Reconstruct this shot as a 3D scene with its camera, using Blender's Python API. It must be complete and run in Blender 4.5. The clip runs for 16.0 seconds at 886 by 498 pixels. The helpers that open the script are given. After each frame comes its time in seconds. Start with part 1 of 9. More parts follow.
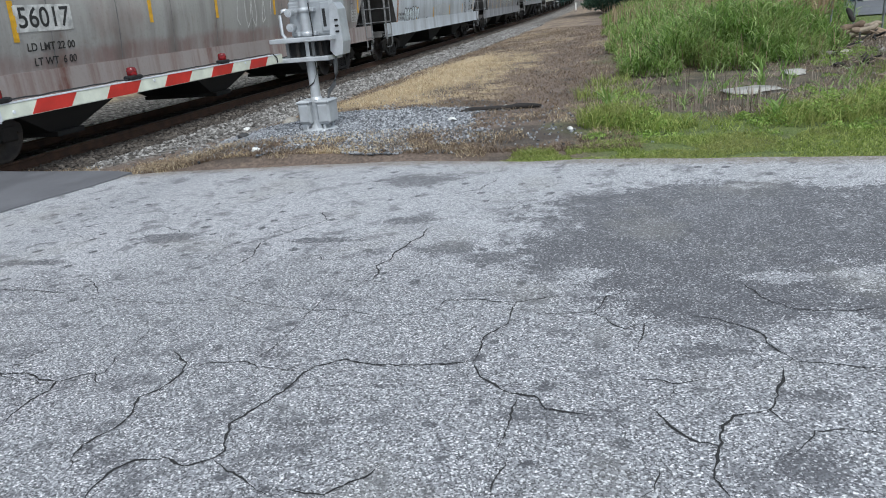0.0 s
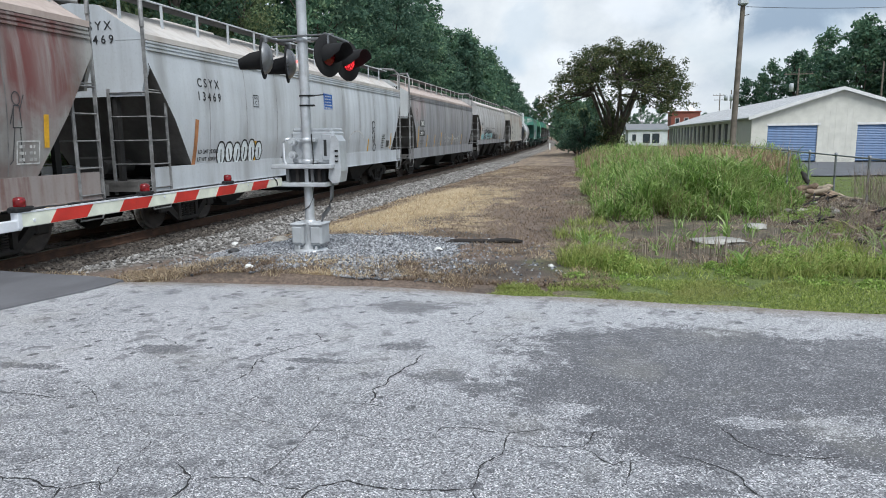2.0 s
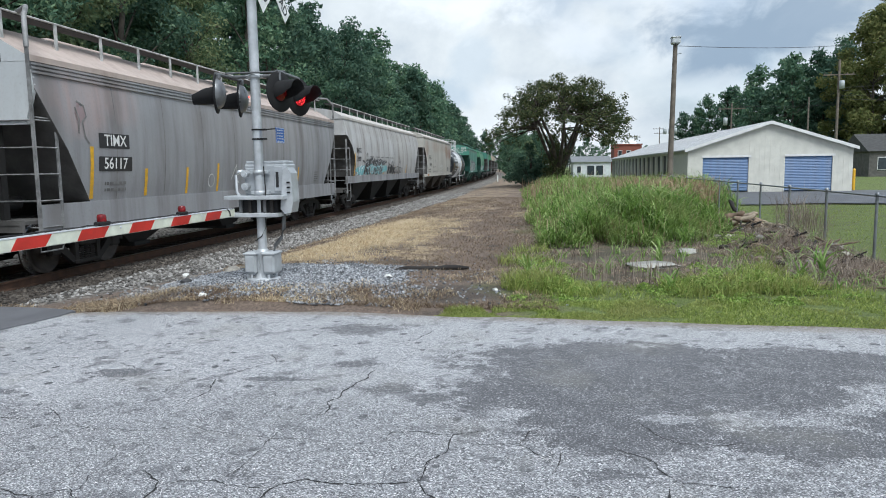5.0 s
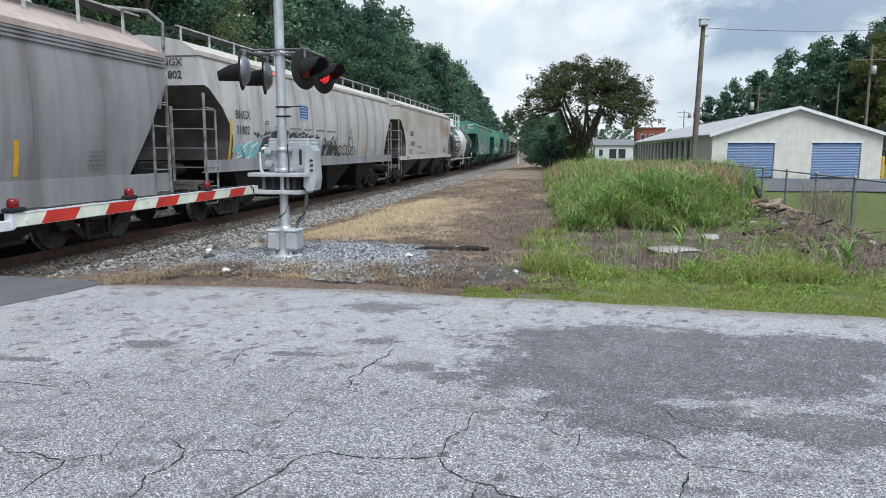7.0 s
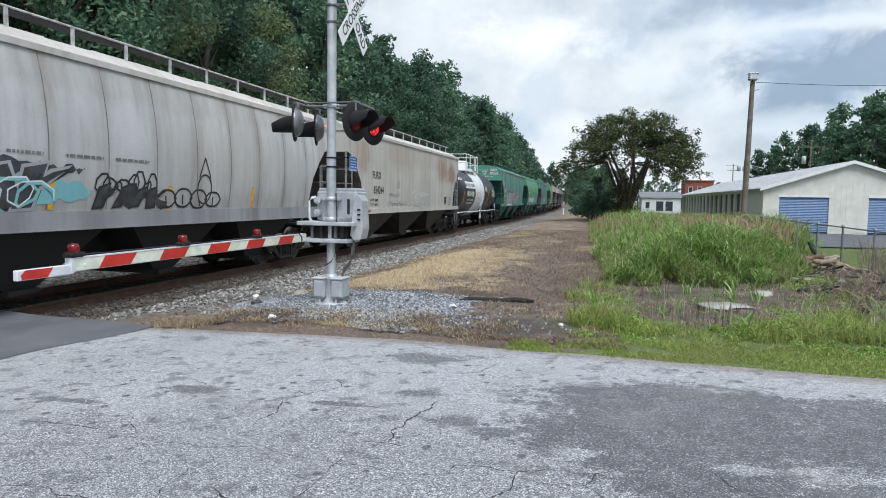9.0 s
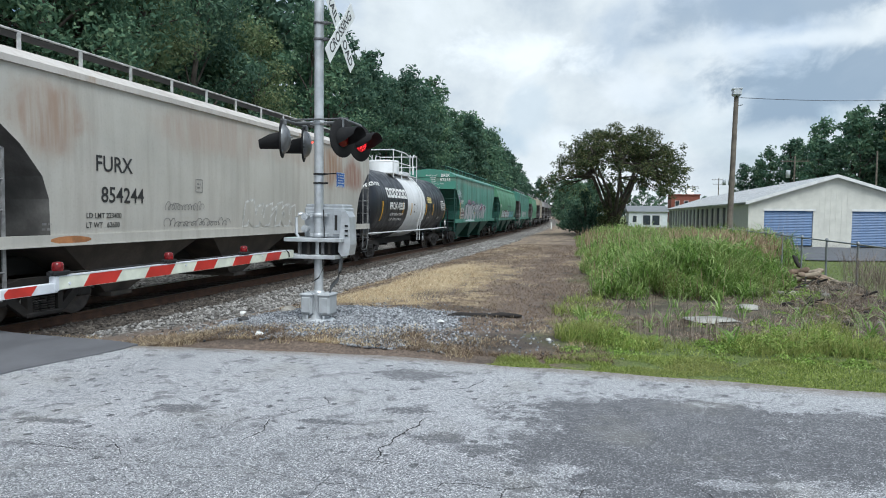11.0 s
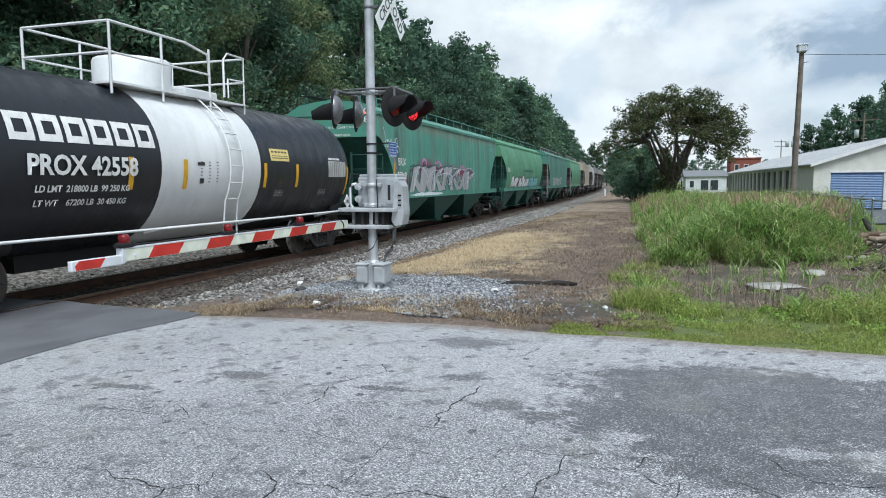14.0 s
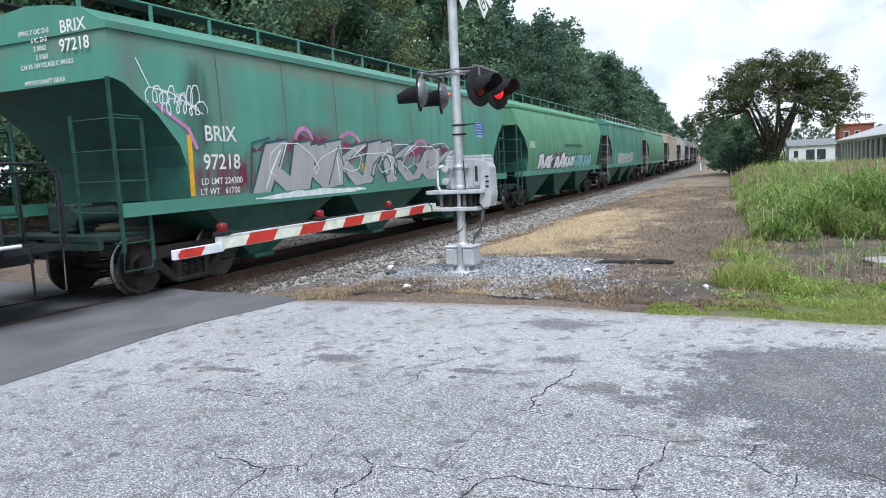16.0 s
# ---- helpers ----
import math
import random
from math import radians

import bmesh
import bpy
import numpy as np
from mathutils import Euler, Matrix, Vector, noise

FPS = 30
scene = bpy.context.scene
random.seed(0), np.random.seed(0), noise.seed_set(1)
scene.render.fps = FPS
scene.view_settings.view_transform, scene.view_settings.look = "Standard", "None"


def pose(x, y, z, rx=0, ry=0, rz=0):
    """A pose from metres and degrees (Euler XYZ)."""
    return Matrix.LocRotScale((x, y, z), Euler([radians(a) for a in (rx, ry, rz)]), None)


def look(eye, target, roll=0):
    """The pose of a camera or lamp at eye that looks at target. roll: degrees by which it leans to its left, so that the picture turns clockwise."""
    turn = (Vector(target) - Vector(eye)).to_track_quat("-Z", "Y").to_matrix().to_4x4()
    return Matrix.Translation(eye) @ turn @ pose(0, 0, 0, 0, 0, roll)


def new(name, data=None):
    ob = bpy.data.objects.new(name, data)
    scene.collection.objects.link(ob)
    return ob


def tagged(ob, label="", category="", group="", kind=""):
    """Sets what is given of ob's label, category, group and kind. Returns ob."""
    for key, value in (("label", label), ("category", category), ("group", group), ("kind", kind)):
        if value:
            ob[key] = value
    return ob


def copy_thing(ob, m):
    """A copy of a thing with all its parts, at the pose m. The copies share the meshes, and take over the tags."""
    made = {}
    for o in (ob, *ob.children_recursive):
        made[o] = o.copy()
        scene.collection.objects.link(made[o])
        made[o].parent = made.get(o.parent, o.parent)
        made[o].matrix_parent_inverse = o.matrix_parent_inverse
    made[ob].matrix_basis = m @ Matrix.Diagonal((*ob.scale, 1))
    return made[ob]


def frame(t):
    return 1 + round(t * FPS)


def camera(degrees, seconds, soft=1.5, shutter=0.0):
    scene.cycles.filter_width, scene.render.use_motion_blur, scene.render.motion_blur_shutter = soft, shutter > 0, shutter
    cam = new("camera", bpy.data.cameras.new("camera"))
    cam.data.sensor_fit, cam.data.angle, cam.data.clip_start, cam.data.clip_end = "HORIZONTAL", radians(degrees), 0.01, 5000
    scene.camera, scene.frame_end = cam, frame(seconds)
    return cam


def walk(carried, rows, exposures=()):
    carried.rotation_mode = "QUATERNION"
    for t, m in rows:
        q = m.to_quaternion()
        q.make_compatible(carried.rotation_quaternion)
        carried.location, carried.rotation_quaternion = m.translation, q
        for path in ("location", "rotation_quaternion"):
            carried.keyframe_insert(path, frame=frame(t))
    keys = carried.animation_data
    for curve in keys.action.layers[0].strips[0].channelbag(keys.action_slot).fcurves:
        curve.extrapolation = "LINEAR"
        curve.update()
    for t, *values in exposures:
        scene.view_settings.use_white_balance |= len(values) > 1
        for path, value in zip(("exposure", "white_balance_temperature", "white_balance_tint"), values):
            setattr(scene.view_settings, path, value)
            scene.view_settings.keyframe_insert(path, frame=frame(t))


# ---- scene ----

# ---- camera ----
cam = camera(65.4, 16.0, 1.0)
PATH = [
    (0, (-0.575, 1.709, 1.41), (-1.096, 3.524, 0.75), -5.1),
    (0.5, (-0.676, 1.581, 1.465), (-1.113, 3.411, 0.789), -2.9),
    (1, (-0.663, 1.517, 1.482), (-1.119, 3.365, 0.867), -2.9),
    (1.5, (-0.641, 1.491, 1.494), (-1.109, 3.37, 0.994), -2.3),
    (2, (-0.691, 1.401, 1.546), (-1.128, 3.326, 1.224), -0.7),
    (2.5, (-0.726, 1.267, 1.584), (-1.116, 3.219, 1.391), -0.0),
    (3, (-0.721, 1.182, 1.585), (-1.061, 3.148, 1.447), 0.1),
    (3.5, (-0.695, 1.103, 1.586), (-0.998, 3.075, 1.445), 0.1),
    (4, (-0.602, 1.051, 1.562), (-0.902, 3.021, 1.404), -0.4),
    (4.5, (-0.554, 1.019, 1.543), (-0.86, 2.986, 1.352), -1.1),
    (5, (-0.583, 0.998, 1.532), (-0.881, 2.962, 1.3), -0.9),
    (7.5, (-0.61, 0.969, 1.528), (-0.985, 2.912, 1.24), 0.4),
    (8, (-0.614, 0.977, 1.545), (-1.035, 2.918, 1.309), 0.6),
    (8.5, (-0.634, 0.98, 1.545), (-1.111, 2.914, 1.365), 0.7),
    (11, (-0.617, 0.972, 1.563), (-1.063, 2.918, 1.46), 0.6),
    (11.5, (-0.621, 0.965, 1.56), (-1.039, 2.917, 1.43), 0.6),
    (12, (-0.632, 0.956, 1.562), (-1.055, 2.905, 1.414), 0.6),
    (12.5, (-0.63, 0.968, 1.555), (-1.074, 2.912, 1.397), 0.5),
    (13, (-0.635, 0.968, 1.56), (-1.102, 2.906, 1.394), 0.4),
    (13.5, (-0.637, 0.972, 1.558), (-1.147, 2.898, 1.381), 0.2),
    (14, (-0.65, 0.998, 1.544), (-1.239, 2.9, 1.353), -0.5),
    (14.5, (-0.667, 1.064, 1.536), (-1.351, 2.932, 1.335), -1.6),
    (15, (-0.679, 1.066, 1.529), (-1.434, 2.907, 1.321), -2.7),
    (15.5, (-0.679, 1.088, 1.525), (-1.474, 2.91, 1.307), -3.2),
    (16, (-0.694, 1.083, 1.525), (-1.521, 2.889, 1.29), -2.7),
]
walk(cam, [(t, look(eye, target, roll)) for t, eye, target, roll in PATH], exposures=[(0, 0.38, 5840, 7), (1, 0.41, 5850, 7), (1.5, 0.48, 5860, 8), (2.5, 0.5, 6000, 8), (4, 0.48, 5840, 6), (8, 0.54, 5880, 8), (11, 0.46, 5810, 5), (12.5, 0.45, 5810, 5), (14, 0.52, 5790, 5), (15, 0.58, 5790, 7), (15.5, 0.74, 5820, 10), (16, 0.8, 5820, 10)])

# ---- node helpers ----
def nodes_of(name):
    m = bpy.data.materials.new(name)
    m.use_nodes = True
    nt = m.node_tree
    return m, nt, nt.nodes["Principled BSDF"]


def noise_node(nt, vec, scale, detail=6, rough=0.55, dist=0.0):
    n = nt.nodes.new("ShaderNodeTexNoise")
    n.inputs["Scale"].default_value, n.inputs["Detail"].default_value = scale, detail
    n.inputs["Roughness"].default_value, n.inputs["Distortion"].default_value = rough, dist
    if vec is not None:
        nt.links.new(vec, n.inputs["Vector"])
    return n.outputs["Fac"]


def ramp(nt, fac, stops):
    r = nt.nodes.new("ShaderNodeValToRGB")
    el = r.color_ramp.elements
    while len(el) < len(stops):
        el.new(0.5)
    for e, (p, c) in zip(el, stops):
        e.position = p
        e.color = (*c, 1) if len(c) == 3 else c
    nt.links.new(fac, r.inputs["Fac"])
    return r.outputs["Color"]


def step(nt, fac, lo, hi, a=0.0, b=1.0):
    r = nt.nodes.new("ShaderNodeMapRange")
    r.interpolation_type = "SMOOTHSTEP"
    for k, v in (("From Min", lo), ("From Max", hi), ("To Min", a), ("To Max", b)):
        r.inputs[k].default_value = v
    nt.links.new(fac, r.inputs["Value"])
    return r.outputs["Result"]


def mixc(nt, fac, a, b, mode="MIX"):
    n = nt.nodes.new("ShaderNodeMixRGB")
    n.blend_type = mode
    for sock, v in (("Fac", fac), ("Color1", a), ("Color2", b)):
        if isinstance(v, (int, float)):
            n.inputs[sock].default_value = v
        elif isinstance(v, tuple):
            n.inputs[sock].default_value = (*v, 1)
        else:
            nt.links.new(v, n.inputs[sock])
    return n.outputs["Color"]


def calc(nt, op, a, b=None):
    n = nt.nodes.new("ShaderNodeMath")
    n.operation = op
    for i, v in enumerate((a, b)):
        if v is None:
            continue
        if isinstance(v, (int, float)):
            n.inputs[i].default_value = v
        else:
            nt.links.new(v, n.inputs[i])
    return n.outputs[0]


def coords(nt, scale=(1, 1, 1), which="Object"):
    tc, mp = nt.nodes.new("ShaderNodeTexCoord"), nt.nodes.new("ShaderNodeMapping")
    mp.inputs["Scale"].default_value = scale
    nt.links.new(tc.outputs[which], mp.inputs["Vector"])
    return mp.outputs["Vector"]


def bump(nt, bsdf, height, strength=0.3, distance=0.02):
    b = nt.nodes.new("ShaderNodeBump")
    b.inputs["Strength"].default_value, b.inputs["Distance"].default_value = strength, distance
    nt.links.new(height, b.inputs["Height"])
    nt.links.new(b.outputs["Normal"], bsdf.inputs["Normal"])


# ---- light: bright overcast, a veiled sun high behind the camera ----
SUN_ELEV, SUN_AZ = radians(56), radians(148)      # azimuth from +y towards +x


def make_world():
    w = bpy.data.worlds.new("sky")
    scene.world = w
    w.use_nodes = True
    nt = w.node_tree
    nt.nodes.clear()
    N, L = nt.nodes.new, nt.links.new
    out, bg = N("ShaderNodeOutputWorld"), N("ShaderNodeBackground")
    sky = N("ShaderNodeTexSky")
    sky.sky_type, sky.sun_disc = "NISHITA", False
    sky.sun_elevation, sky.sun_rotation = SUN_ELEV, SUN_AZ
    sky.dust_density, sky.air_density = 2.0, 1.0
    tc, mp = N("ShaderNodeTexCoord"), N("ShaderNodeMapping")
    mp.inputs["Location"].default_value = (1.35, 0.55, 0.2)
    mp.inputs["Scale"].default_value = (1.0, 1.0, 1.35)
    L(tc.outputs["Generated"], mp.inputs["Vector"])
    big, small = N("ShaderNodeTexNoise"), N("ShaderNodeTexNoise")
    for n, sc, det, rough, dist in ((big, 1.9, 9, 0.5, 0.2), (small, 3.0, 12, 0.6, 0.25)):
        n.inputs["Scale"].default_value, n.inputs["Detail"].default_value = sc, det
        n.inputs["Roughness"].default_value, n.inputs["Distortion"].default_value = rough, dist
        L(mp.outputs["Vector"], n.inputs["Vector"])
    wisp = noise_node(nt, mp.outputs["Vector"], 9.0, 9, 0.6, 0.3)
    cover = N("ShaderNodeMapRange")                # where cloud hides the blue
    for k, v in (("From Min", 0.36), ("From Max", 0.5)):
        cover.inputs[k].default_value = v
    L(big.outputs["Fac"], cover.inputs["Value"])
    tone = N("ShaderNodeValToRGB")                 # grey undersides to sunlit white
    el = tone.color_ramp.elements
    el[0].position, el[0].color = 0.36, (3.9, 4.2, 4.55, 1)
    el[1].position, el[1].color = 0.66, (6.9, 6.9, 6.8, 1)
    for at, c in ((0.45, (5.0, 5.2, 5.35, 1)), (0.5, (5.65, 5.75, 5.75, 1)), (0.55, (6.15, 6.2, 6.1, 1))):
        e = el.new(at)
        e.color = c
    L(small.outputs["Fac"], tone.inputs["Fac"])
    mix = N("ShaderNodeMixRGB")
    L(cover.outputs["Result"], mix.inputs["Fac"])
    gain = N("ShaderNodeMixRGB")
    gain.blend_type = "MULTIPLY"
    gain.inputs["Fac"].default_value, gain.inputs["Color2"].default_value = 1, (1.0, 1.0, 1.0, 1)
    L(sky.outputs["Color"], gain.inputs["Color1"])
    L(gain.outputs["Color"], mix.inputs["Color1"])
    L(tone.outputs["Color"], mix.inputs["Color2"])
    col = mix.outputs["Color"]
    # single cloud masses: azimuth and elevation of the middle, half width and half height in degrees, colour
    for az, elev, hw, hh, c, amt in ((15.2, 9.9, 7.0, 3.1, (2.6, 3.15, 3.8, 1), 0.95), (12.0, 15.4, 8.5, 1.7, (2.9, 3.4, 4.0, 1), 0.8), (25, 12.5, 8, 3.0, (3.0, 3.5, 4.1, 1), 0.8), (-5.6, 8.2, 2.2, 2.4, (4.3, 4.9, 5.4, 1), 0.45), (-8.4, 5.6, 2.0, 1.3, (4.3, 4.9, 5.4, 1), 0.7), (22, 20, 14, 4, (3.3, 3.8, 4.3, 1), 0.6),
                                     (-7.5, 12.6, 4.8, 1.8, (7.9, 7.85, 7.7, 1), 0.8), (14.5, 12.7, 6.5, 0.8, (6.9, 6.95, 6.9, 1), 0.7), (-3.2, 6.0, 2.2, 1.4, (7.4, 7.4, 7.35, 1), 0.7), (2.5, 9.5, 2.5, 1.6, (7.0, 7.0, 7.0, 1), 0.6), (16.5, 5.4, 6, 1.2, (6.4, 6.5, 6.5, 1), 0.6)):
        a, b = radians(az), radians(elev)
        mid = Vector((math.sin(a) * math.cos(b), math.cos(a) * math.cos(b), math.sin(b)))
        right = Vector((math.cos(a), -math.sin(a), 0))
        up = right.cross(mid)
        dots = []
        for axis, k in ((mid, 1.0), (right, 1 / math.sin(radians(hw))), (up, 1 / math.sin(radians(hh)))):
            d = N("ShaderNodeVectorMath")
            d.operation = "DOT_PRODUCT"
            L(tc.outputs["Generated"], d.inputs[0])
            d.inputs[1].default_value = axis * k
            dots.append(d.outputs["Value"])
        r2 = calc(nt, "SQRT", calc(nt, "ADD", calc(nt, "MULTIPLY", dots[1], dots[1]), calc(nt, "MULTIPLY", dots[2], dots[2])))
        r2 = calc(nt, "ADD", r2, calc(nt, "MULTIPLY", calc(nt, "SUBTRACT", wisp, 0.5), 3.6))
        f = calc(nt, "MULTIPLY", step(nt, r2, 0.35, 1.3, amt, 0), step(nt, dots[0], 0.3, 0.5))
        col = mixc(nt, f, col, c[:3])
    L(col, bg.inputs["Color"])
    bg.inputs["Strength"].default_value = 0.1
    L(bg.outputs["Background"], out.inputs["Surface"])


sun = new("sun", bpy.data.lights.new("sun", "SUN"))
sun.data.energy, sun.data.angle, sun.data.color = 2.5, radians(30), (1.0, 0.96, 0.9)
sun.matrix_world = look((0, 0, 0), (-math.sin(SUN_AZ) * math.cos(SUN_ELEV), -math.cos(SUN_AZ) * math.cos(SUN_ELEV), -math.sin(SUN_ELEV)))
make_world()


# ---- mesh helpers ----
class Geo:
    """Collects vertices and faces of one mesh."""

    def __init__(self):
        self.v, self.f, self.m, self.smooth = [], [], [], []

    def add(self, verts, faces, mi=0, smooth=False):
        o = len(self.v)
        self.v.extend(tuple(p) for p in verts)
        for f in faces:
            self.f.append(tuple(i + o for i in f))
            self.m.append(mi)
            self.smooth.append(smooth)
        return self

    def box(self, x0, y0, z0, x1, y1, z1, mi=0, bev=0.0, M=None):
        if bev <= 0:
            vs = [(x, y, z) for z in (z0, z1) for y in (y0, y1) for x in (x0, x1)]
            fs = [(0, 2, 3, 1), (4, 5, 7, 6), (0, 1, 5, 4), (2, 6, 7, 3), (0, 4, 6, 2), (1, 3, 7, 5)]
        else:
            b = min(bev, (x1 - x0) * 0.49, (y1 - y0) * 0.49, (z1 - z0) * 0.49)
            vs, fs = [], []
            ring = lambda z, i: [(x0 + i, y0 + b, z), (x0 + b, y0 + i, z), (x1 - b, y0 + i, z), (x1 - i, y0 + b, z),
                                 (x1 - i, y1 - b, z), (x1 - b, y1 - i, z), (x0 + b, y1 - i, z), (x0 + i, y1 - b, z)]
            inner = lambda z: [(x0 + b, y0 + b, z)] * 2 + [(x1 - b, y0 + b, z)] * 2 + [(x1 - b, y1 - b, z)] * 2 + [(x0 + b, y1 - b, z)] * 2
            vs = ring(z0 + b, 0) + ring(z1 - b, 0) + ring(z0, b * 0.9) + ring(z1, b * 0.9)
            for i in range(8):
                j = (i + 1) % 8
                fs += [(i, j, 8 + j, 8 + i), (16 + i, 16 + j, j, i), (8 + i, 8 + j, 24 + j, 24 + i)]
            fs += [tuple(range(23, 15, -1)), tuple(range(24, 32))]
        if M is not None:
            vs = [tuple(M @ Vector(p)) for p in vs]
        return self.add(vs, fs, mi)

    def tube(self, pts, r, n=8, mi=0, caps=True, smooth=True):
        """A round bar along pts; r a number or one per point."""
        pts = [Vector(p) for p in pts]
        rs = r if isinstance(r, (list, tuple)) else [r] * len(pts)
        up = Vector((0.13, 0.21, 0.97))
        vs, fs = [], []
        for i, p in enumerate(pts):
            d = (pts[min(i + 1, len(pts) - 1)] - pts[max(i - 1, 0)]).normalized()
            ref = up if abs(d.dot(up)) < 0.95 else Vector((1, 0.1, 0))
            a = d.cross(ref).normalized()
            b = d.cross(a)
            for k in range(n):
                t = 2 * math.pi * k / n
                vs.append(p + (a * math.cos(t) + b * math.sin(t)) * rs[i])
        for i in range(len(pts) - 1):
            for k in range(n):
                k2 = (k + 1) % n
                fs.append((i * n + k, i * n + k2, (i + 1) * n + k2, (i + 1) * n + k))
        self.add(vs, fs, mi, smooth)
        if caps:
            o = (len(pts) - 1) * n
            self.add(vs[:n], [tuple(range(n - 1, -1, -1))], mi)
            self.add(vs[o:], [tuple(range(n))], mi)
        return self

    def lathe(self, prof, M, n=20, mi=0, smooth=True):
        """A turned shape: prof of (radius, height) along the local z of M."""
        vs, fs = [], []
        for r, h in prof:
            for k in range(n):
                t = 2 * math.pi * k / n
                vs.append(tuple(M @ Vector((r * math.cos(t), r * math.sin(t), h))))
        for i in range(len(prof) - 1):
            for k in range(n):
                k2 = (k + 1) % n
                fs.append((i * n + k, i * n + k2, (i + 1) * n + k2, (i + 1) * n + k))
        return self.add(vs, fs, mi, smooth)

    def prism(self, poly, lo, hi, axis="x", mi=0):
        """poly, in the two other axes in order, drawn out from lo to hi along axis."""
        def put(a, b, c):
            return {"x": (c, a, b), "y": (a, c, b), "z": (a, b, c)}[axis]
        n = len(poly)
        vs = [put(a, b, lo) for a, b in poly] + [put(a, b, hi) for a, b in poly]
        fs = [tuple(range(n)), tuple(range(2 * n - 1, n - 1, -1))] + [(i, n + i, n + (i + 1) % n, (i + 1) % n) for i in range(n)]
        return self.add(vs, fs, mi)

    def mesh(self, name, mats):
        me = bpy.data.meshes.new(name)
        me.from_pydata(self.v, [], self.f)
        for m in (mats if isinstance(mats, (list, tuple)) else [mats]):
            me.materials.append(m)
        me.polygons.foreach_set("material_index", self.m)
        me.polygons.foreach_set("use_smooth", self.smooth)
        me.update()
        return me


def fix_normals(me):
    bm = bmesh.new()
    bm.from_mesh(me)
    bmesh.ops.recalc_face_normals(bm, faces=bm.faces)
    bm.to_mesh(me)
    bm.free()
    return me


def part(name, geo, mats, parent=None, label="", m=None, turn=False):
    """Links a Geo (or a mesh) as one mesh object under parent."""
    me = geo if isinstance(geo, bpy.types.Mesh) else geo.mesh(name, mats)
    if turn:
        fix_normals(me)
    ob = new(name, me)
    if parent is not None:
        ob.parent = parent
    if m is not None:
        ob.matrix_basis = m
    if label:
        ob["label"] = label
    return ob


def thing(name, m, label, category, group="", kind=""):
    ob = new(name)
    ob.matrix_basis = m
    return tagged(ob, label, category, group, kind)


def lettering(body, size, extrude=0.002, bold=0.012):
    """A mesh of flat letters in the x-y plane, centred."""
    cu = bpy.data.curves.new("letters", "FONT")
    cu.body, cu.size, cu.extrude, cu.align_x, cu.align_y = body, size, extrude, "CENTER", "CENTER"
    cu.resolution_u = 3
    cu.offset = bold * size
    ob = bpy.data.objects.new("letters", cu)
    scene.collection.objects.link(ob)
    bpy.context.view_layer.update()
    me = bpy.data.meshes.new_from_object(ob.evaluated_get(bpy.context.evaluated_depsgraph_get()))
    bpy.data.objects.remove(ob)
    bpy.data.curves.remove(cu)
    return me


# ---- materials ----
def plain(name, c, rough=0.6, metal=0.0, vary=0.12, scale=6.0, bumpy=0.08, glow=None, random_tint=0.0):
    """A surface of one colour with grain and blotches."""
    m, nt, bs = nodes_of(name)
    v = coords(nt)
    big, fine = noise_node(nt, v, scale), noise_node(nt, v, scale * 12, 4)
    dark = tuple(x * (1 - vary * 2) for x in c)
    light = tuple(min(1, x * (1 + vary)) for x in c)
    col = mixc(nt, step(nt, big, 0.3, 0.7), dark, light)
    col = mixc(nt, step(nt, fine, 0.35, 0.75, 0, vary * 1.5), col, tuple(x * 0.5 for x in c))
    if random_tint:
        oi = nt.nodes.new("ShaderNodeObjectInfo")
        col = mixc(nt, calc(nt, "MULTIPLY", oi.outputs["Random"], random_tint), col, tuple(x * 0.3 for x in c))
    nt.links.new(col, bs.inputs["Base Color"])
    nt.links.new(step(nt, big, 0.2, 0.8, max(0, rough - 0.1), min(1, rough + 0.1)), bs.inputs["Roughness"])
    bs.inputs["Metallic"].default_value = metal
    if bumpy:
        bump(nt, bs, fine, bumpy, 0.01)
    if glow:
        bs.inputs["Emission Color"].default_value = (*glow[0], 1)
        bs.inputs["Emission Strength"].default_value = glow[1]
    return m


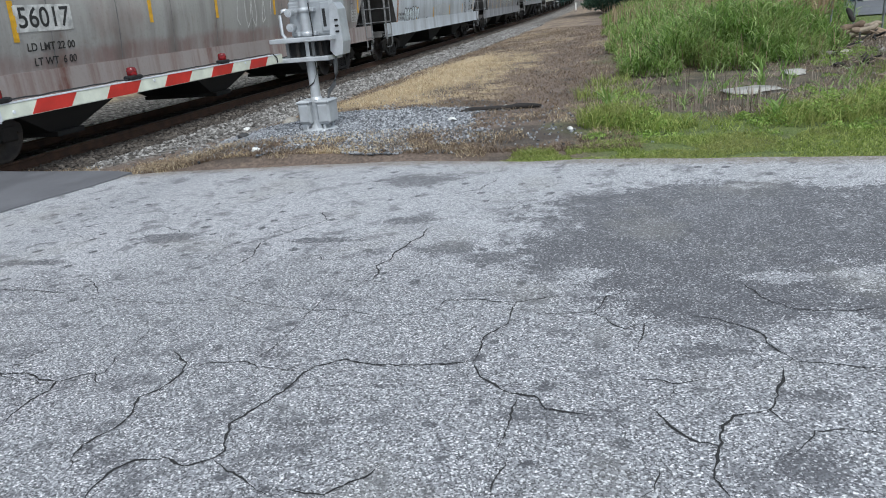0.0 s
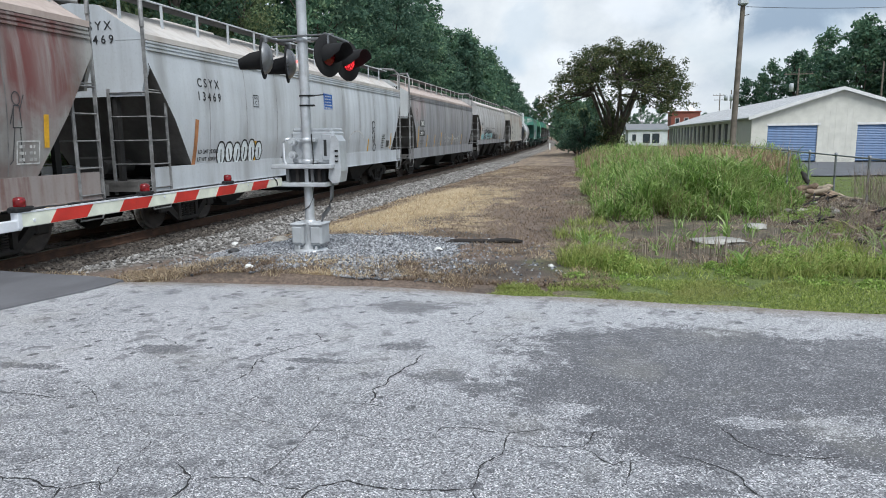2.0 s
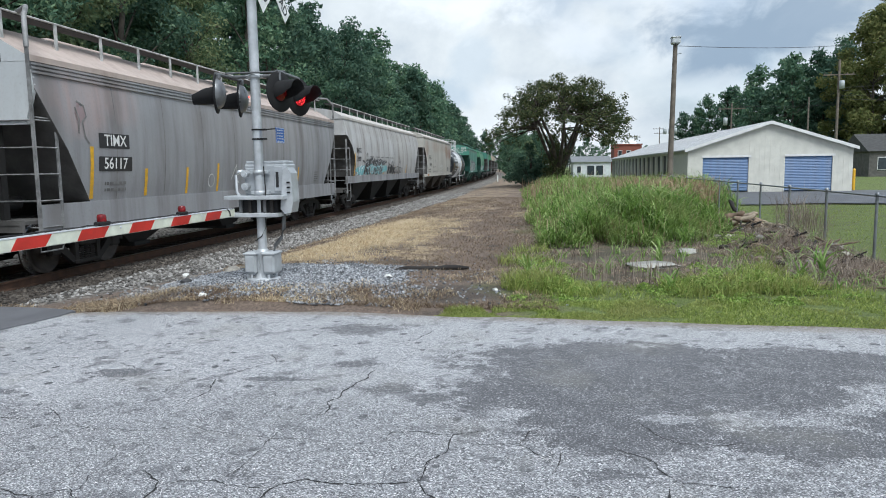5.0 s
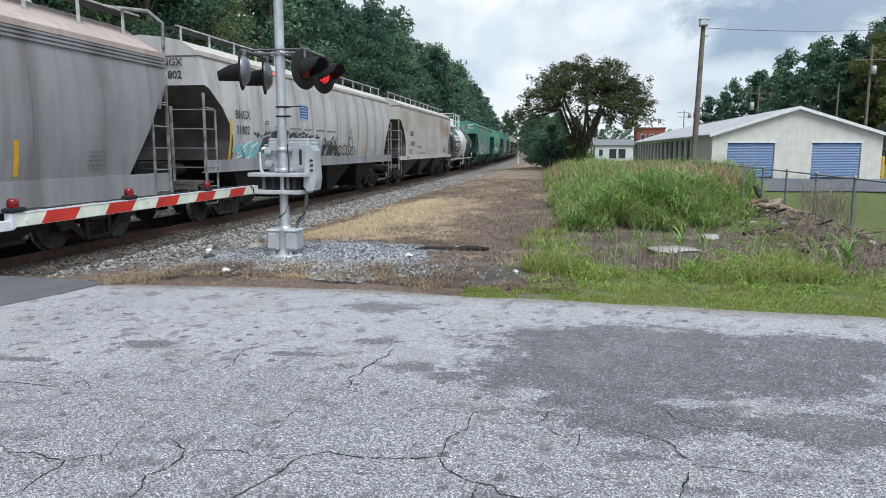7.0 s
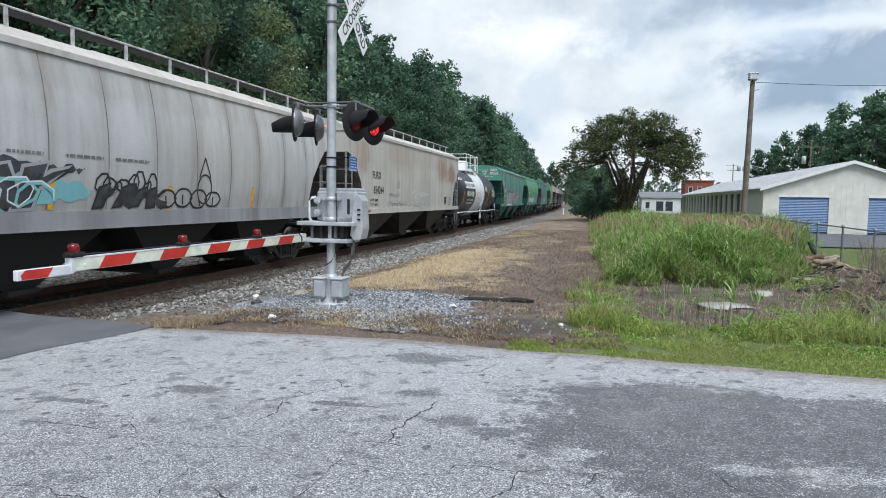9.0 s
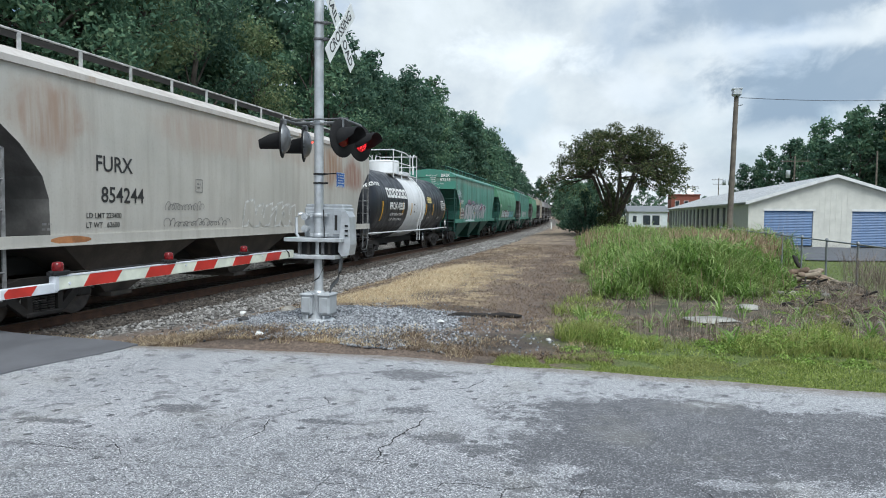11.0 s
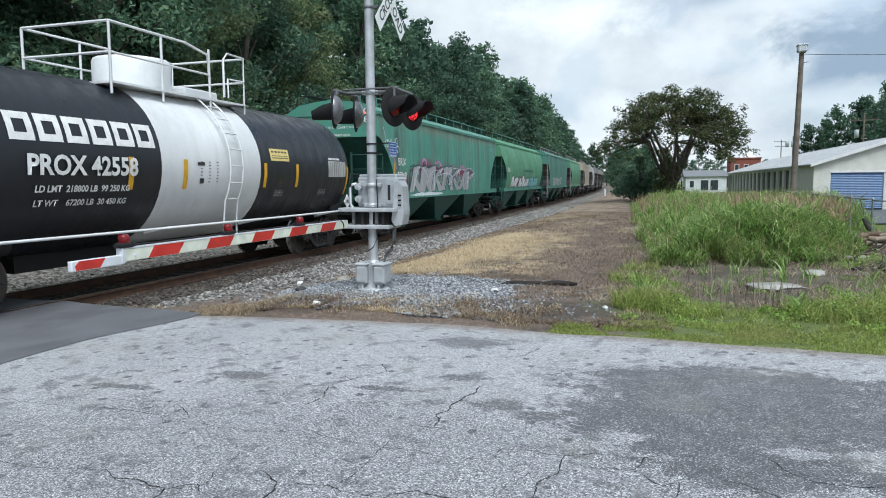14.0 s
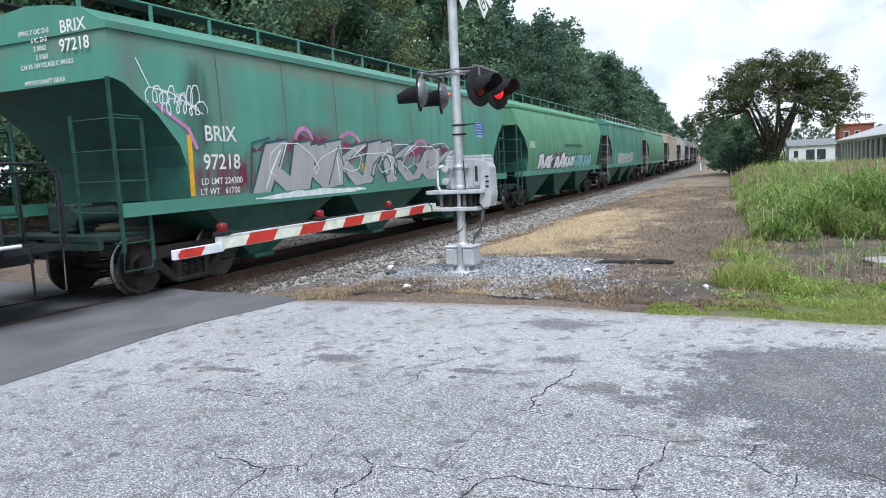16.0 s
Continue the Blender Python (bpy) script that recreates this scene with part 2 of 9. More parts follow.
def painted_steel(name, c, streak=(0.12, 0.11, 0.1), amount=0.5, rust=0.15, rough=0.55, rust_c=(0.16, 0.07, 0.035), blotch=None, marks=(), seams=None):
    """Weathered car paint: vertical dirt streaks, blotches, rust and painted-in panel shading."""
    m, nt, bs = nodes_of(name)
    v = coords(nt)
    vs = coords(nt, (2.2, 2.2, 0.22))
    run, big, fine = noise_node(nt, vs, 1.6, 8, 0.6), noise_node(nt, v, 0.45, 6), noise_node(nt, v, 24, 5)
    col = mixc(nt, step(nt, big, 0.3, 0.7), tuple(x * 0.86 for x in c), tuple(min(1, x * 1.08) for x in c))
    if blotch:
        col = mixc(nt, step(nt, noise_node(nt, v, 0.3, 5, 0.6, 0.4), 0.52, 0.66, 0, 0.75), col, blotch)
    col = mixc(nt, step(nt, run, 0.42, 0.78, 0, amount), col, streak)
    if marks:                                      # stains with a place of their own: (y, half length, z, half height, colour, strength)
        sep = nt.nodes.new("ShaderNodeSeparateXYZ")
        nt.links.new(v, sep.inputs[0])
        wob, drip = noise_node(nt, v, 1.5, 7, 0.62, 0.3), noise_node(nt, coords(nt, (4, 4, 0.35)), 1.5, 6)
        for y, hy, z, hz, c2, amt in marks:
            dy = calc(nt, "DIVIDE", calc(nt, "SUBTRACT", sep.outputs[1], y), hy)
            dz = calc(nt, "DIVIDE", calc(nt, "SUBTRACT", sep.outputs[2], z), hz)
            rr = calc(nt, "SQRT", calc(nt, "ADD", calc(nt, "MULTIPLY", dy, dy), calc(nt, "MULTIPLY", dz, dz)))
            rr = calc(nt, "ADD", rr, calc(nt, "MULTIPLY", calc(nt, "SUBTRACT", wob, 0.5), 1.3))
            rr = calc(nt, "ADD", rr, calc(nt, "MULTIPLY", calc(nt, "SUBTRACT", drip, 0.5), 1.2))
            m_ = calc(nt, "MULTIPLY", step(nt, rr, 0.55, 1.35, amt, 0), step(nt, drip, 0.3, 0.62, 0.35, 1.0))
            col = mixc(nt, m_, col, c2)
    if seams:                                      # dirt along the welded joints plus painted shading of the bulged panels: (first joint, spacing)
        sq = nt.nodes.new("ShaderNodeSeparateXYZ")
        nt.links.new(v, sq.inputs[0])
        u = calc(nt, "DIVIDE", calc(nt, "SUBTRACT", sq.outputs[1], seams[0]), seams[1])
        u = calc(nt, "ADD", u, calc(nt, "MULTIPLY", calc(nt, "SUBTRACT", noise_node(nt, coords(nt, (1, 1, 0.3)), 3.0, 4), 0.5), 0.16))
        near = calc(nt, "ABSOLUTE", calc(nt, "SUBTRACT", calc(nt, "FRACT", calc(nt, "ADD", u, 0.5)), 0.5))
        w = calc(nt, "MULTIPLY", step(nt, near, 0.02, 0.2, 1, 0), step(nt, noise_node(nt, coords(nt, (0.6, 0.6, 0.5)), 1.2, 4), 0.35, 0.65, 0.15, 0.62))
        col = mixc(nt, w, col, streak)
        # lighter mid-panel, the light on the bulge put into the colour
        col = mixc(nt, step(nt, near, 0.3, 0.5, 0, 0.22), col, tuple(min(1, x * 1.25) for x in c))
    spots = calc(nt, "MULTIPLY", step(nt, run, 0.45, 0.7), step(nt, noise_node(nt, v, 1.1, 8, 0.65), 0.72 - 0.3 * rust, 0.84 - 0.2 * rust))
    col = mixc(nt, spots, col, rust_c)
    col = mixc(nt, step(nt, fine, 0.5, 0.8, 0, 0.25), col, streak)
    nt.links.new(col, bs.inputs["Base Color"])
    nt.links.new(step(nt, run, 0.3, 0.7, rough - 0.1, rough + 0.2), bs.inputs["Roughness"])
    bump(nt, bs, noise_node(nt, v, 1.5, 3), 0.2, 0.05)
    return m

# ---- ground ----
EDGE = 8.6            # far edge of the old pavement
TRACK, RAIL = -10.55, -0.28
MAST0 = (-4.6, 10.3)


def ease(t):
    t = max(0.0, min(1.0, t))
    return t * t * (3 - 2 * t)


def bend(y):
    """How far the line has swung to the west at y."""
    return max(0.0, y - 25.0) ** 2 / 5000.0


def road_z(x, y):
    return -0.06 + 0.016 * max(-9.0, min(4.0, x + 1)) - 0.11 * ease((-5.0 - x) / 4.5)


def ground_z(x, y):
    d = x - (TRACK - bend(y))                     # distance east of the track's middle
    if y < EDGE and abs(d) > -1:
        return road_z(x, y) - 0.03
    base = -0.07 - 0.2 * ease((y - 9) / 40)
    side = ease((abs(d) - 2.2) / 3.5)
    z = base * side + (-0.5) * (1 - side)
    if abs(d) < 2.2:
        z = -0.47 - 0.06 * ease((abs(d) - 1.4) / 0.8)
    if d < -9:                                     # the bank under the woods
        z += 1.5 * ease((-d - 9) / 14)
    z += 0.3 * math.exp(-((x - 3.9) ** 2 / 0.5 + (y - 15.6) ** 2 / 5.0))      # rubble heap
    dx, dy = x + 4.4, y - 10.3                     # gravel mound round the signal
    z += 0.05 * math.exp(-(dx * dx + dy * dy) / 3.5)
    if x > -5.5:
        z += 0.05 * noise.noise((x * 0.35, y * 0.35, 0)) + 0.02 * noise.noise((x * 1.7, y * 1.7, 3)) * min(1, (y - EDGE) / 2)
    return z


def grid_mesh(xs, ys, zf):
    vs = [(x, y, zf(x, y)) for y in ys for x in xs]
    n = len(xs)
    fs = [(j * n + i, j * n + i + 1, (j + 1) * n + i + 1, (j + 1) * n + i) for j in range(len(ys) - 1) for i in range(n - 1)]
    return Geo().add(vs, fs, 0, True)


def steps(*spans):
    out = []
    for a, b, d in spans:
        n = max(1, round((b - a) / d))
        out += [a + (b - a) * i / n for i in range(n)]
    return out + [spans[-1][1]]


def ellipses(nt, sep, rows):
    """Distance from the nearest of several ovals (x, y, half width, half depth), 1 on their rims."""
    near = None
    for cx, cy, hx, hy in rows:
        dx = calc(nt, "DIVIDE", calc(nt, "SUBTRACT", sep.outputs[0], cx), hx)
        dy = calc(nt, "DIVIDE", calc(nt, "SUBTRACT", sep.outputs[1], cy), hy)
        rr = calc(nt, "SQRT", calc(nt, "ADD", calc(nt, "MULTIPLY", dx, dx), calc(nt, "MULTIPLY", dy, dy)))
        near = rr if near is None else calc(nt, "MINIMUM", near, rr)
    return near


def centred(nt, fac, gain):
    return calc(nt, "MULTIPLY", calc(nt, "SUBTRACT", fac, 0.5), gain)


def ground_material():
    """Burnt-off grass, bare earth and green turf, by place."""
    m, nt, bs = nodes_of("ground_cover")
    v = coords(nt)
    sep = nt.nodes.new("ShaderNodeSeparateXYZ")
    nt.links.new(v, sep.inputs[0])
    wob = noise_node(nt, v, 0.5, 5)
    wob2 = noise_node(nt, v, 2.2, 6, 0.65)
    fine = noise_node(nt, v, 26, 6, 0.7)
    mid = noise_node(nt, v, 7, 5, 0.6)
    x = calc(nt, "ADD", sep.outputs[0], calc(nt, "MULTIPLY", calc(nt, "SUBTRACT", wob, 0.5), 3.0))
    x = calc(nt, "ADD", x, calc(nt, "MULTIPLY", calc(nt, "SUBTRACT", wob2, 0.5), 1.2))
    straw = ramp(nt, fine, [(0.3, (0.26, 0.19, 0.11)), (0.55, (0.46, 0.36, 0.22)), (0.75, (0.62, 0.52, 0.35))])
    brown = ramp(nt, fine, [(0.3, (0.08, 0.06, 0.042)), (0.55, (0.185, 0.138, 0.112)), (0.78, (0.34, 0.265, 0.18))])
    green = ramp(nt, fine, [(0.3, (0.046, 0.06, 0.018)), (0.5, (0.115, 0.152, 0.038)), (0.7, (0.2, 0.255, 0.075))])
    earth = ramp(nt, mid, [(0.3, (0.045, 0.036, 0.03)), (0.7, (0.1, 0.082, 0.065))])
    dry = mixc(nt, step(nt, wob2, 0.42, 0.6), brown, straw)
    dry = mixc(nt, step(nt, x, -3.6, -2.2), dry, brown)
    ynear = calc(nt, "ADD", sep.outputs[1], calc(nt, "MULTIPLY", calc(nt, "SUBTRACT", wob, 0.5), 5.0))
    dry = mixc(nt, calc(nt, "MAXIMUM", step(nt, ynear, 11.8, 12.8, 1, 0), step(nt, ynear, 20.0, 26.0, 0, 0.5)), dry, brown)
    dry = mixc(nt, step(nt, noise_node(nt, v, 0.9, 4), 0.52, 0.66, 0, 0.8), dry, earth)
    lush = mixc(nt, step(nt, noise_node(nt, v, 1.3, 5), 0.5, 0.68, 0, 0.5), green, earth)
    fr = ellipses(nt, sep, ((-5.1, 14.3, 0.9, 1.8), (-4.7, 17.0, 0.9, 2.8), (-4.9, 21.0, 0.7, 3.0)))
    dry = mixc(nt, step(nt, calc(nt, "ADD", fr, centred(nt, wob2, 1.5)), 0.65, 1.15, 0.9, 0), dry, straw)
    sx = calc(nt, "DIVIDE", calc(nt, "ADD", sep.outputs[0], 1.75), 0.85)
    sy = calc(nt, "DIVIDE", calc(nt, "SUBTRACT", sep.outputs[1], 9.7), 0.8)
    sr = calc(nt, "ADD", calc(nt, "SQRT", calc(nt, "ADD", calc(nt, "MULTIPLY", sx, sx), calc(nt, "MULTIPLY", sy, sy))), calc(nt, "MULTIPLY", calc(nt, "SUBTRACT", wob2, 0.5), 1.6))
    dry = mixc(nt, step(nt, sr, 0.6, 1.15, 0.85, 0), dry, earth)
    litter = mixc(nt, step(nt, wob2, 0.4, 0.65), earth, brown)
    ybare = calc(nt, "ADD", sep.outputs[1], calc(nt, "MULTIPLY", calc(nt, "SUBTRACT", wob2, 0.5), 2.0))
    bare = calc(nt, "MULTIPLY", step(nt, ybare, 10.2, 10.9), step(nt, ybare, 17.0, 20.0, 1, 0))
    lush = mixc(nt, calc(nt, "MULTIPLY", bare, step(nt, sep.outputs[0], 4.6, 4.9, 0.9, 0)), lush, litter)
    col = mixc(nt, step(nt, x, -1.5, -0.5), dry, lush)
    far = calc(nt, "MAXIMUM", calc(nt, "SUBTRACT", sep.outputs[1], 25.0), 0.0)
    d = calc(nt, "ADD", calc(nt, "SUBTRACT", sep.outputs[0], TRACK), calc(nt, "DIVIDE", calc(nt, "MULTIPLY", far, far), 5000.0))
    d = calc(nt, "ADD", d, calc(nt, "MULTIPLY", calc(nt, "SUBTRACT", wob2, 0.5), 0.9))
    d = calc(nt, "ADD", calc(nt, "ABSOLUTE", d), calc(nt, "MULTIPLY", step(nt, sep.outputs[1], 10.5, 13.5, 1, 0), step(nt, d, 1.9, 2.1, 0, 1.7)))
    vor = nt.nodes.new("ShaderNodeTexVoronoi")
    vor.inputs["Scale"].default_value = 17
    nt.links.new(v, vor.inputs["Vector"])
    cell = nt.nodes.new("ShaderNodeSeparateColor")
    nt.links.new(vor.outputs["Color"], cell.inputs[0])
    stone = ramp(nt, cell.outputs[0], [(0.1, (0.05, 0.044, 0.038)), (0.5, (0.13, 0.118, 0.105)), (0.9, (0.32, 0.3, 0.275))])
    oily = ramp(nt, cell.outputs[0], [(0.1, (0.03, 0.026, 0.022)), (0.9, (0.12, 0.1, 0.085))])
    bank = calc(nt, "MULTIPLY", step(nt, calc(nt, "ADD", sep.outputs[1], centred(nt, wob2, 1.4)), 10.2, 11.0, 0.12, 1.0), 1.0)
    col = mixc(nt, calc(nt, "MULTIPLY", bank, step(nt, calc(nt, "ABSOLUTE", d), 3.5, 4.3, 1, 0)), col, stone)
    col = mixc(nt, step(nt, calc(nt, "ABSOLUTE", d), 1.55, 1.95, 1, 0), col, oily)
    nt.links.new(col, bs.inputs["Base Color"])
    bs.inputs["Roughness"].default_value = 0.95
    bump(nt, bs, fine, 0.9, 0.04)
    return m


def asphalt_old():
    """Bleached chip-seal asphalt: pale stone chips, a dark sealed patch, oil drips and hair cracks."""
    m, nt, bs = nodes_of("old_asphalt")
    v = coords(nt)
    sep = nt.nodes.new("ShaderNodeSeparateXYZ")
    nt.links.new(v, sep.inputs[0])
    vor = nt.nodes.new("ShaderNodeTexVoronoi")
    vor.inputs["Scale"].default_value = 150
    nt.links.new(v, vor.inputs["Vector"])
    bw = nt.nodes.new("ShaderNodeSeparateColor")
    nt.links.new(vor.outputs["Color"], bw.inputs[0])
    chip = bw.outputs[0]
    spot = noise_node(nt, v, 4.5, 5, 0.6, 0.2)
    rag, rag2 = noise_node(nt, v, 1.8, 9, 0.68, 0.6), noise_node(nt, coords(nt, (1.0, 2.0, 1.0)), 4.0, 8, 0.7, 0.4)
    worn = ramp(nt, chip, [(0.06, (0.055, 0.055, 0.06)), (0.4, (0.185, 0.187, 0.2)), (0.74, (0.31, 0.315, 0.332)), (0.88, (0.47, 0.475, 0.49)), (1.0, (0.78, 0.78, 0.79))])
    dark = ramp(nt, chip, [(0.15, (0.06, 0.06, 0.067)), (0.75, (0.118, 0.12, 0.132)), (0.9, (0.2, 0.2, 0.21)), (0.99, (0.46, 0.46, 0.47))])
    pale = ramp(nt, chip, [(0.1, (0.15, 0.152, 0.162)), (0.5, (0.31, 0.315, 0.333)), (0.95, (0.62, 0.62, 0.635))])
    # bleached surface towards the tracks with grazing sheen painted in, thinner wear near the middle
    bleach_sheen = calc(nt, "ADD", calc(nt, "ADD", step(nt, sep.outputs[1], 4.0, 7.2, 0.0, 0.95), step(nt, sep.outputs[0], -6.0, -3.2, 0.45, 0.0)), centred(nt, rag, 1.5))
    col = mixc(nt, step(nt, bleach_sheen, 0.2, 0.95), worn, pale)
    # sealed patch, with pale worn islands in it
    rr = ellipses(nt, sep, ((-0.1, 6.55, 1.22, 0.72), (-0.35, 5.75, 0.95, 0.66), (-0.15, 5.12, 0.62, 0.42), (0.75, 5.95, 0.7, 0.5), (1.5, 6.55, 0.95, 0.55), (2.7, 6.35, 1.3, 0.55), (0.95, 4.98, 0.6, 0.26), (2.0, 5.3, 0.8, 0.4), (3.9, 5.9, 1.2, 0.6)))
    wob = calc(nt, "ADD", centred(nt, rag, 0.9), calc(nt, "ADD", centred(nt, rag2, 1.25), calc(nt, "ADD", centred(nt, noise_node(nt, v, 11.0, 5, 0.65), 0.8), centred(nt, chip, 0.22))))
    hole = ellipses(nt, sep, ((0.2, 5.3, 0.16, 0.075), (-0.8, 5.07, 0.24, 0.05), (-0.9, 5.35, 0.22, 0.07)))
    rr = calc(nt, "MAXIMUM", calc(nt, "ADD", rr, wob), calc(nt, "SUBTRACT", 1.95, calc(nt, "ADD", hole, calc(nt, "MULTIPLY", wob, -1.8))))
    patch = calc(nt, "MULTIPLY", step(nt, rr, 0.87, 1.08, 1.0, 0), step(nt, calc(nt, "ADD", noise_node(nt, v, 3.2, 8, 0.72, 0.5), centred(nt, chip, 0.15)), 0.48, 0.66, 1.0, 0.74))
    # smaller seal blots and drips
    blot = ellipses(nt, sep, ((-2.42, 7.68, 0.42, 0.24), (-2.15, 6.43, 0.24, 0.1), (-1.72, 5.8, 0.24, 0.13), (-1.4, 5.62, 0.2, 0.11), (-4.06, 6.12, 0.34, 0.12), (-4.85, 5.58, 0.32, 0.07), (-0.03, 3.72, 0.13, 0.11), (-0.26, 4.47, 0.16, 0.07), (0.08, 4.15, 0.13, 0.06), (-1.82, 3.79, 0.07, 0.025), (-1.57, 4.09, 0.06, 0.022), (-1.31, 3.83, 0.05, 0.02), (-0.97, 3.91, 0.07, 0.025), (-0.73, 3.94, 0.06, 0.03), (-1.07, 4.38, 0.03, 0.02), (-2.75, 6.0, 0.3, 0.06)))
    blot = step(nt, calc(nt, "ADD", blot, calc(nt, "MULTIPLY", wob, 1.7)), 0.7, 1.2, 0.85, 0)
    spots = step(nt, calc(nt, "ADD", spot, calc(nt, "MULTIPLY", chip, 0.06)), 0.6, 0.66, 0, 0.62)
    dots = nt.nodes.new("ShaderNodeTexVoronoi")
    dots.voronoi_dimensions = "2D"
    dots.inputs["Scale"].default_value = 3.6
    nt.links.new(v, dots.inputs["Vector"])
    dcell = nt.nodes.new("ShaderNodeSeparateColor")
    nt.links.new(dots.outputs["Color"], dcell.inputs[0])
    dr = calc(nt, "ADD", dots.outputs["Distance"], centred(nt, noise_node(nt, v, 16, 3), 0.18))
    dr = calc(nt, "SUBTRACT", dr, calc(nt, "MULTIPLY", dcell.outputs[1], 0.07))
    oil = calc(nt, "MULTIPLY", step(nt, dr, 0.05, 0.085, 1, 0), step(nt, dcell.outputs[0], 0.55, 0.6))
    f = calc(nt, "MAXIMUM", calc(nt, "MAXIMUM", patch, spots), calc(nt, "MAXIMUM", blot, oil))
    col = mixc(nt, f, col, dark)
    # a faint brown and green tinge of dust
    col = mixc(nt, step(nt, noise_node(nt, v, 1.1, 5), 0.52, 0.7, 0, 0.22), col, (0.26, 0.25, 0.215))
    # earth spilt over the far edge
    rim = calc(nt, "ADD", calc(nt, "ADD", sep.outputs[1], step(nt, sep.outputs[0], -4.5, 3.5, 0.0, 0.85)), centred(nt, rag2, 0.5))
    spill = calc(nt, "MULTIPLY", step(nt, rim, EDGE - 0.32, EDGE - 0.02, 0, 0.85), step(nt, noise_node(nt, v, 40, 4, 0.7), 0.35, 0.6, 0.35, 1.0))
    col = mixc(nt, spill, col, ramp(nt, noise_node(nt, v, 60, 4, 0.7), [(0.3, (0.1, 0.075, 0.052)), (0.7, (0.26, 0.21, 0.155))]))
    # hair cracks between the open ones
    nz, sc, warp = nt.nodes.new("ShaderNodeTexNoise"), nt.nodes.new("ShaderNodeVectorMath"), nt.nodes.new("ShaderNodeVectorMath")
    nz.inputs["Scale"].default_value, nz.inputs["Detail"].default_value, nz.inputs["Roughness"].default_value = 2.2, 6, 0.62
    nt.links.new(v, nz.inputs["Vector"])
    sc.operation, warp.operation = "SCALE", "ADD"
    sc.inputs[3].default_value = 0.4
    nt.links.new(nz.outputs["Color"], sc.inputs[0])
    nt.links.new(v, warp.inputs[0])
    nt.links.new(sc.outputs[0], warp.inputs[1])
    cr2 = nt.nodes.new("ShaderNodeTexVoronoi")
    cr2.voronoi_dimensions = "2D"
    cr2.feature = "DISTANCE_TO_EDGE"
    cr2.inputs["Scale"].default_value = 1.7
    nt.links.new(warp.outputs[0], cr2.inputs["Vector"])
    hair = calc(nt, "MULTIPLY", step(nt, cr2.outputs["Distance"], 0.001, 0.006, 0.7, 0), step(nt, noise_node(nt, v, 1.4, 3), 0.46, 0.54))
    col = mixc(nt, hair, col, (0.04, 0.04, 0.042))
    nt.links.new(col, bs.inputs["Base Color"])
    bs.inputs["Roughness"].default_value = 0.72
    bump(nt, bs, calc(nt, "SUBTRACT", chip, calc(nt, "MULTIPLY", hair, 3.0)), 0.6, 0.006)
    return m


M_GROUND = ground_material()
M_ROAD = asphalt_old()
M_NEWROAD = plain("new_asphalt", (0.125, 0.126, 0.137), 0.75, 0, 0.1, 1.5, 0.3)
M_STEEL = plain("worn_rail_steel", (0.3, 0.29, 0.28), 0.35, 0.9, 0.1, 8)
M_RAILRUST = plain("rail_rust", (0.1, 0.055, 0.035), 0.8, 0.2, 0.2, 5)
M_TIE = plain("creosoted_wood", (0.07, 0.05, 0.038), 0.9, 0, 0.25, 4, 0.3, random_tint=0.4)

XS = steps((-900, -120, 60), (-120, -40, 8), (-40, -13, 1.5), (-13, 6, 0.25), (6, 20, 1.0), (20, 120, 8), (120, 900, 60))
YS = steps((-300, -20, 40), (-20, 8, 2.0), (8, 30, 0.25), (30, 60, 1.5), (60, 160, 6), (160, 1500, 80))
ground = tagged(part("ground", grid_mesh(XS, YS, ground_z), M_GROUND), "burnt brown grass and green turf beside the railway", "ground", kind="structure")

RX = steps((-120, -20, 10), (-20, 30, 0.5), (30, 120, 10))
RY = steps((-40, -4, 4), (-4, EDGE, 0.35))


def make_road():
    g = Geo()
    n = len(RX)
    rnd = random.Random(3)
    top = []
    for j, y in enumerate(RY):
        for x in RX:
            yy = y - 0.85 * ease((x + 4.5) / 8) * ease((y - 5.0) / 3.6) + (0.09 * noise.noise((x * 0.9, 0, 5)) + 0.05 * noise.noise((x * 3.7, 0, 9)) if j == len(RY) - 1 else 0)
            top.append((x, yy, road_z(x, y)))
    fs = [(j * n + i, j * n + i + 1, (j + 1) * n + i + 1, (j + 1) * n + i) for j in range(len(RY) - 1) for i in range(n - 1)]
    g.add(top, fs, 0, True)
    edge = top[-n:]
    g.add(edge + [(x, y + 0.02, z - 0.12) for x, y, z in edge], [(i, n + i, n + i + 1, i + 1) for i in range(n - 1)])
    return g


road = tagged(part("road", make_road(), M_ROAD), "worn pale grey asphalt with cracks and a dark sealed patch", "road", kind="structure")


M_CRACK = plain("crack_dirt", (0.022, 0.022, 0.023), 0.95, 0, 0.2, 20, 0.2)
crack_r = random.Random(6)


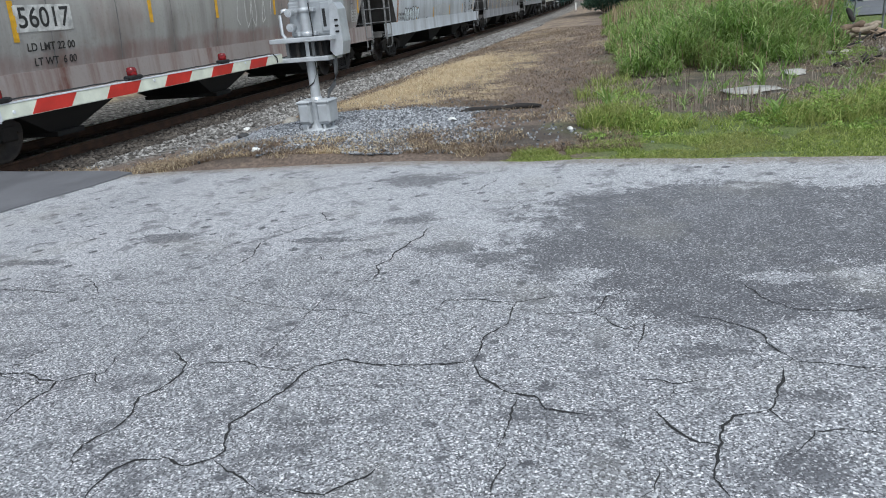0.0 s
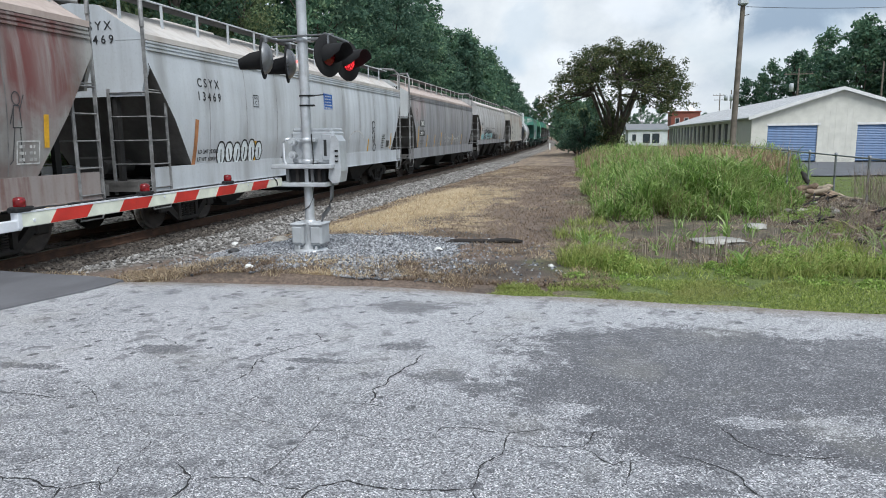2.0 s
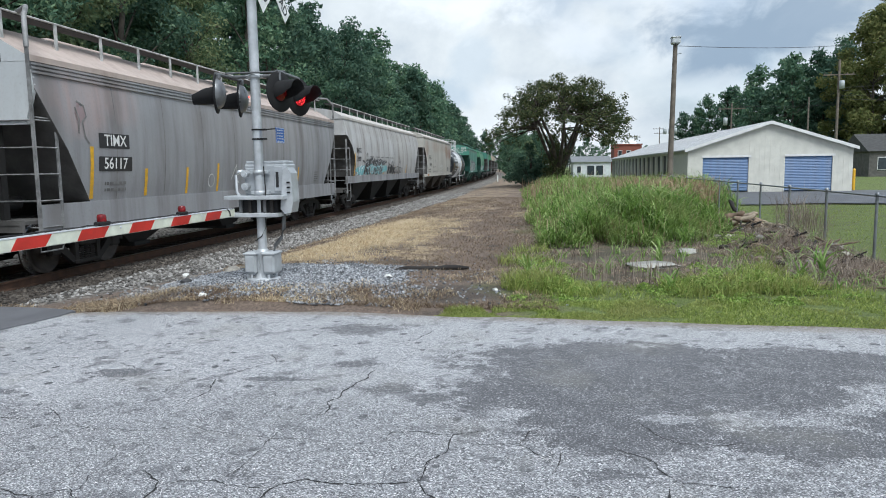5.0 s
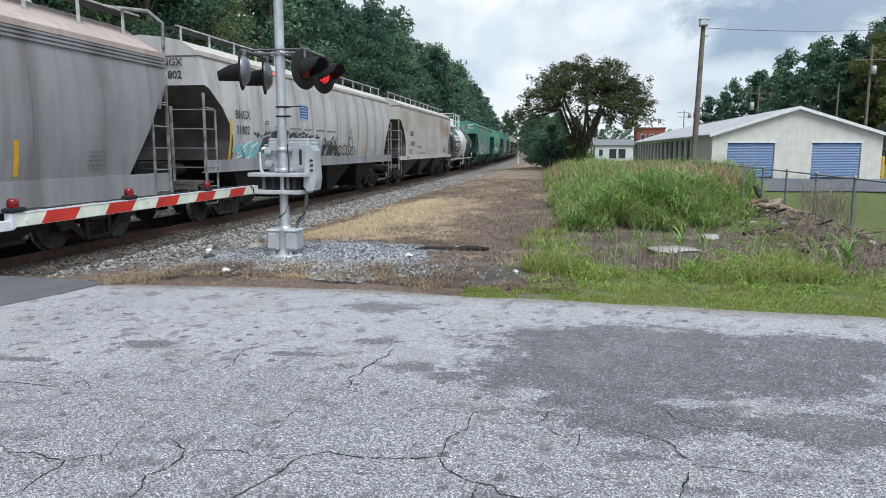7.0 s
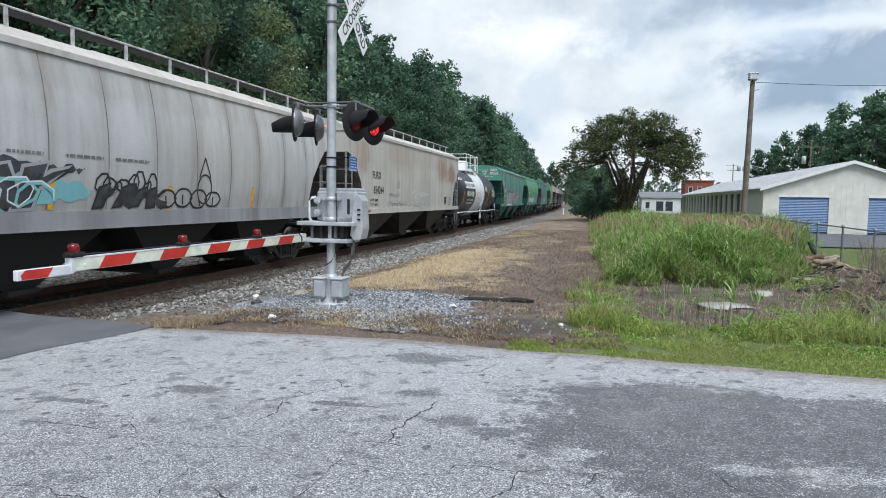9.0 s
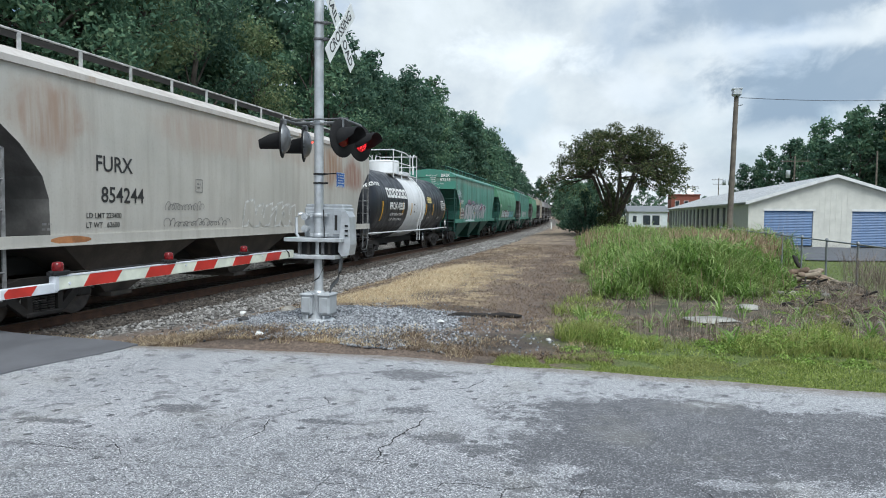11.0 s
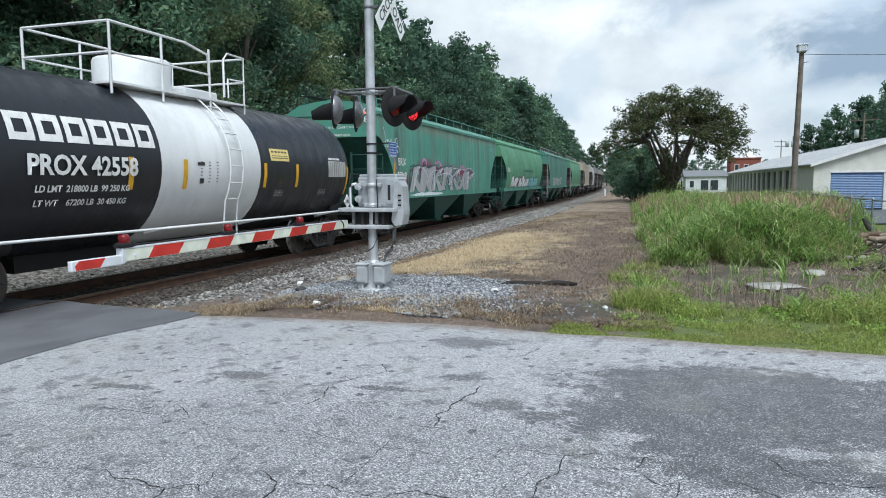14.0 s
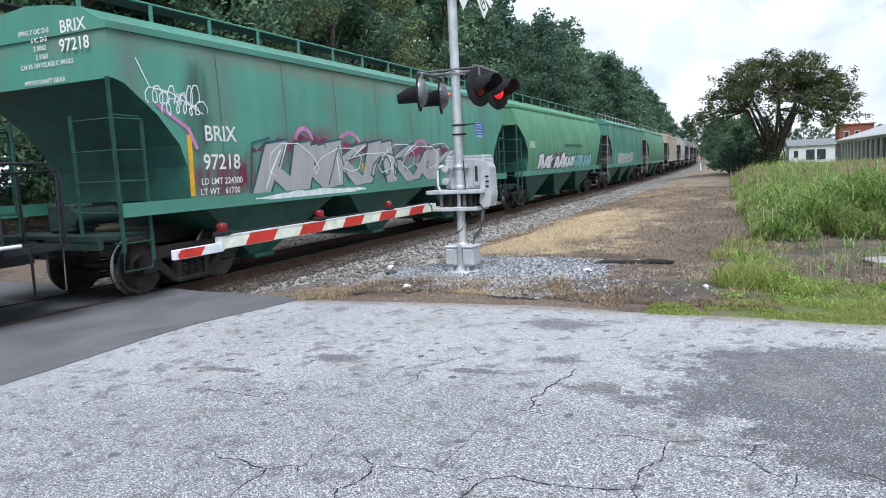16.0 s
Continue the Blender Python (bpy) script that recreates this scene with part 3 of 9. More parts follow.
def crack(way, width):
    """An open crack: a ragged, dirt-filled slit that wanders along way and thins out at its ends."""
    pts = []
    for (x0, y0), (x1, y1) in zip(way, way[1:]):
        n = max(2, int(math.hypot(x1 - x0, y1 - y0) / 0.022))
        pts += [(x0 + (x1 - x0) * i / n, y0 + (y1 - y0) * i / n) for i in range(n)]
    pts.append(way[-1])
    g, vs, n = Geo(), [], len(pts)
    for i, (x, y) in enumerate(pts):
        (xa, ya), (xb, yb) = pts[max(0, i - 1)], pts[min(n - 1, i + 1)]
        l = math.hypot(xb - xa, yb - ya) or 1
        nx, ny = -(yb - ya) / l, (xb - xa) / l
        w = 0.43 * width * (1 + 0.25 * ease((y - 4.5) / 1.5)) * crack_r.uniform(0.35, 1.3) * min(1, 0.25 + i / 6, 0.25 + (n - 1 - i) / 6)
        o = 0.02 * noise.noise((x * 9, y * 9, 2)) + crack_r.uniform(-0.005, 0.005)
        for s in (-1, 1):
            px, py = x + nx * (o + s * w), y + ny * (o + s * w)
            vs.append((px, py, road_z(px, py) + 0.0025))
    g.add(vs, [(2 * i, 2 * i + 1, 2 * i + 3, 2 * i + 2) for i in range(n - 1)])
    part("crack", g, M_CRACK, road)


crack([(-3.11, 3.61), (-3.14, 3.68), (-3.18, 3.83), (-3.15, 3.92), (-3.18, 3.99), (-3.38, 4.04), (-3.56, 4.04)], 0.013)
crack([(-3.18, 3.99), (-3.03, 4.08), (-2.95, 4.01), (-2.87, 4)], 0.009)
crack([(-3.65, 4.13), (-3.55, 4.21), (-3.48, 4.32)], 0.009)
crack([(-2.57, 3.39), (-2.62, 3.46), (-2.63, 3.55), (-2.58, 3.66), (-2.58, 3.76), (-2.64, 3.9), (-2.58, 3.97), (-2.57, 4.1), (-2.61, 4.2), (-2.69, 4.26), (-2.78, 4.32)], 0.013)
crack([(-2.59, 4.16), (-2.48, 4.22), (-2.3, 4.24), (-2.21, 4.19), (-2.06, 4.18), (-1.97, 4.17)], 0.009)
crack([(-2.39, 3.27), (-2.4, 3.35), (-2.39, 3.43), (-2.34, 3.48), (-2.24, 3.52), (-2.13, 3.49), (-2.04, 3.53), (-2.02, 3.58), (-2.1, 3.75), (-2.05, 3.85), (-2, 4.01), (-1.97, 4.14), (-1.94, 4.22), (-1.84, 4.31), (-1.77, 4.27), (-1.57, 4.26), (-1.42, 4.27), (-1.32, 4.29), (-1.23, 4.32)], 0.013)
crack([(-2.04, 3.53), (-1.97, 3.48), (-1.85, 3.44), (-1.74, 3.37)], 0.009)
crack([(-1.74, 3.38), (-1.65, 3.4), (-1.54, 3.39), (-1.48, 3.47), (-1.43, 3.5), (-1.38, 3.58)], 0.009)
crack([(-2.28, 4.24), (-2.24, 4.41), (-2.24, 4.51), (-2.24, 4.68), (-2.24, 4.82), (-2.23, 5.03)], 0.006)
crack([(-4.02, 4.8), (-3.8, 4.95), (-3.41, 4.9), (-3.1, 4.88), (-2.87, 4.99), (-2.63, 4.9), (-2.43, 4.85), (-2.24, 4.82), (-2.02, 4.83), (-1.87, 4.77), (-1.65, 4.78), (-1.54, 4.83), (-1.46, 4.86)], 0.006)
crack([(-2.87, 4.99), (-2.83, 5.18), (-2.79, 5.32)], 0.006)
crack([(-4.11, 5.28), (-3.91, 5.13), (-3.79, 5)], 0.009)
crack([(-1.23, 4.32), (-1.22, 4.44), (-1.23, 4.55), (-1.14, 4.7), (-1.15, 4.89), (-1.13, 4.94), (-1.01, 5.01), (-0.9, 5.06)], 0.009)
crack([(-1.23, 4.32), (-1.18, 4.22), (-1.09, 4.12), (-1.03, 4.08), (-0.91, 4.05), (-0.88, 3.97), (-0.78, 3.95), (-0.72, 3.95)], 0.013)
crack([(-1, 4.04), (-1, 3.9), (-1, 3.81), (-1.02, 3.72), (-1.02, 3.69)], 0.009)
crack([(-0.97, 3.67), (-0.99, 3.59), (-1, 3.45)], 0.009)
crack([(-1.16, 4.92), (-1.31, 4.99), (-1.52, 4.97), (-1.53, 4.84)], 0.009)
crack([(-2.03, 5.23), (-2.05, 5.4), (-2.1, 5.49), (-2.05, 5.59), (-2.04, 5.8), (-1.97, 6.03), (-1.95, 6.28)], 0.013)
crack([(-2.22, 5.24), (-2.03, 5.23), (-1.88, 5.2)], 0.009)
crack([(-3.05, 6.21), (-3.11, 6.19), (-3.21, 6.29)], 0.009)
crack([(-3.12, 5.4), (-3.08, 5.66), (-3.17, 5.96), (-3.09, 6.15), (-2.97, 6.34), (-2.86, 6.48), (-3.02, 6.72)], 0.009)
crack([(-2.58, 5.69), (-2.52, 5.6), (-2.41, 5.62)], 0.009)
crack([(-2.73, 5.45), (-2.69, 5.52)], 0.009)
crack([(-1.01, 4.81), (-0.88, 4.82), (-0.74, 4.85), (-0.68, 5.03), (-0.58, 5.11)], 0.009)
crack([(-0.74, 4.85), (-0.65, 4.74), (-0.59, 4.67), (-0.53, 4.72)], 0.009)
crack([(-0.53, 4.47), (-0.51, 4.6), (-0.49, 4.74)], 0.009)
crack([(-0.3, 4.83), (-0.18, 4.79), (-0.09, 4.73), (-0.02, 4.64), (-0.01, 4.56), (0.06, 4.43), (0.03, 4.4)], 0.009)
crack([(-0.02, 5.25), (0.04, 5.05), (0.14, 4.93), (0.26, 4.89), (0.55, 4.94)], 0.009)
crack([(0.04, 4.41), (0.17, 4.4), (0.38, 4.39)], 0.009)
crack([(0.02, 4.36), (-0.03, 4.19), (-0.06, 4.09), (-0.09, 4.04), (-0.05, 3.97)], 0.013)
crack([(-0.09, 4.04), (-0.21, 3.99), (-0.25, 3.92), (-0.26, 3.82), (-0.29, 3.77), (-0.31, 3.63), (-0.27, 3.55)], 0.013)
crack([(-0.28, 3.79), (-0.36, 3.83), (-0.41, 3.87), (-0.49, 4.01)], 0.013)
crack([(-0.54, 4.22), (-0.47, 4.23), (-0.41, 4.2), (-0.28, 4.24)], 0.009)
crack([(-0.41, 4.2), (-0.42, 4.11), (-0.42, 4.08)], 0.009)
crack([(-0.54, 3.51), (-0.49, 3.55), (-0.48, 3.63), (-0.48, 3.67)], 0.009)
crack([(-0.09, 3.77), (-0.03, 3.82), (0.01, 3.87), (0.03, 3.93), (0.14, 3.95), (0.25, 3.94)], 0.009)
crack([(-2.01, 7.13), (-1.8, 7.28), (-1.69, 7.65)], 0.009)
crack([(-1.44, 6.59), (-1.35, 6.86)], 0.009)
crack([(-4.33, 6.43), (-3.95, 6.19)], 0.006)
crack([(-4.71, 5.15), (-4.34, 5.05), (-4.03, 5.06)], 0.006)
crack([(-5.22, 6.4), (-4.99, 6.55), (-4.33, 6.5)], 0.006)
crack([(-5.22, 4.08), (-4.81, 4.05), (-4.44, 4.06), (-4.21, 4.03), (-3.85, 4.08), (-3.68, 4.12), (-3.52, 4.01), (-3.34, 4), (-3.18, 3.95)], 0.006)
crack([(-3.59, 4.1), (-3.46, 4.19)], 0.013)
crack([(-4.28, 3.59), (-4.33, 3.72), (-4.4, 3.84)], 0.006)
crack([(-4.45, 3.42), (-4.26, 3.38), (-4.16, 3.33)], 0.006)
crack([(-4.27, 3.46), (-4.09, 3.57), (-4.01, 3.63), (-3.92, 3.57)], 0.006)
crack([(-4.2, 4.12), (-4.03, 4.12)], 0.006)
crack([(-6.52, 5.16), (-6.02, 5.09), (-5.44, 5.06), (-5.08, 5.03), (-4.64, 5.06), (-4.23, 5.05), (-3.94, 5.01)], 0.006)
crack([(-3.18, 3.95), (-3.07, 4.01), (-2.98, 4.09), (-3.04, 4.23), (-3.04, 4.4), (-3.07, 4.58)], 0.006)


def apron_edge(x):
    """Far edge of the new asphalt: it runs out beside the track past the old pavement."""
    return 8.7 + 0.36 * max(0.0, min(3.4, -6.4 - x)) ** 0.82 + 0.05 * noise.noise((x * 1.3, 0, 4))


def make_apron():
    """The newer dark asphalt over the crossing, 15 mm proud."""
    g = Geo()
    xs = steps((-16.5, -6.4, 0.35))
    ys = steps((-12, 8.4, 0.4))
    vs = []
    for j in range(len(ys) + 4):
        for x in xs:
            y = ys[j] if j < len(ys) else 8.4 + (apron_edge(x) - 8.4) * (j - len(ys) + 1) / 4
            lim = -6.75 + 0.12 * noise.noise((0, y * 0.5, 1)) + 0.04 * noise.noise((0, y * 2.5, 3)) + 0.38 * ease((y - 7.0) / 1.6)
            xx = min(x, lim) if x > -7.4 else x
            vs.append((xx, y, road_z(xx, y) + 0.016))
    n, m = len(xs), len(ys) + 4
    fs = [(j * n + i, j * n + i + 1, (j + 1) * n + i + 1, (j + 1) * n + i) for j in range(m - 1) for i in range(n - 1)]
    g.add(vs, fs, 0, True)
    rim = [vs[j * n + n - 1] for j in range(m)]
    g.add(rim + [(x + 0.012, y, z - 0.05) for x, y, z in rim], [(j, j + 1, m + j + 1, m + j) for j in range(m - 1)])
    g.add(vs[-n:] + [(x, y + 0.05, z - 0.3) for x, y, z in vs[-n:]], [(i, n + i, n + i + 1, i + 1) for i in range(n - 1)])
    return g


tagged(part("crossing_pavement", make_apron(), M_NEWROAD), "smooth dark new asphalt over the rail crossing", "road", kind="structure")

# track
RAILY = steps((-60, 25, 5), (25, 260, 6))


def make_rail(off):
    prof = [(-0.07, 0.0), (0.07, 0.0), (0.07, 0.012), (0.012, 0.03), (0.012, 0.125), (0.037, 0.135), (0.037, 0.17), (-0.037, 0.17), (-0.037, 0.135), (-0.012, 0.125), (-0.012, 0.03), (-0.07, 0.012)]
    g, n = Geo(), len(prof)
    vs = [(TRACK - bend(y) + off + a, y, RAIL - 0.17 + b) for y in RAILY for a, b in prof]
    for j in range(len(RAILY) - 1):
        for k in range(n):
            k2 = (k + 1) % n
            g.f.append((j * n + k, j * n + k2, (j + 1) * n + k2, (j + 1) * n + k))
            g.m.append(1 if k == 6 else 0)
            g.smooth.append(False)
    g.v = vs
    return g


for off in (-0.754, 0.754):
    tagged(part("rail", make_rail(off), [M_RAILRUST, M_STEEL]), "rusty steel rail with a worn bright head", "rail", kind="structure")
for off in (-0.754, 0.754):                         # flat strips on the asphalt, dark in place of the shaded flangeways
    i = -1 if off > 0 else 1
    g = Geo()
    for y in steps((-12, 9.3, 0.4))[:-1]:
        x0, x1 = TRACK + off + i * 0.04, TRACK + off + i * 0.13
        a, b = min(x0, x1), max(x0, x1)
        g.add([(a, y, road_z(a, y) + 0.022), (b, y, road_z(b, y) + 0.022), (b, y + 0.41, road_z(b, y) + 0.022), (a, y + 0.41, road_z(a, y) + 0.022)], [(0, 1, 2, 3)])
    tagged(part("flangeway", g, M_TIE), "flat dark strip painting the flangeway's shade beside the rail", "road", kind="structure")


# ---- storage building ----
M_SIDING = plain("cream_siding", (0.62, 0.61, 0.55), 0.5, 0.0, 0.05, 2, 0.03)
M_ROOF = plain("galvanised_roof", (0.55, 0.56, 0.57), 0.4, 0.3, 0.06, 2, 0.03)
M_BLUE = plain("blue_shutter", (0.09, 0.17, 0.33), 0.45, 0, 0.08, 3, 0.03)
M_DARK = plain("dark_side_door", (0.1, 0.1, 0.105), 0.8, 0, 0.1, 3)
M_TRIM = plain("white_trim", (0.7, 0.7, 0.69), 0.5, 0, 0.05, 3, 0.03)

BX0, BX1, BY0, BY1, BZ = 8.05, 17.6, 46.0, 97.0, -0.14
EAVE, PEAK = 2.44, 4.0


def storage_building():
    b = thing("storage_building", pose(0, 0, 0), "long cream metal storage building with low gable roof", "building")
    mid = (BX0 + BX1) / 2
    doors = ((8.95, 11.75), (13.75, 16.55))
    g = Geo()
    # front wall in vertical ribbed strips round the two openings
    x = BX0
    head = 1.98
    while x < BX1 - 0.01:
        g = Geo()
        x2 = min(x + 0.3, BX1)
        xm = (x + x2) / 2
        top = lambda u: EAVE + (PEAK - EAVE) * (1 - abs(u - mid) / (mid - BX0)) - 0.06
        inside = any(a < xm < c for a, c in doors)
        z0 = head if inside else BZ - 0.1
        g.add([(x, BY0, z0), (x2, BY0, z0), (x2, BY0, top(x2)), (x, BY0, top(x)), (x, BY0 + 0.15, z0), (x2, BY0 + 0.15, z0), (x2, BY0 + 0.15, top(x2)), (x, BY0 + 0.15, top(x))],
              [(0, 1, 2, 3), (5, 4, 7, 6), (0, 4, 5, 1), (3, 2, 6, 7), (0, 3, 7, 4), (1, 5, 6, 2)])
        if not inside:
            g.box(x + 0.02, BY0 - 0.008, z0, x + 0.05, BY0, min(top(x), top(x + 0.07)) - 0.02)
        part("wall_panel", g, M_SIDING, b)
        x = x2
    g = Geo()
    g.box(BX1 - 0.15, BY0 + 0.15, BZ - 0.1, BX1, BY1, EAVE - 0.06)
    g.box(BX0, BY1 - 0.15, BZ - 0.1, BX1, BY1, EAVE)
    part("rear_wall", g, M_SIDING, b)
    # west side: a run of door bays between piers
    g, gd = Geo(), Geo()
    g.box(BX0, BY0 + 0.15, BZ - 0.1, BX0 + 0.15, BY0 + 4.2, EAVE - 0.06)
    y = BY0 + 4.2
    while y < BY1 - 3.0:
        g.box(BX0, y, BZ - 0.1, BX0 + 0.18, y + 0.95, 2.2)
        y += 2.75
    g.box(BX0, BY0 + 4.2, 2.2, BX0 + 0.18, BY1 - 0.15, EAVE - 0.06)
    part("side_wall", g, M_SIDING, b)
    y = BY0 + 4.75
    while y < BY1 - 3.0:
        part("side_door", Geo().box(BX0 + 0.12, y - 0.1, BZ - 0.1, BX0 + 0.17, y + 2.3, 2.25), M_DARK, b, "dark roll-up door")
        y += 2.75
    g = Geo()
    o = 0.22
    for s in (-1, 1):
        e = BX0 - o if s < 0 else BX1 + o
        ez = EAVE - 0.07
        g.add([(e, BY0 - 0.25, ez), (mid, BY0 - 0.25, PEAK), (mid, BY1 + 0.2, PEAK), (e, BY1 + 0.2, ez),
               (e, BY0 - 0.25, ez + 0.07), (mid, BY0 - 0.25, PEAK + 0.07), (mid, BY1 + 0.2, PEAK + 0.07), (e, BY1 + 0.2, ez + 0.07)],
              [(0, 1, 2, 3), (4, 7, 6, 5), (0, 4, 5, 1), (1, 5, 6, 2), (2, 6, 7, 3), (3, 7, 4, 0)])
        k = 0
        y = BY0
        while y < BY1:
            g.add([(e, y, ez + 0.07), (mid, y, PEAK + 0.07), (mid, y, PEAK + 0.1), (e, y, ez + 0.1), (e, y + 0.05, ez + 0.07), (mid, y + 0.05, PEAK + 0.07), (mid, y + 0.05, PEAK + 0.1), (e, y + 0.05, ez + 0.1)],
                  [(0, 1, 2, 3), (4, 7, 6, 5), (3, 2, 6, 7)])
            y += 0.6
    part("roof", g, M_ROOF, b, "galvanised ribbed roof", turn=True)
    g = Geo()
    for s in (-1, 1):
        e = BX0 - o if s < 0 else BX1 + o
        g.add([(e, BY0 - 0.28, EAVE - 0.16), (mid, BY0 - 0.28, PEAK - 0.09), (mid, BY0 - 0.28, PEAK + 0.1), (e, BY0 - 0.28, EAVE + 0.03),
               (e, BY0 - 0.24, EAVE - 0.16), (mid, BY0 - 0.24, PEAK - 0.09), (mid, BY0 - 0.24, PEAK + 0.1), (e, BY0 - 0.24, EAVE + 0.03)],
              [(0, 1, 2, 3), (5, 4, 7, 6), (0, 4, 5, 1), (3, 2, 6, 7)])
    part("rake_trim", g, M_TRIM, b, turn=True)
    for a, c in doors:
        rd = part("roll_up_door", Geo().box(a, BY0 + 0.075, BZ, c, BY0 + 0.1, head), M_BLUE, b, "blue ribbed roll-up door")
        d = Geo()
        d.add([(a + 0.02, BY0 + 0.072, 0), (c - 0.02, BY0 + 0.072, 0), (c - 0.02, BY0 + 0.045, 0.05), (a + 0.02, BY0 + 0.045, 0.05), (a + 0.02, BY0 + 0.072, 0.112), (c - 0.02, BY0 + 0.072, 0.112)], [(0, 1, 2, 3), (3, 2, 5, 4)])
        slat = d.mesh("slat", M_BLUE)
        z = BZ
        while z < head - 0.02:
            part("slat", slat, None, rd, m=pose(0, 0, z))
            z += 0.095
        part("head_box", Geo().box(a - 0.04, BY0 - 0.03, head - 0.05, c + 0.04, BY0 - 0.002, head + 0.08), M_TRIM, rd)
    return b


storage_building()

# ---- ties, stones ----
def tie_mesh():
    g = Geo()
    g.box(-1.3, -0.115, -0.18, 1.3, 0.115, 0.0, 0, 0.015)
    return g.mesh("tie", M_TIE)


TIE = tie_mesh()
track_bed = tagged(new("track_ties"), "dark creosoted wooden ties under the rails", "railway track", kind="structure")
r_ = random.Random(12)
for i in range(150):
    y = 8.9 + i * 0.5
    t = part("tie", TIE, None, track_bed, m=pose(TRACK - bend(y) + r_.uniform(-0.05, 0.05), y + r_.uniform(-0.03, 0.03), RAIL - 0.172, 0, 0, r_.uniform(-1.2, 1.2)))


def stones(name, spots, mats, label):
    """Loose broken stones, each a small uneven lump."""
    vs, fs = [], []
    r = random.Random(hash(len(spots)) % 1000)
    base = [(1, 0, 0), (-1, 0, 0), (0, 1, 0), (0, -1, 0), (0, 0, 1), (0, 0, -1)]
    tri = [(0, 2, 4), (2, 1, 4), (1, 3, 4), (3, 0, 4), (2, 0, 5), (1, 2, 5), (3, 1, 5), (0, 3, 5)]
    for x, y, z, s in spots:
        o = len(vs)
        q = Euler((r.uniform(0, 6), r.uniform(0, 6), r.uniform(0, 6))).to_matrix()
        for b in base:
            v = q @ (Vector(b) * s * r.uniform(0.6, 1.15))
            vs.append((x + v.x, y + v.y, z + v.z * 0.8))
        fs += [tuple(o + i for i in t) for t in tri]
    me = bpy.data.meshes.new(name)
    me.from_pydata(vs, [], fs)
    me.materials.append(mats)
    return tagged(new(name, me), label, "gravel", kind="stuff")


def stone_material(name, dark, light):
    m, nt, bs = nodes_of(name)
    gi = nt.nodes.new("ShaderNodeNewGeometry")
    rnd = gi.outputs["Random Per Island"]
    col = ramp(nt, rnd, [(0.0, dark), (0.55, tuple((a + b) / 2.3 for a, b in zip(dark, light))), (1.0, light)])
    col = mixc(nt, step(nt, noise_node(nt, coords(nt), 30, 4), 0.4, 0.7, 0, 0.4), col, dark)
    nt.links.new(col, bs.inputs["Base Color"])
    bs.inputs["Roughness"].default_value = 0.9
    return m


M_BALLAST = stone_material("ballast_stone", (0.06, 0.054, 0.048), (0.42, 0.405, 0.385))
M_OILY = stone_material("oily_ballast_stone", (0.04, 0.033, 0.028), (0.15, 0.13, 0.11))
M_GRAVEL = stone_material("blue_grey_gravel", (0.05, 0.054, 0.062), (0.5, 0.515, 0.54))
r_ = random.Random(5)
spots = []
for i in range(16000):
    y = 8.75 + 45 * r_.random() ** 1.7
    d = 0.85 + 3.4 * r_.random() ** 1.15 + 0.35 * noise.noise((0, y * 0.5, 2))
    x = TRACK - bend(y) + d
    if y < 13.5 and d > 1.9 + 1.2 * ease((y - 10.5) / 3) and r_.random() < 0.9:
        continue
    if y < 10.5 + 0.5 * noise.noise((x * 0.8, 0, 6)) and d > 1.0 and r_.random() < 0.85:
        continue
    spots.append((x, y, ground_z(x, y) + 0.012, r_.uniform(0.022, 0.05) * (1 + y / 60)))
for i in range(2500):
    y = 8.8 + 30 * r_.random() ** 1.5
    x = TRACK + r_.uniform(-3.2, 0.7)
    spots.append((x, y, ground_z(x, y) + 0.012, r_.uniform(0.025, 0.055)))
near_rail = [p for p in spots if abs(p[0] - TRACK + bend(p[1])) < 1.75]
stones("ballast", [p for p in spots if abs(p[0] - TRACK + bend(p[1])) >= 1.75], M_BALLAST, "loose grey crushed stone ballast beside the rails")
stones("ballast", near_rail, M_OILY, "dark oily ballast between the ties")
spots = []
for i in range(11000):
    a, q = r_.uniform(0, 6.283), math.sqrt(r_.random())
    lim = 1 + 0.45 * noise.noise((math.cos(a) * 1.5, math.sin(a) * 1.5, 7))
    x, y = -4.6 + 2.0 * q * lim * math.cos(a), 11.0 + 1.45 * q * lim * math.sin(a)
    if y < EDGE + 0.35 or math.hypot(x - MAST0[0], y - MAST0[1]) < 0.2:
        continue
    spots.append((x, y, ground_z(x, y) + 0.01, r_.uniform(0.015, 0.034)))
for i in range(4200):
    x, y = r_.gauss(-3.7, 0.9), EDGE + 0.1 + 1.5 * r_.random()
    if noise.noise((x * 1.3, y * 1.3, 4)) > -0.05:
        spots.append((x, y, ground_z(x, y) + 0.008, r_.uniform(0.012, 0.03)))
for i in range(5200):                               # strays towards the ballast and the road
    x, y = -4.6 + r_.gauss(0, 1.35), 10.6 + r_.gauss(0, 1.15)
    if y > EDGE + 0.2 and x > -8 and noise.noise((x * 1.1, y * 1.1, 14)) > -0.2:
        spots.append((x, y, ground_z(x, y) + 0.006, r_.uniform(0.01, 0.026)))
stones("gravel", spots, M_GRAVEL, "patch of blue-grey gravel round the signal base")


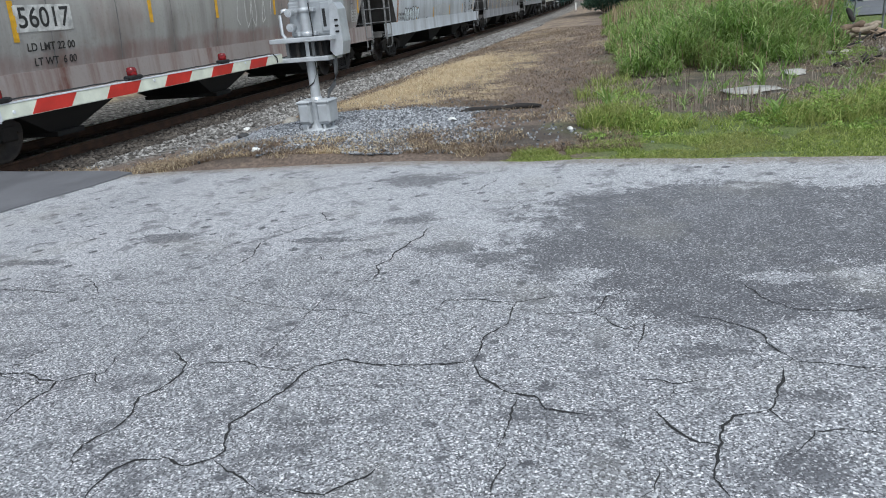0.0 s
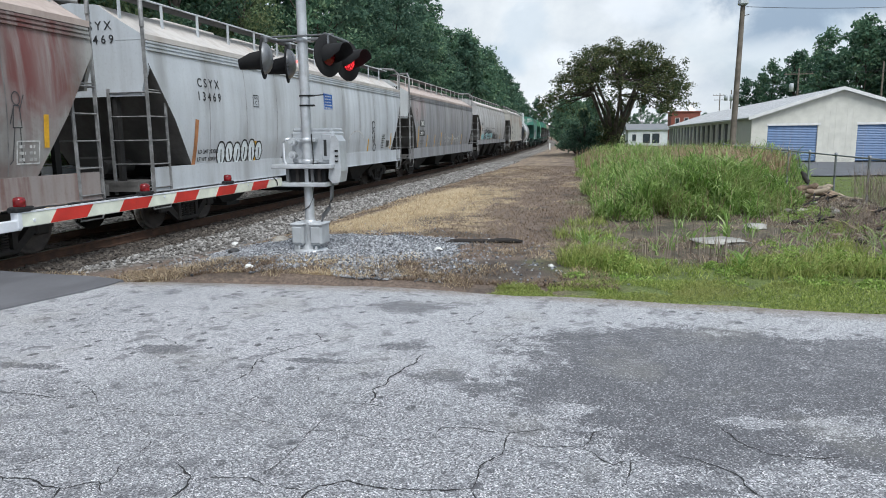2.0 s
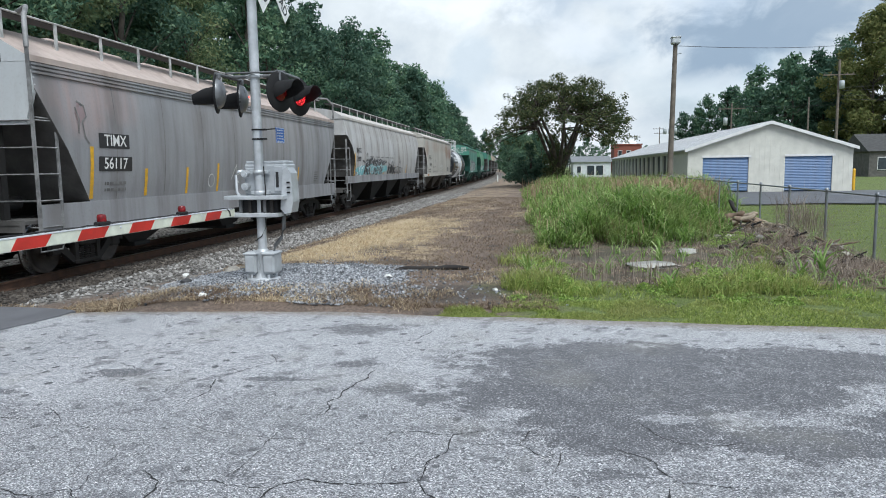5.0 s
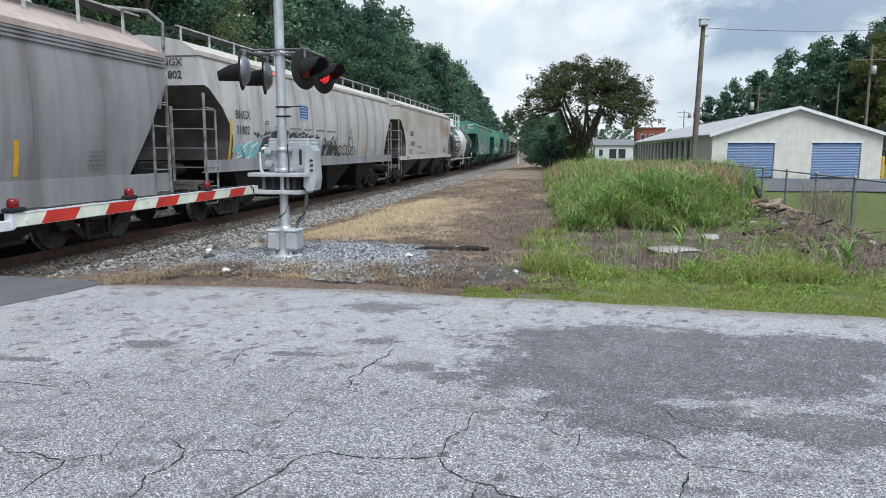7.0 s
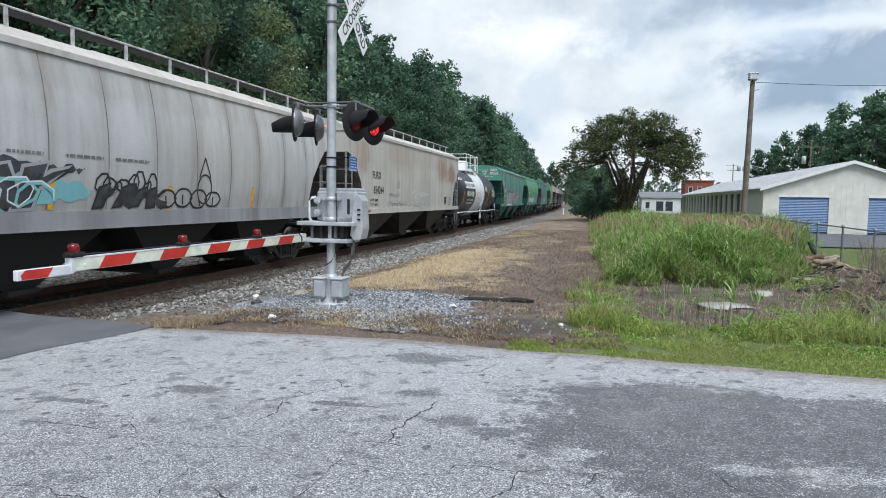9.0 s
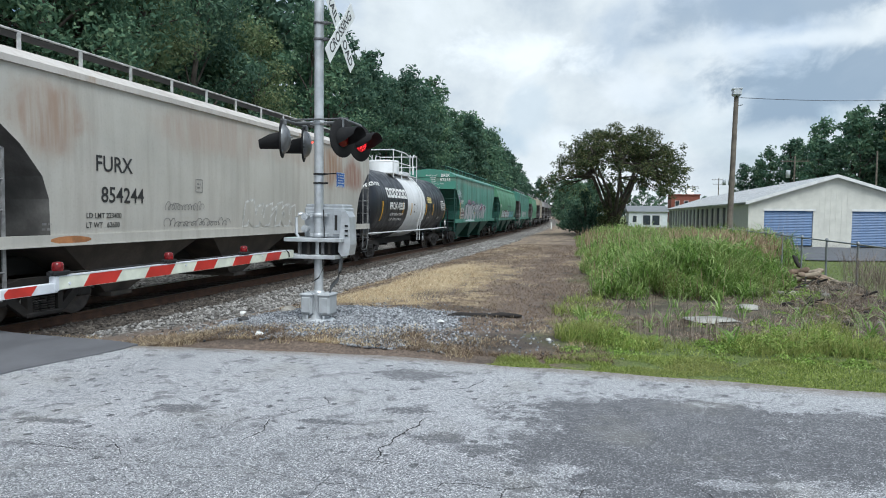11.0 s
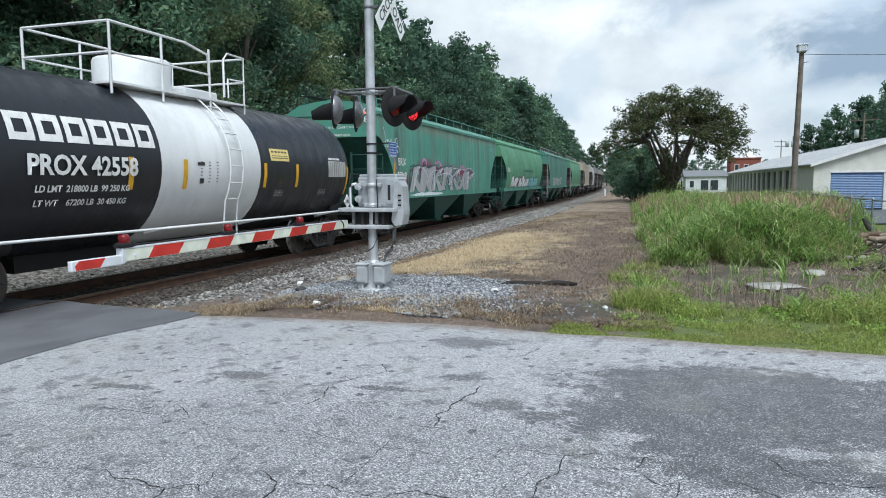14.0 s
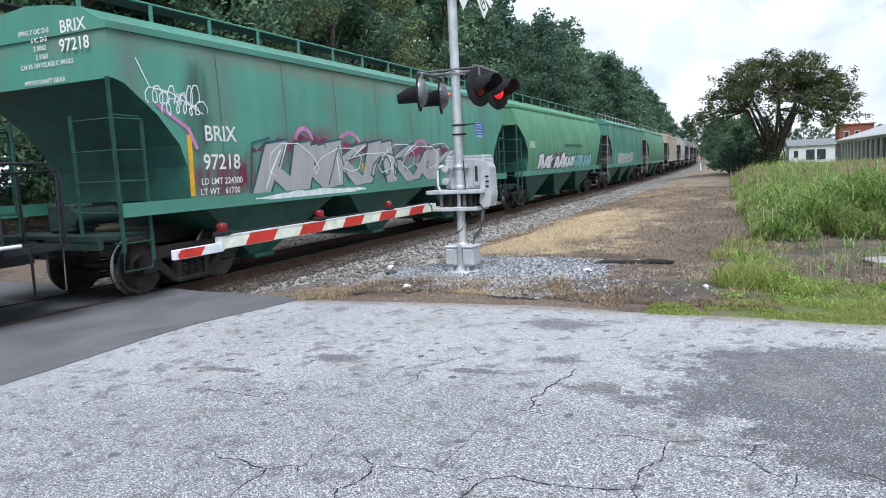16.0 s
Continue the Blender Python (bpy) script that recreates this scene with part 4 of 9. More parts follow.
# ---- grasses ----
def blade_material(name, tones, patch, rough=0.7, through_=0.35):
    """Leaf of one blade: its own tone, shifted towards patch in drifts across the field."""
    m, nt, bs = nodes_of(name)
    gi = nt.nodes.new("ShaderNodeNewGeometry")
    col = ramp(nt, gi.outputs["Random Per Island"], tones)
    col = mixc(nt, step(nt, noise_node(nt, coords(nt), 0.9, 5, 0.65), 0.42, 0.68, 0, 0.65), col, patch)
    nt.links.new(col, bs.inputs["Base Color"])
    bs.inputs["Roughness"].default_value = rough
    bs.inputs["Specular IOR Level"].default_value = 0.3
    tr = nt.nodes.new("ShaderNodeBsdfTranslucent")
    nt.links.new(col, tr.inputs["Color"])
    mx = nt.nodes.new("ShaderNodeMixShader")
    mx.inputs[0].default_value = through_
    nt.links.new(bs.outputs[0], mx.inputs[1])
    nt.links.new(tr.outputs[0], mx.inputs[2])
    nt.links.new(mx.outputs[0], nt.nodes["Material Output"].inputs["Surface"])
    return m


def blades(name, spots, mat, label, segs=3, seed=1, category="grass"):
    """spots: (x, y, height, width, lean)."""
    r = random.Random(seed)
    vs, fs = [], []
    for x, y, h, w, lean, *up in spots:
        z = ground_z(x, y) - 0.01 + (up[0] if up else 0.0)
        a, b = r.uniform(0, 6.283), r.uniform(0, 6.283)
        cx, cy, dx, dy = math.cos(a) * w / 2, math.sin(a) * w / 2, math.cos(b), math.sin(b)
        o = len(vs)
        for i in range(segs):
            t = i / segs
            s = lean * h * t * t
            k = 1 - 0.75 * t * t
            zz = z + h * (t - 0.25 * lean * t * t)
            vs.append((x - cx * k + dx * s, y - cy * k + dy * s, zz))
            vs.append((x + cx * k + dx * s, y + cy * k + dy * s, zz))
        s = lean * h
        vs.append((x + dx * s, y + dy * s, z + h * (1 - 0.42 * lean)))
        for i in range(segs - 1):
            fs.append((o + 2 * i, o + 2 * i + 1, o + 2 * i + 3, o + 2 * i + 2))
        fs.append((o + 2 * segs - 2, o + 2 * segs - 1, o + 2 * segs))
    me = bpy.data.meshes.new(name)
    me.from_pydata(vs, [], fs)
    me.materials.append(mat)
    return tagged(new(name, me), label, category, kind="stuff")


G_TALL = blade_material("tall_grass_blade", [(0.0, (0.05, 0.1, 0.022)), (0.35, (0.14, 0.25, 0.05)), (0.75, (0.28, 0.43, 0.1)), (1.0, (0.58, 0.68, 0.3))], (0.3, 0.34, 0.13), 0.5, 0.45)
G_BROAD = blade_material("broad_grass_blade", [(0.0, (0.12, 0.22, 0.05)), (0.6, (0.24, 0.38, 0.09)), (1.0, (0.52, 0.6, 0.3))], (0.2, 0.3, 0.08), 0.45, 0.4)
G_TURF = blade_material("turf_blade", [(0.0, (0.12, 0.17, 0.035)), (0.5, (0.26, 0.34, 0.07)), (1.0, (0.5, 0.54, 0.19))], (0.32, 0.31, 0.12), 0.6, 0.4)
G_WEED = blade_material("weed_leaf", [(0.0, (0.08, 0.135, 0.03)), (0.45, (0.23, 0.355, 0.07)), (0.85, (0.38, 0.53, 0.125)), (1.0, (0.52, 0.6, 0.24))], (0.2, 0.25, 0.07), 0.6, 0.4)
G_STRAW = blade_material("straw_blade", [(0.0, (0.36, 0.27, 0.16)), (0.5, (0.62, 0.5, 0.33)), (1.0, (0.8, 0.71, 0.52))], (0.58, 0.46, 0.3), 0.9, 0.5)
G_BROWN = blade_material("dead_brown_blade", [(0.0, (0.07, 0.05, 0.036)), (0.5, (0.22, 0.165, 0.115)), (1.0, (0.44, 0.35, 0.25))], (0.2, 0.14, 0.1), 0.9)
G_GREY = blade_material("dead_grey_stalk", [(0.0, (0.08, 0.062, 0.05)), (0.5, (0.25, 0.2, 0.165)), (1.0, (0.52, 0.45, 0.38))], (0.22, 0.17, 0.14), 0.9, 0.2)
G_SEED = blade_material("seed_head", [(0.0, (0.22, 0.15, 0.09)), (1.0, (0.52, 0.42, 0.28))], (0.36, 0.24, 0.16), 0.9)
r_ = random.Random(8)


def tall_edge(y):
    """West and east limits of the tall grass at y."""
    w = -0.7 - 0.045 * (y - 14) + 0.5 * noise.noise((0, y * 0.35, 11))
    e = 3.3 + 0.4 * noise.noise((0, y * 0.5, 13)) if y < 24 else 5.5 + (y - 24) * 0.15
    return w, e


def tall_front(x):
    return 14.9 + 0.7 * noise.noise((x * 0.6, 0, 3)) + 1.9 * ease((x - 1.4) / 2.2)


def tall_height(x, y):
    """Height that the tall grass reaches at a place; 0 outside it."""
    w, e = tall_edge(y)
    front = tall_front(x)
    if y < front - 0.3 or not w < x < e:
        return 0.0
    inner = max(0.2, min(1, (x - w) / 2.0 + 0.15, (y - front + 0.6) / 1.7, (e - x) / 0.8 + 0.45))
    clump = noise.noise((x * 1.9, y * 1.9, 6))
    if inner < 0.75 and clump < -0.12 or clump < -0.42:
        return 0.0
    return max(0.18, (0.95 + 0.5 * noise.noise((x * 0.5, y * 0.5, 5)) + 0.55 * clump) * inner)


spots, heads = [], []
for i in range(92000):
    y = 13.6 + 42 * r_.random() ** 2.3
    w, e = tall_edge(y)
    x = w + (e - w) * r_.random()
    full = tall_height(x, y)
    if not full:
        continue
    up = full * 0.85 * r_.random() ** 0.85
    spots.append((x, y, r_.uniform(0.16, 0.46) * min(1, full + 0.3), r_.uniform(0.009, 0.021) * (1 + y / 45), r_.uniform(0.35, 1.7), up))
    if r_.random() < 0.03:
        heads.append((x, y, full * 1.0 + 0.45 * r_.random(), 0.01 + y * 0.0004, r_.uniform(0.05, 0.4)))
blades("tall_grass", spots, G_TALL, "dense tall green grass growing wild", 3, 2)
spots = []
for i in range(6500):                               # broad arching blades that catch the light
    y = 14.0 + 26 * r_.random() ** 2.2
    w, e = tall_edge(y)
    x = w + 0.2 + (e - w - 0.2) * r_.random()
    full = tall_height(x, y)
    if not full:
        continue
    spots.append((x, y, r_.uniform(0.3, 0.6) * max(0.4, min(1.0, full)), r_.uniform(0.016, 0.03) * (1 + y / 60), r_.uniform(0.8, 1.7), full * r_.uniform(0.2, 0.8)))
blades("broad_grass", spots, G_BROAD, "broad arching light green grass blades", 5, 7)
for i in range(2600):
    y = 27 + 24 * r_.random()
    w, e = tall_edge(y)
    x = w + (e - w) * r_.random() ** 0.7
    heads.append((x, y, r_.uniform(0.9, 1.4), 0.035, r_.uniform(0.05, 0.3)))
for i in range(1500):                                # seeding stand beside the rubble heap
    x, y = r_.uniform(1.4, 3.3), r_.uniform(17.5, 24)
    heads.append((x, y, r_.uniform(0.3, 0.55), 0.026, r_.uniform(0.1, 0.7), r_.uniform(0.65, 0.95)))
blades("seed_grass", heads, G_SEED, "reddish dry seed heads over the tall grass", 3, 3)


def kerb_y(x):
    """The pavement's far edge at x."""
    return EDGE - 0.85 * ease((x + 4.5) / 8)


spots = []
for i in range(64000):                              # mown strip along the pavement
    x = -2.3 + 9.3 * r_.random() ** 1.15
    deep = 0.75 + 0.4 * max(0, x + 1.2) ** 0.7
    q = r_.random() ** 1.25
    y = kerb_y(x) - 0.04 + deep * q
    bald = noise.noise((x * 1.7, y * 2.6, 9)) + 0.4 * noise.noise((x * 6, y * 6, 4))
    if bald < -0.25 - 0.25 * (1 - q) + 0.75 * max(0, -0.9 - x):
        continue
    spots.append((x, y, r_.uniform(0.02, 0.055) * (1 + 0.5 * q + 0.6 * max(0, bald)), r_.uniform(0.005, 0.01), r_.uniform(0.3, 1.3)))
for cx, cy, rad, hh, n in ((-0.75, 10.2, 0.45, 0.36, 900), (-0.3, 9.9, 0.45, 0.2, 700), (2.2, 10.2, 0.6, 0.34, 900), (1.4, 10.0, 0.6, 0.3, 900), (0.4, 9.8, 0.6, 0.1, 500), (2.9, 9.9, 0.5, 0.12, 400), (2.5, 11.5, 0.3, 0.3, 200), (-0.9, 12.6, 0.5, 0.3, 350), (4.4, 11.2, 0.25, 0.4, 120), (3.0, 13.4, 0.4, 0.3, 160), (-0.9, 14.2, 0.4, 0.25, 250)):
    for i in range(n):
        a, q = r_.uniform(0, 6.283), r_.random() ** 0.6
        spots.append((cx + rad * q * math.cos(a), cy + rad * q * math.sin(a), hh * r_.uniform(0.4, 1.2), r_.uniform(0.007, 0.015), r_.uniform(0.3, 1.3)))
for i in range(24000):                              # lawn beyond the fence
    x, y = 4.9 + 16 * r_.random(), 10.5 + 21 * r_.random()
    spots.append((x, y, r_.uniform(0.03, 0.07), r_.uniform(0.008, 0.018), r_.uniform(0.2, 1.0)))
blades("turf", spots, G_TURF, "short green grass along the pavement edge", 2, 4)

spots = []
for i in range(70):                                # scattered arching weeds with long blades
    x, y = r_.uniform(-1.0, 4.4), 9.7 + 5.2 * r_.random()
    hh = r_.uniform(0.15, 0.45)
    for j in range(9):
        spots.append((x + r_.gauss(0, 0.04), y + r_.gauss(0, 0.04), hh * r_.uniform(0.5, 1.1), r_.uniform(0.01, 0.02), r_.uniform(0.3, 1.6)))
for cx, cy, hh in ((3.1, 10.9, 0.5), (2.85, 10.95, 0.3), (-0.85, 10.6, 0.4), (1.25, 12.6, 0.45), (0.95, 9.9, 0.3)):
    for j in range(14):
        spots.append((cx + r_.gauss(0, 0.03), cy + r_.gauss(0, 0.03), hh * r_.uniform(0.6, 1.1), 0.03, r_.uniform(0.2, 1.5), hh * 0.5 * r_.random()))
blades("weed_grass", spots, G_BROAD, "arching light green weed grass in the litter", 4, 9)


def weeds(name, rows, mat, label):
    """Low leafy weeds: small leaves crowded in ragged domes (x, y, radius, height, leaves)."""
    r = random.Random(17)
    vs, fs = [], []
    for cx, cy, rad, hh, n in rows:
        for i in range(n):
            a, q = r.uniform(0, 6.283), math.sqrt(r.random())
            x, y = cx + rad * q * math.cos(a), cy + rad * 0.8 * q * math.sin(a)
            lump_ = 0.6 + 0.7 * noise.noise((x * 5, y * 5, 2))
            z = ground_z(x, y) + max(0.01, hh * lump_ * (1 - 0.6 * q * q)) * r.random() ** 0.5
            n_ = Vector((r.gauss(0, 1), r.gauss(0, 1) - 0.3, r.gauss(0, 1) + 1.0)).normalized()
            u = n_.cross(Vector((r.gauss(0, 1), r.gauss(0, 1), r.gauss(0, 1)))).normalized()
            w = n_.cross(u)
            sz, o = r.uniform(0.01, 0.026), len(vs)
            for p, k in ((-1, 0), (-0.1, -0.42), (1, 0), (0.1, 0.42)):
                t = u * p * sz + w * k * sz
                vs.append((x + t.x, y + t.y, z + t.z))
            fs.append((o, o + 1, o + 2, o + 3))
    me = bpy.data.meshes.new(name)
    me.from_pydata(vs, [], fs)
    me.materials.append(mat)
    return tagged(new(name, me), label, "weeds", kind="stuff")


rows = [(2.1, 10.15, 0.5, 0.3, 1900), (1.5, 10.0, 0.4, 0.36, 1800), (1.0, 9.8, 0.35, 0.16, 800), (2.5, 9.9, 0.25, 0.16, 500), (-0.6, 10.1, 0.4, 0.3, 1300), (-0.2, 9.9, 0.3, 0.12, 400), (2.9, 15.0, 0.5, 0.35, 1500), (-0.6, 12.0, 0.35, 0.2, 700), (1.9, 11.6, 0.3, 0.14, 400)]
for i in range(50):
    rows.append((r_.uniform(-1.2, 4.3), 9.2 + 4.5 * r_.random() ** 2, r_.uniform(0.05, 0.2), r_.uniform(0.05, 0.2), r_.randint(40, 200)))
weeds("weeds", rows, G_WEED, "low leafy green weeds behind the mown strip")

straw, brown, grey = [], [], []
for i in range(60000):                              # burnt-off verge between gravel and tall grass
    y = 8.75 + 34 * r_.random() ** 1.9
    x = -6.4 - 0.012 * (y - 10) + (5.8 + 0.5 * noise.noise((0, y * 0.4, 31))) * r_.random()
    if math.hypot((x + 4.6) / 1.8, (y - 10.95) / 1.25) < 1 + 0.15 * noise.noise((x * 2, y * 2, 1)):
        continue
    bare = noise.noise((x * 0.9, y * 0.9, 5)) + 0.5 * noise.noise((x * 3, y * 3, 15))
    if math.hypot((x + 1.75) / 0.75, (y - 9.7) / 0.75) < 1 and bare > -0.35 or bare > 0.5:
        continue
    field = ease((x + 6.1 - 0.02 * y) / 0.5) * (1 - ease((x + 4.1 + 0.4 * noise.noise((y * 0.6, 0, 1)) - 0.1 * (y - 13)) / 0.9)) * ease((y - 12.2) / 0.6) * (1 - ease((y - 21) / 4))
    q = 0.55 * noise.noise((x * 0.45, y * 0.3, 33)) + 0.5 * noise.noise((x * 1.5, y * 1.5, 34)) + (0.75 * field - 0.2) + (0.2 if y < 10.6 and x < -2 else 0)
    big = 1 + y / 40
    (straw if q > r_.uniform(-0.1, 0.15) else brown).append((x, y, r_.uniform(0.02, 0.12) * (1.4 if q > 0.3 else 1), r_.uniform(0.005, 0.01) * big, r_.uniform(0.6, 1.8)))
for i in range(8000):                               # tufts along the pavement and beside the gravel
    x, y = r_.uniform(-7.4, -2.0), EDGE - 0.02 + 1.15 * r_.random() ** 1.2
    if noise.noise((x * 1.1, y * 1.6, 36)) > 0.12 + 0.3 * math.exp(-((x + 3.4) / 0.6) ** 2):
        (straw if r_.random() < 0.5 else brown).append((x, y, r_.uniform(0.03, 0.13), r_.uniform(0.004, 0.009), r_.uniform(0.5, 1.6)))
for i in range(9000):                               # dry grass on the bank between new asphalt and rail
    x = r_.uniform(-9.55, -5.6)
    y = apron_edge(x) + 0.02 + 1.35 * r_.random() ** 1.5
    if noise.noise((x * 1.3, y * 1.6, 46)) > -0.05 + 0.3 * ease((y - 10.2) / 0.6):
        (straw if r_.random() < 0.4 else brown).append((x, y, r_.uniform(0.03, 0.15), r_.uniform(0.005, 0.01), r_.uniform(0.5, 1.7)))
for i in range(90):                                # upright dead stems in a row behind the weeds
    x, y = r_.uniform(-0.1, 1.2), r_.uniform(10.4, 11.3)
    grey.append((x, y, r_.uniform(0.2, 0.42), 0.012, r_.uniform(0.02, 0.25)))
for i in range(260):
    x, y = r_.uniform(-1.2, 4.6), 10.0 + 6.0 * r_.random()
    grey.append((x, y, r_.uniform(0.2, 0.55), 0.009, r_.uniform(0.05, 0.5)))
for i in range(24000):                              # flattened litter of dead weeds
    x, y = r_.uniform(-1.2, 4.7), 10.2 + 7 * r_.random()
    q = noise.noise((x * 0.8, y * 0.8, 37)) + 0.35 * ease((x - 1.8) / 2)
    if q < -0.12:
        continue
    (grey if r_.random() < 0.6 else brown if r_.random() < 0.7 else straw).append((x, y, r_.uniform(0.04, 0.17) * (1 + 0.5 * max(0, q)), r_.uniform(0.005, 0.01), r_.uniform(0.9, 1.9)))
for i in range(2600):                               # thicket of dead canes before the fence
    x, y = r_.gauss(3.55, 0.5), r_.uniform(10.7, 15.4)
    if x < 4.6:
        grey.append((x, y, r_.uniform(0.12, 0.45) * (1 + 0.5 * noise.noise((x * 2, y * 2, 3))), r_.uniform(0.004, 0.008), r_.uniform(0.5, 1.9)))
for i in range(420):                                # dead shrub against the fence
    a, q = r_.uniform(0, 6.283), r_.random() ** 0.7
    grey.append((4.45 + 0.45 * q * math.cos(a), 15.7 + 0.9 * q * math.sin(a), r_.uniform(0.35, 0.95), 0.006, r_.uniform(0.1, 1.0), 0.35 * r_.random()))
blades("dry_grass", straw, G_STRAW, "bleached straw-coloured dry grass", 2, 5)
blades("dead_grass", brown, G_BROWN, "dead brown burnt-off grass", 2, 6)
blades("dead_stalks", grey, G_GREY, "dead grey-brown weed stalks and canes", 2, 8, "dead weeds")

# ---- the train ----
def travel(t):
    """Metres that the train has run by t."""
    ts = (0, 1, 2, 4.5, 8, 11, 14.5, 16)
    vs = (6.5, 6.55, 6.63, 6.73, 6.6, 6.5, 6.42, 6.4)
    d = 0.0
    for a, b, u, w in zip(ts, ts[1:], vs, vs[1:]):
        if t <= a:
            break
        e = min(t, b)
        we = u + (w - u) * (e - a) / (b - a)
        d += (u + we) / 2 * (e - a)
    return d


def on_track(y):
    return pose(TRACK - bend(y), y, RAIL, 0, 0, math.degrees(math.atan(max(0.0, y - 25.0) / 1400.0)))


def hopper_width(z, k):
    """Half width of a hopper's side at height z over the rail."""
    t = (z - 1.2) / 2.7
    return k["half"] - k["bulge"] * (2 * t - 1) ** 2 if k["bulge"] else k["half"] - 0.05 * max(0, t - 0.85)


def side_strip(g, pts, width, k, mi=0, lift=0.008):
    """A painted line on the car's east side through (y, z) points."""
    for (y0, z0), (y1, z1) in zip(pts, pts[1:]):
        n = max(1, int(abs(z1 - z0) / 0.25))
        l = math.hypot(y1 - y0, z1 - z0) or 1
        ny, nz = -(z1 - z0) / l * width / 2, (y1 - y0) / l * width / 2
        ey, ez = (y1 - y0) / l * width * 0.3, (z1 - z0) / l * width * 0.3
        for i in range(n):
            a, b = i / n, (i + 1) / n
            q = []
            for f, s in ((a, -1), (b, -1), (b, 1), (a, 1)):
                ex = -1 if f == 0 else (1 if f == 1 else 0)
                y, z = y0 + (y1 - y0) * f + ny * s + ey * ex, z0 + (z1 - z0) * f + nz * s + ez * ex
                q.append((hopper_width(z, k) + lift, y, z))
            g.add(q, [(0, 1, 2, 3)], mi)


def side_patch(g, poly_lo, poly_hi, k, mi=0, lift=0.006, n=8):
    """A painted area between two (y, z) lines with equally many points."""
    m = len(poly_lo)
    vs = []
    for j in range(n + 1):
        for a, b in zip(poly_lo, poly_hi):
            y, z = a[0] + (b[0] - a[0]) * j / n, a[1] + (b[1] - a[1]) * j / n
            vs.append((hopper_width(z, k) + lift, y, z))
    g.add(vs, [(j * m + i, j * m + i + 1, (j + 1) * m + i + 1, (j + 1) * m + i) for j in range(n) for i in range(m - 1)], mi)


def side_text(body, size, y, z, k, mat, parent, name="lettering", lift=0.008, squeeze=1.0):
    me = lettering(body, size)
    for v in me.vertices:
        a, b = v.co.x * squeeze, v.co.y
        zz = z + b
        v.co = (hopper_width(zz, k) + lift + v.co.z * 0.2, y + a, zz)
    me.materials.clear()
    me.materials.append(mat)
    return part(name, me, mat, parent)


M_TRUCK = plain("truck_iron", (0.032, 0.028, 0.026), 0.75, 0.3, 0.25, 5, 0.2)
M_WHEEL = plain("wheel_steel", (0.07, 0.058, 0.05), 0.55, 0.6, 0.25, 6, 0.1)
M_TREAD = plain("wheel_tread", (0.4, 0.39, 0.38), 0.3, 0.95, 0.1, 8)
# near black, so that the shade below the cars lies in the colour
M_UNDER = plain("shaded_car_underside", (0.018, 0.017, 0.0165), 0.85, 0, 0.2, 3, 0.2)
M_YELLOW = plain("reflective_yellow", (0.72, 0.4, 0.02), 0.5, 0, 0.1, 10, 0.02)
M_BLACK = plain("black_paint", (0.025, 0.025, 0.027), 0.5, 0, 0.1, 6, 0.03)
M_WHITE = plain("white_paint", (0.75, 0.75, 0.73), 0.5, 0, 0.08, 6, 0.03)

WHEEL_R = 0.457


def wheelset_mesh():
    g = Geo()
    for s in (-1, 1):
        M = Matrix.Translation((s * 0.69, 0, 0)) @ Matrix.Rotation(radians(90 * s), 4, "Y")
        g.lathe([(0.49, -0.01), (0.49, 0.02)], M, 32, 0)
        g.lathe([(0.49, 0.02), (0.465, 0.03), (WHEEL_R, 0.035), (WHEEL_R - 0.004, 0.13)], M, 32, 1)
        g.lathe([(WHEEL_R - 0.004, 0.13), (0.40, 0.135), (0.38, 0.11), (0.2, 0.06), (0.13, 0.1), (0.12, 0.16), (0.0, 0.16)], M, 32, 0)
        g.lathe([(0.49, -0.01), (0.38, 0.0), (0.0, 0.01)], M, 32, 0)
        g.lathe([(0.1, 0.16), (0.1, 0.32), (0.0, 0.33)], M, 14, 0)
        for a in range(3):
            c, d = math.cos(a * 2.094) * 0.06, math.sin(a * 2.094) * 0.06
            g.tube([(s * 1.015, c, d), (s * 1.035, c, d)], 0.014, 6)
    g.tube([(-0.7, 0, 0), (0.7, 0, 0)], 0.085, 10)
    return g.mesh("wheelset", [M_WHEEL, M_TREAD])


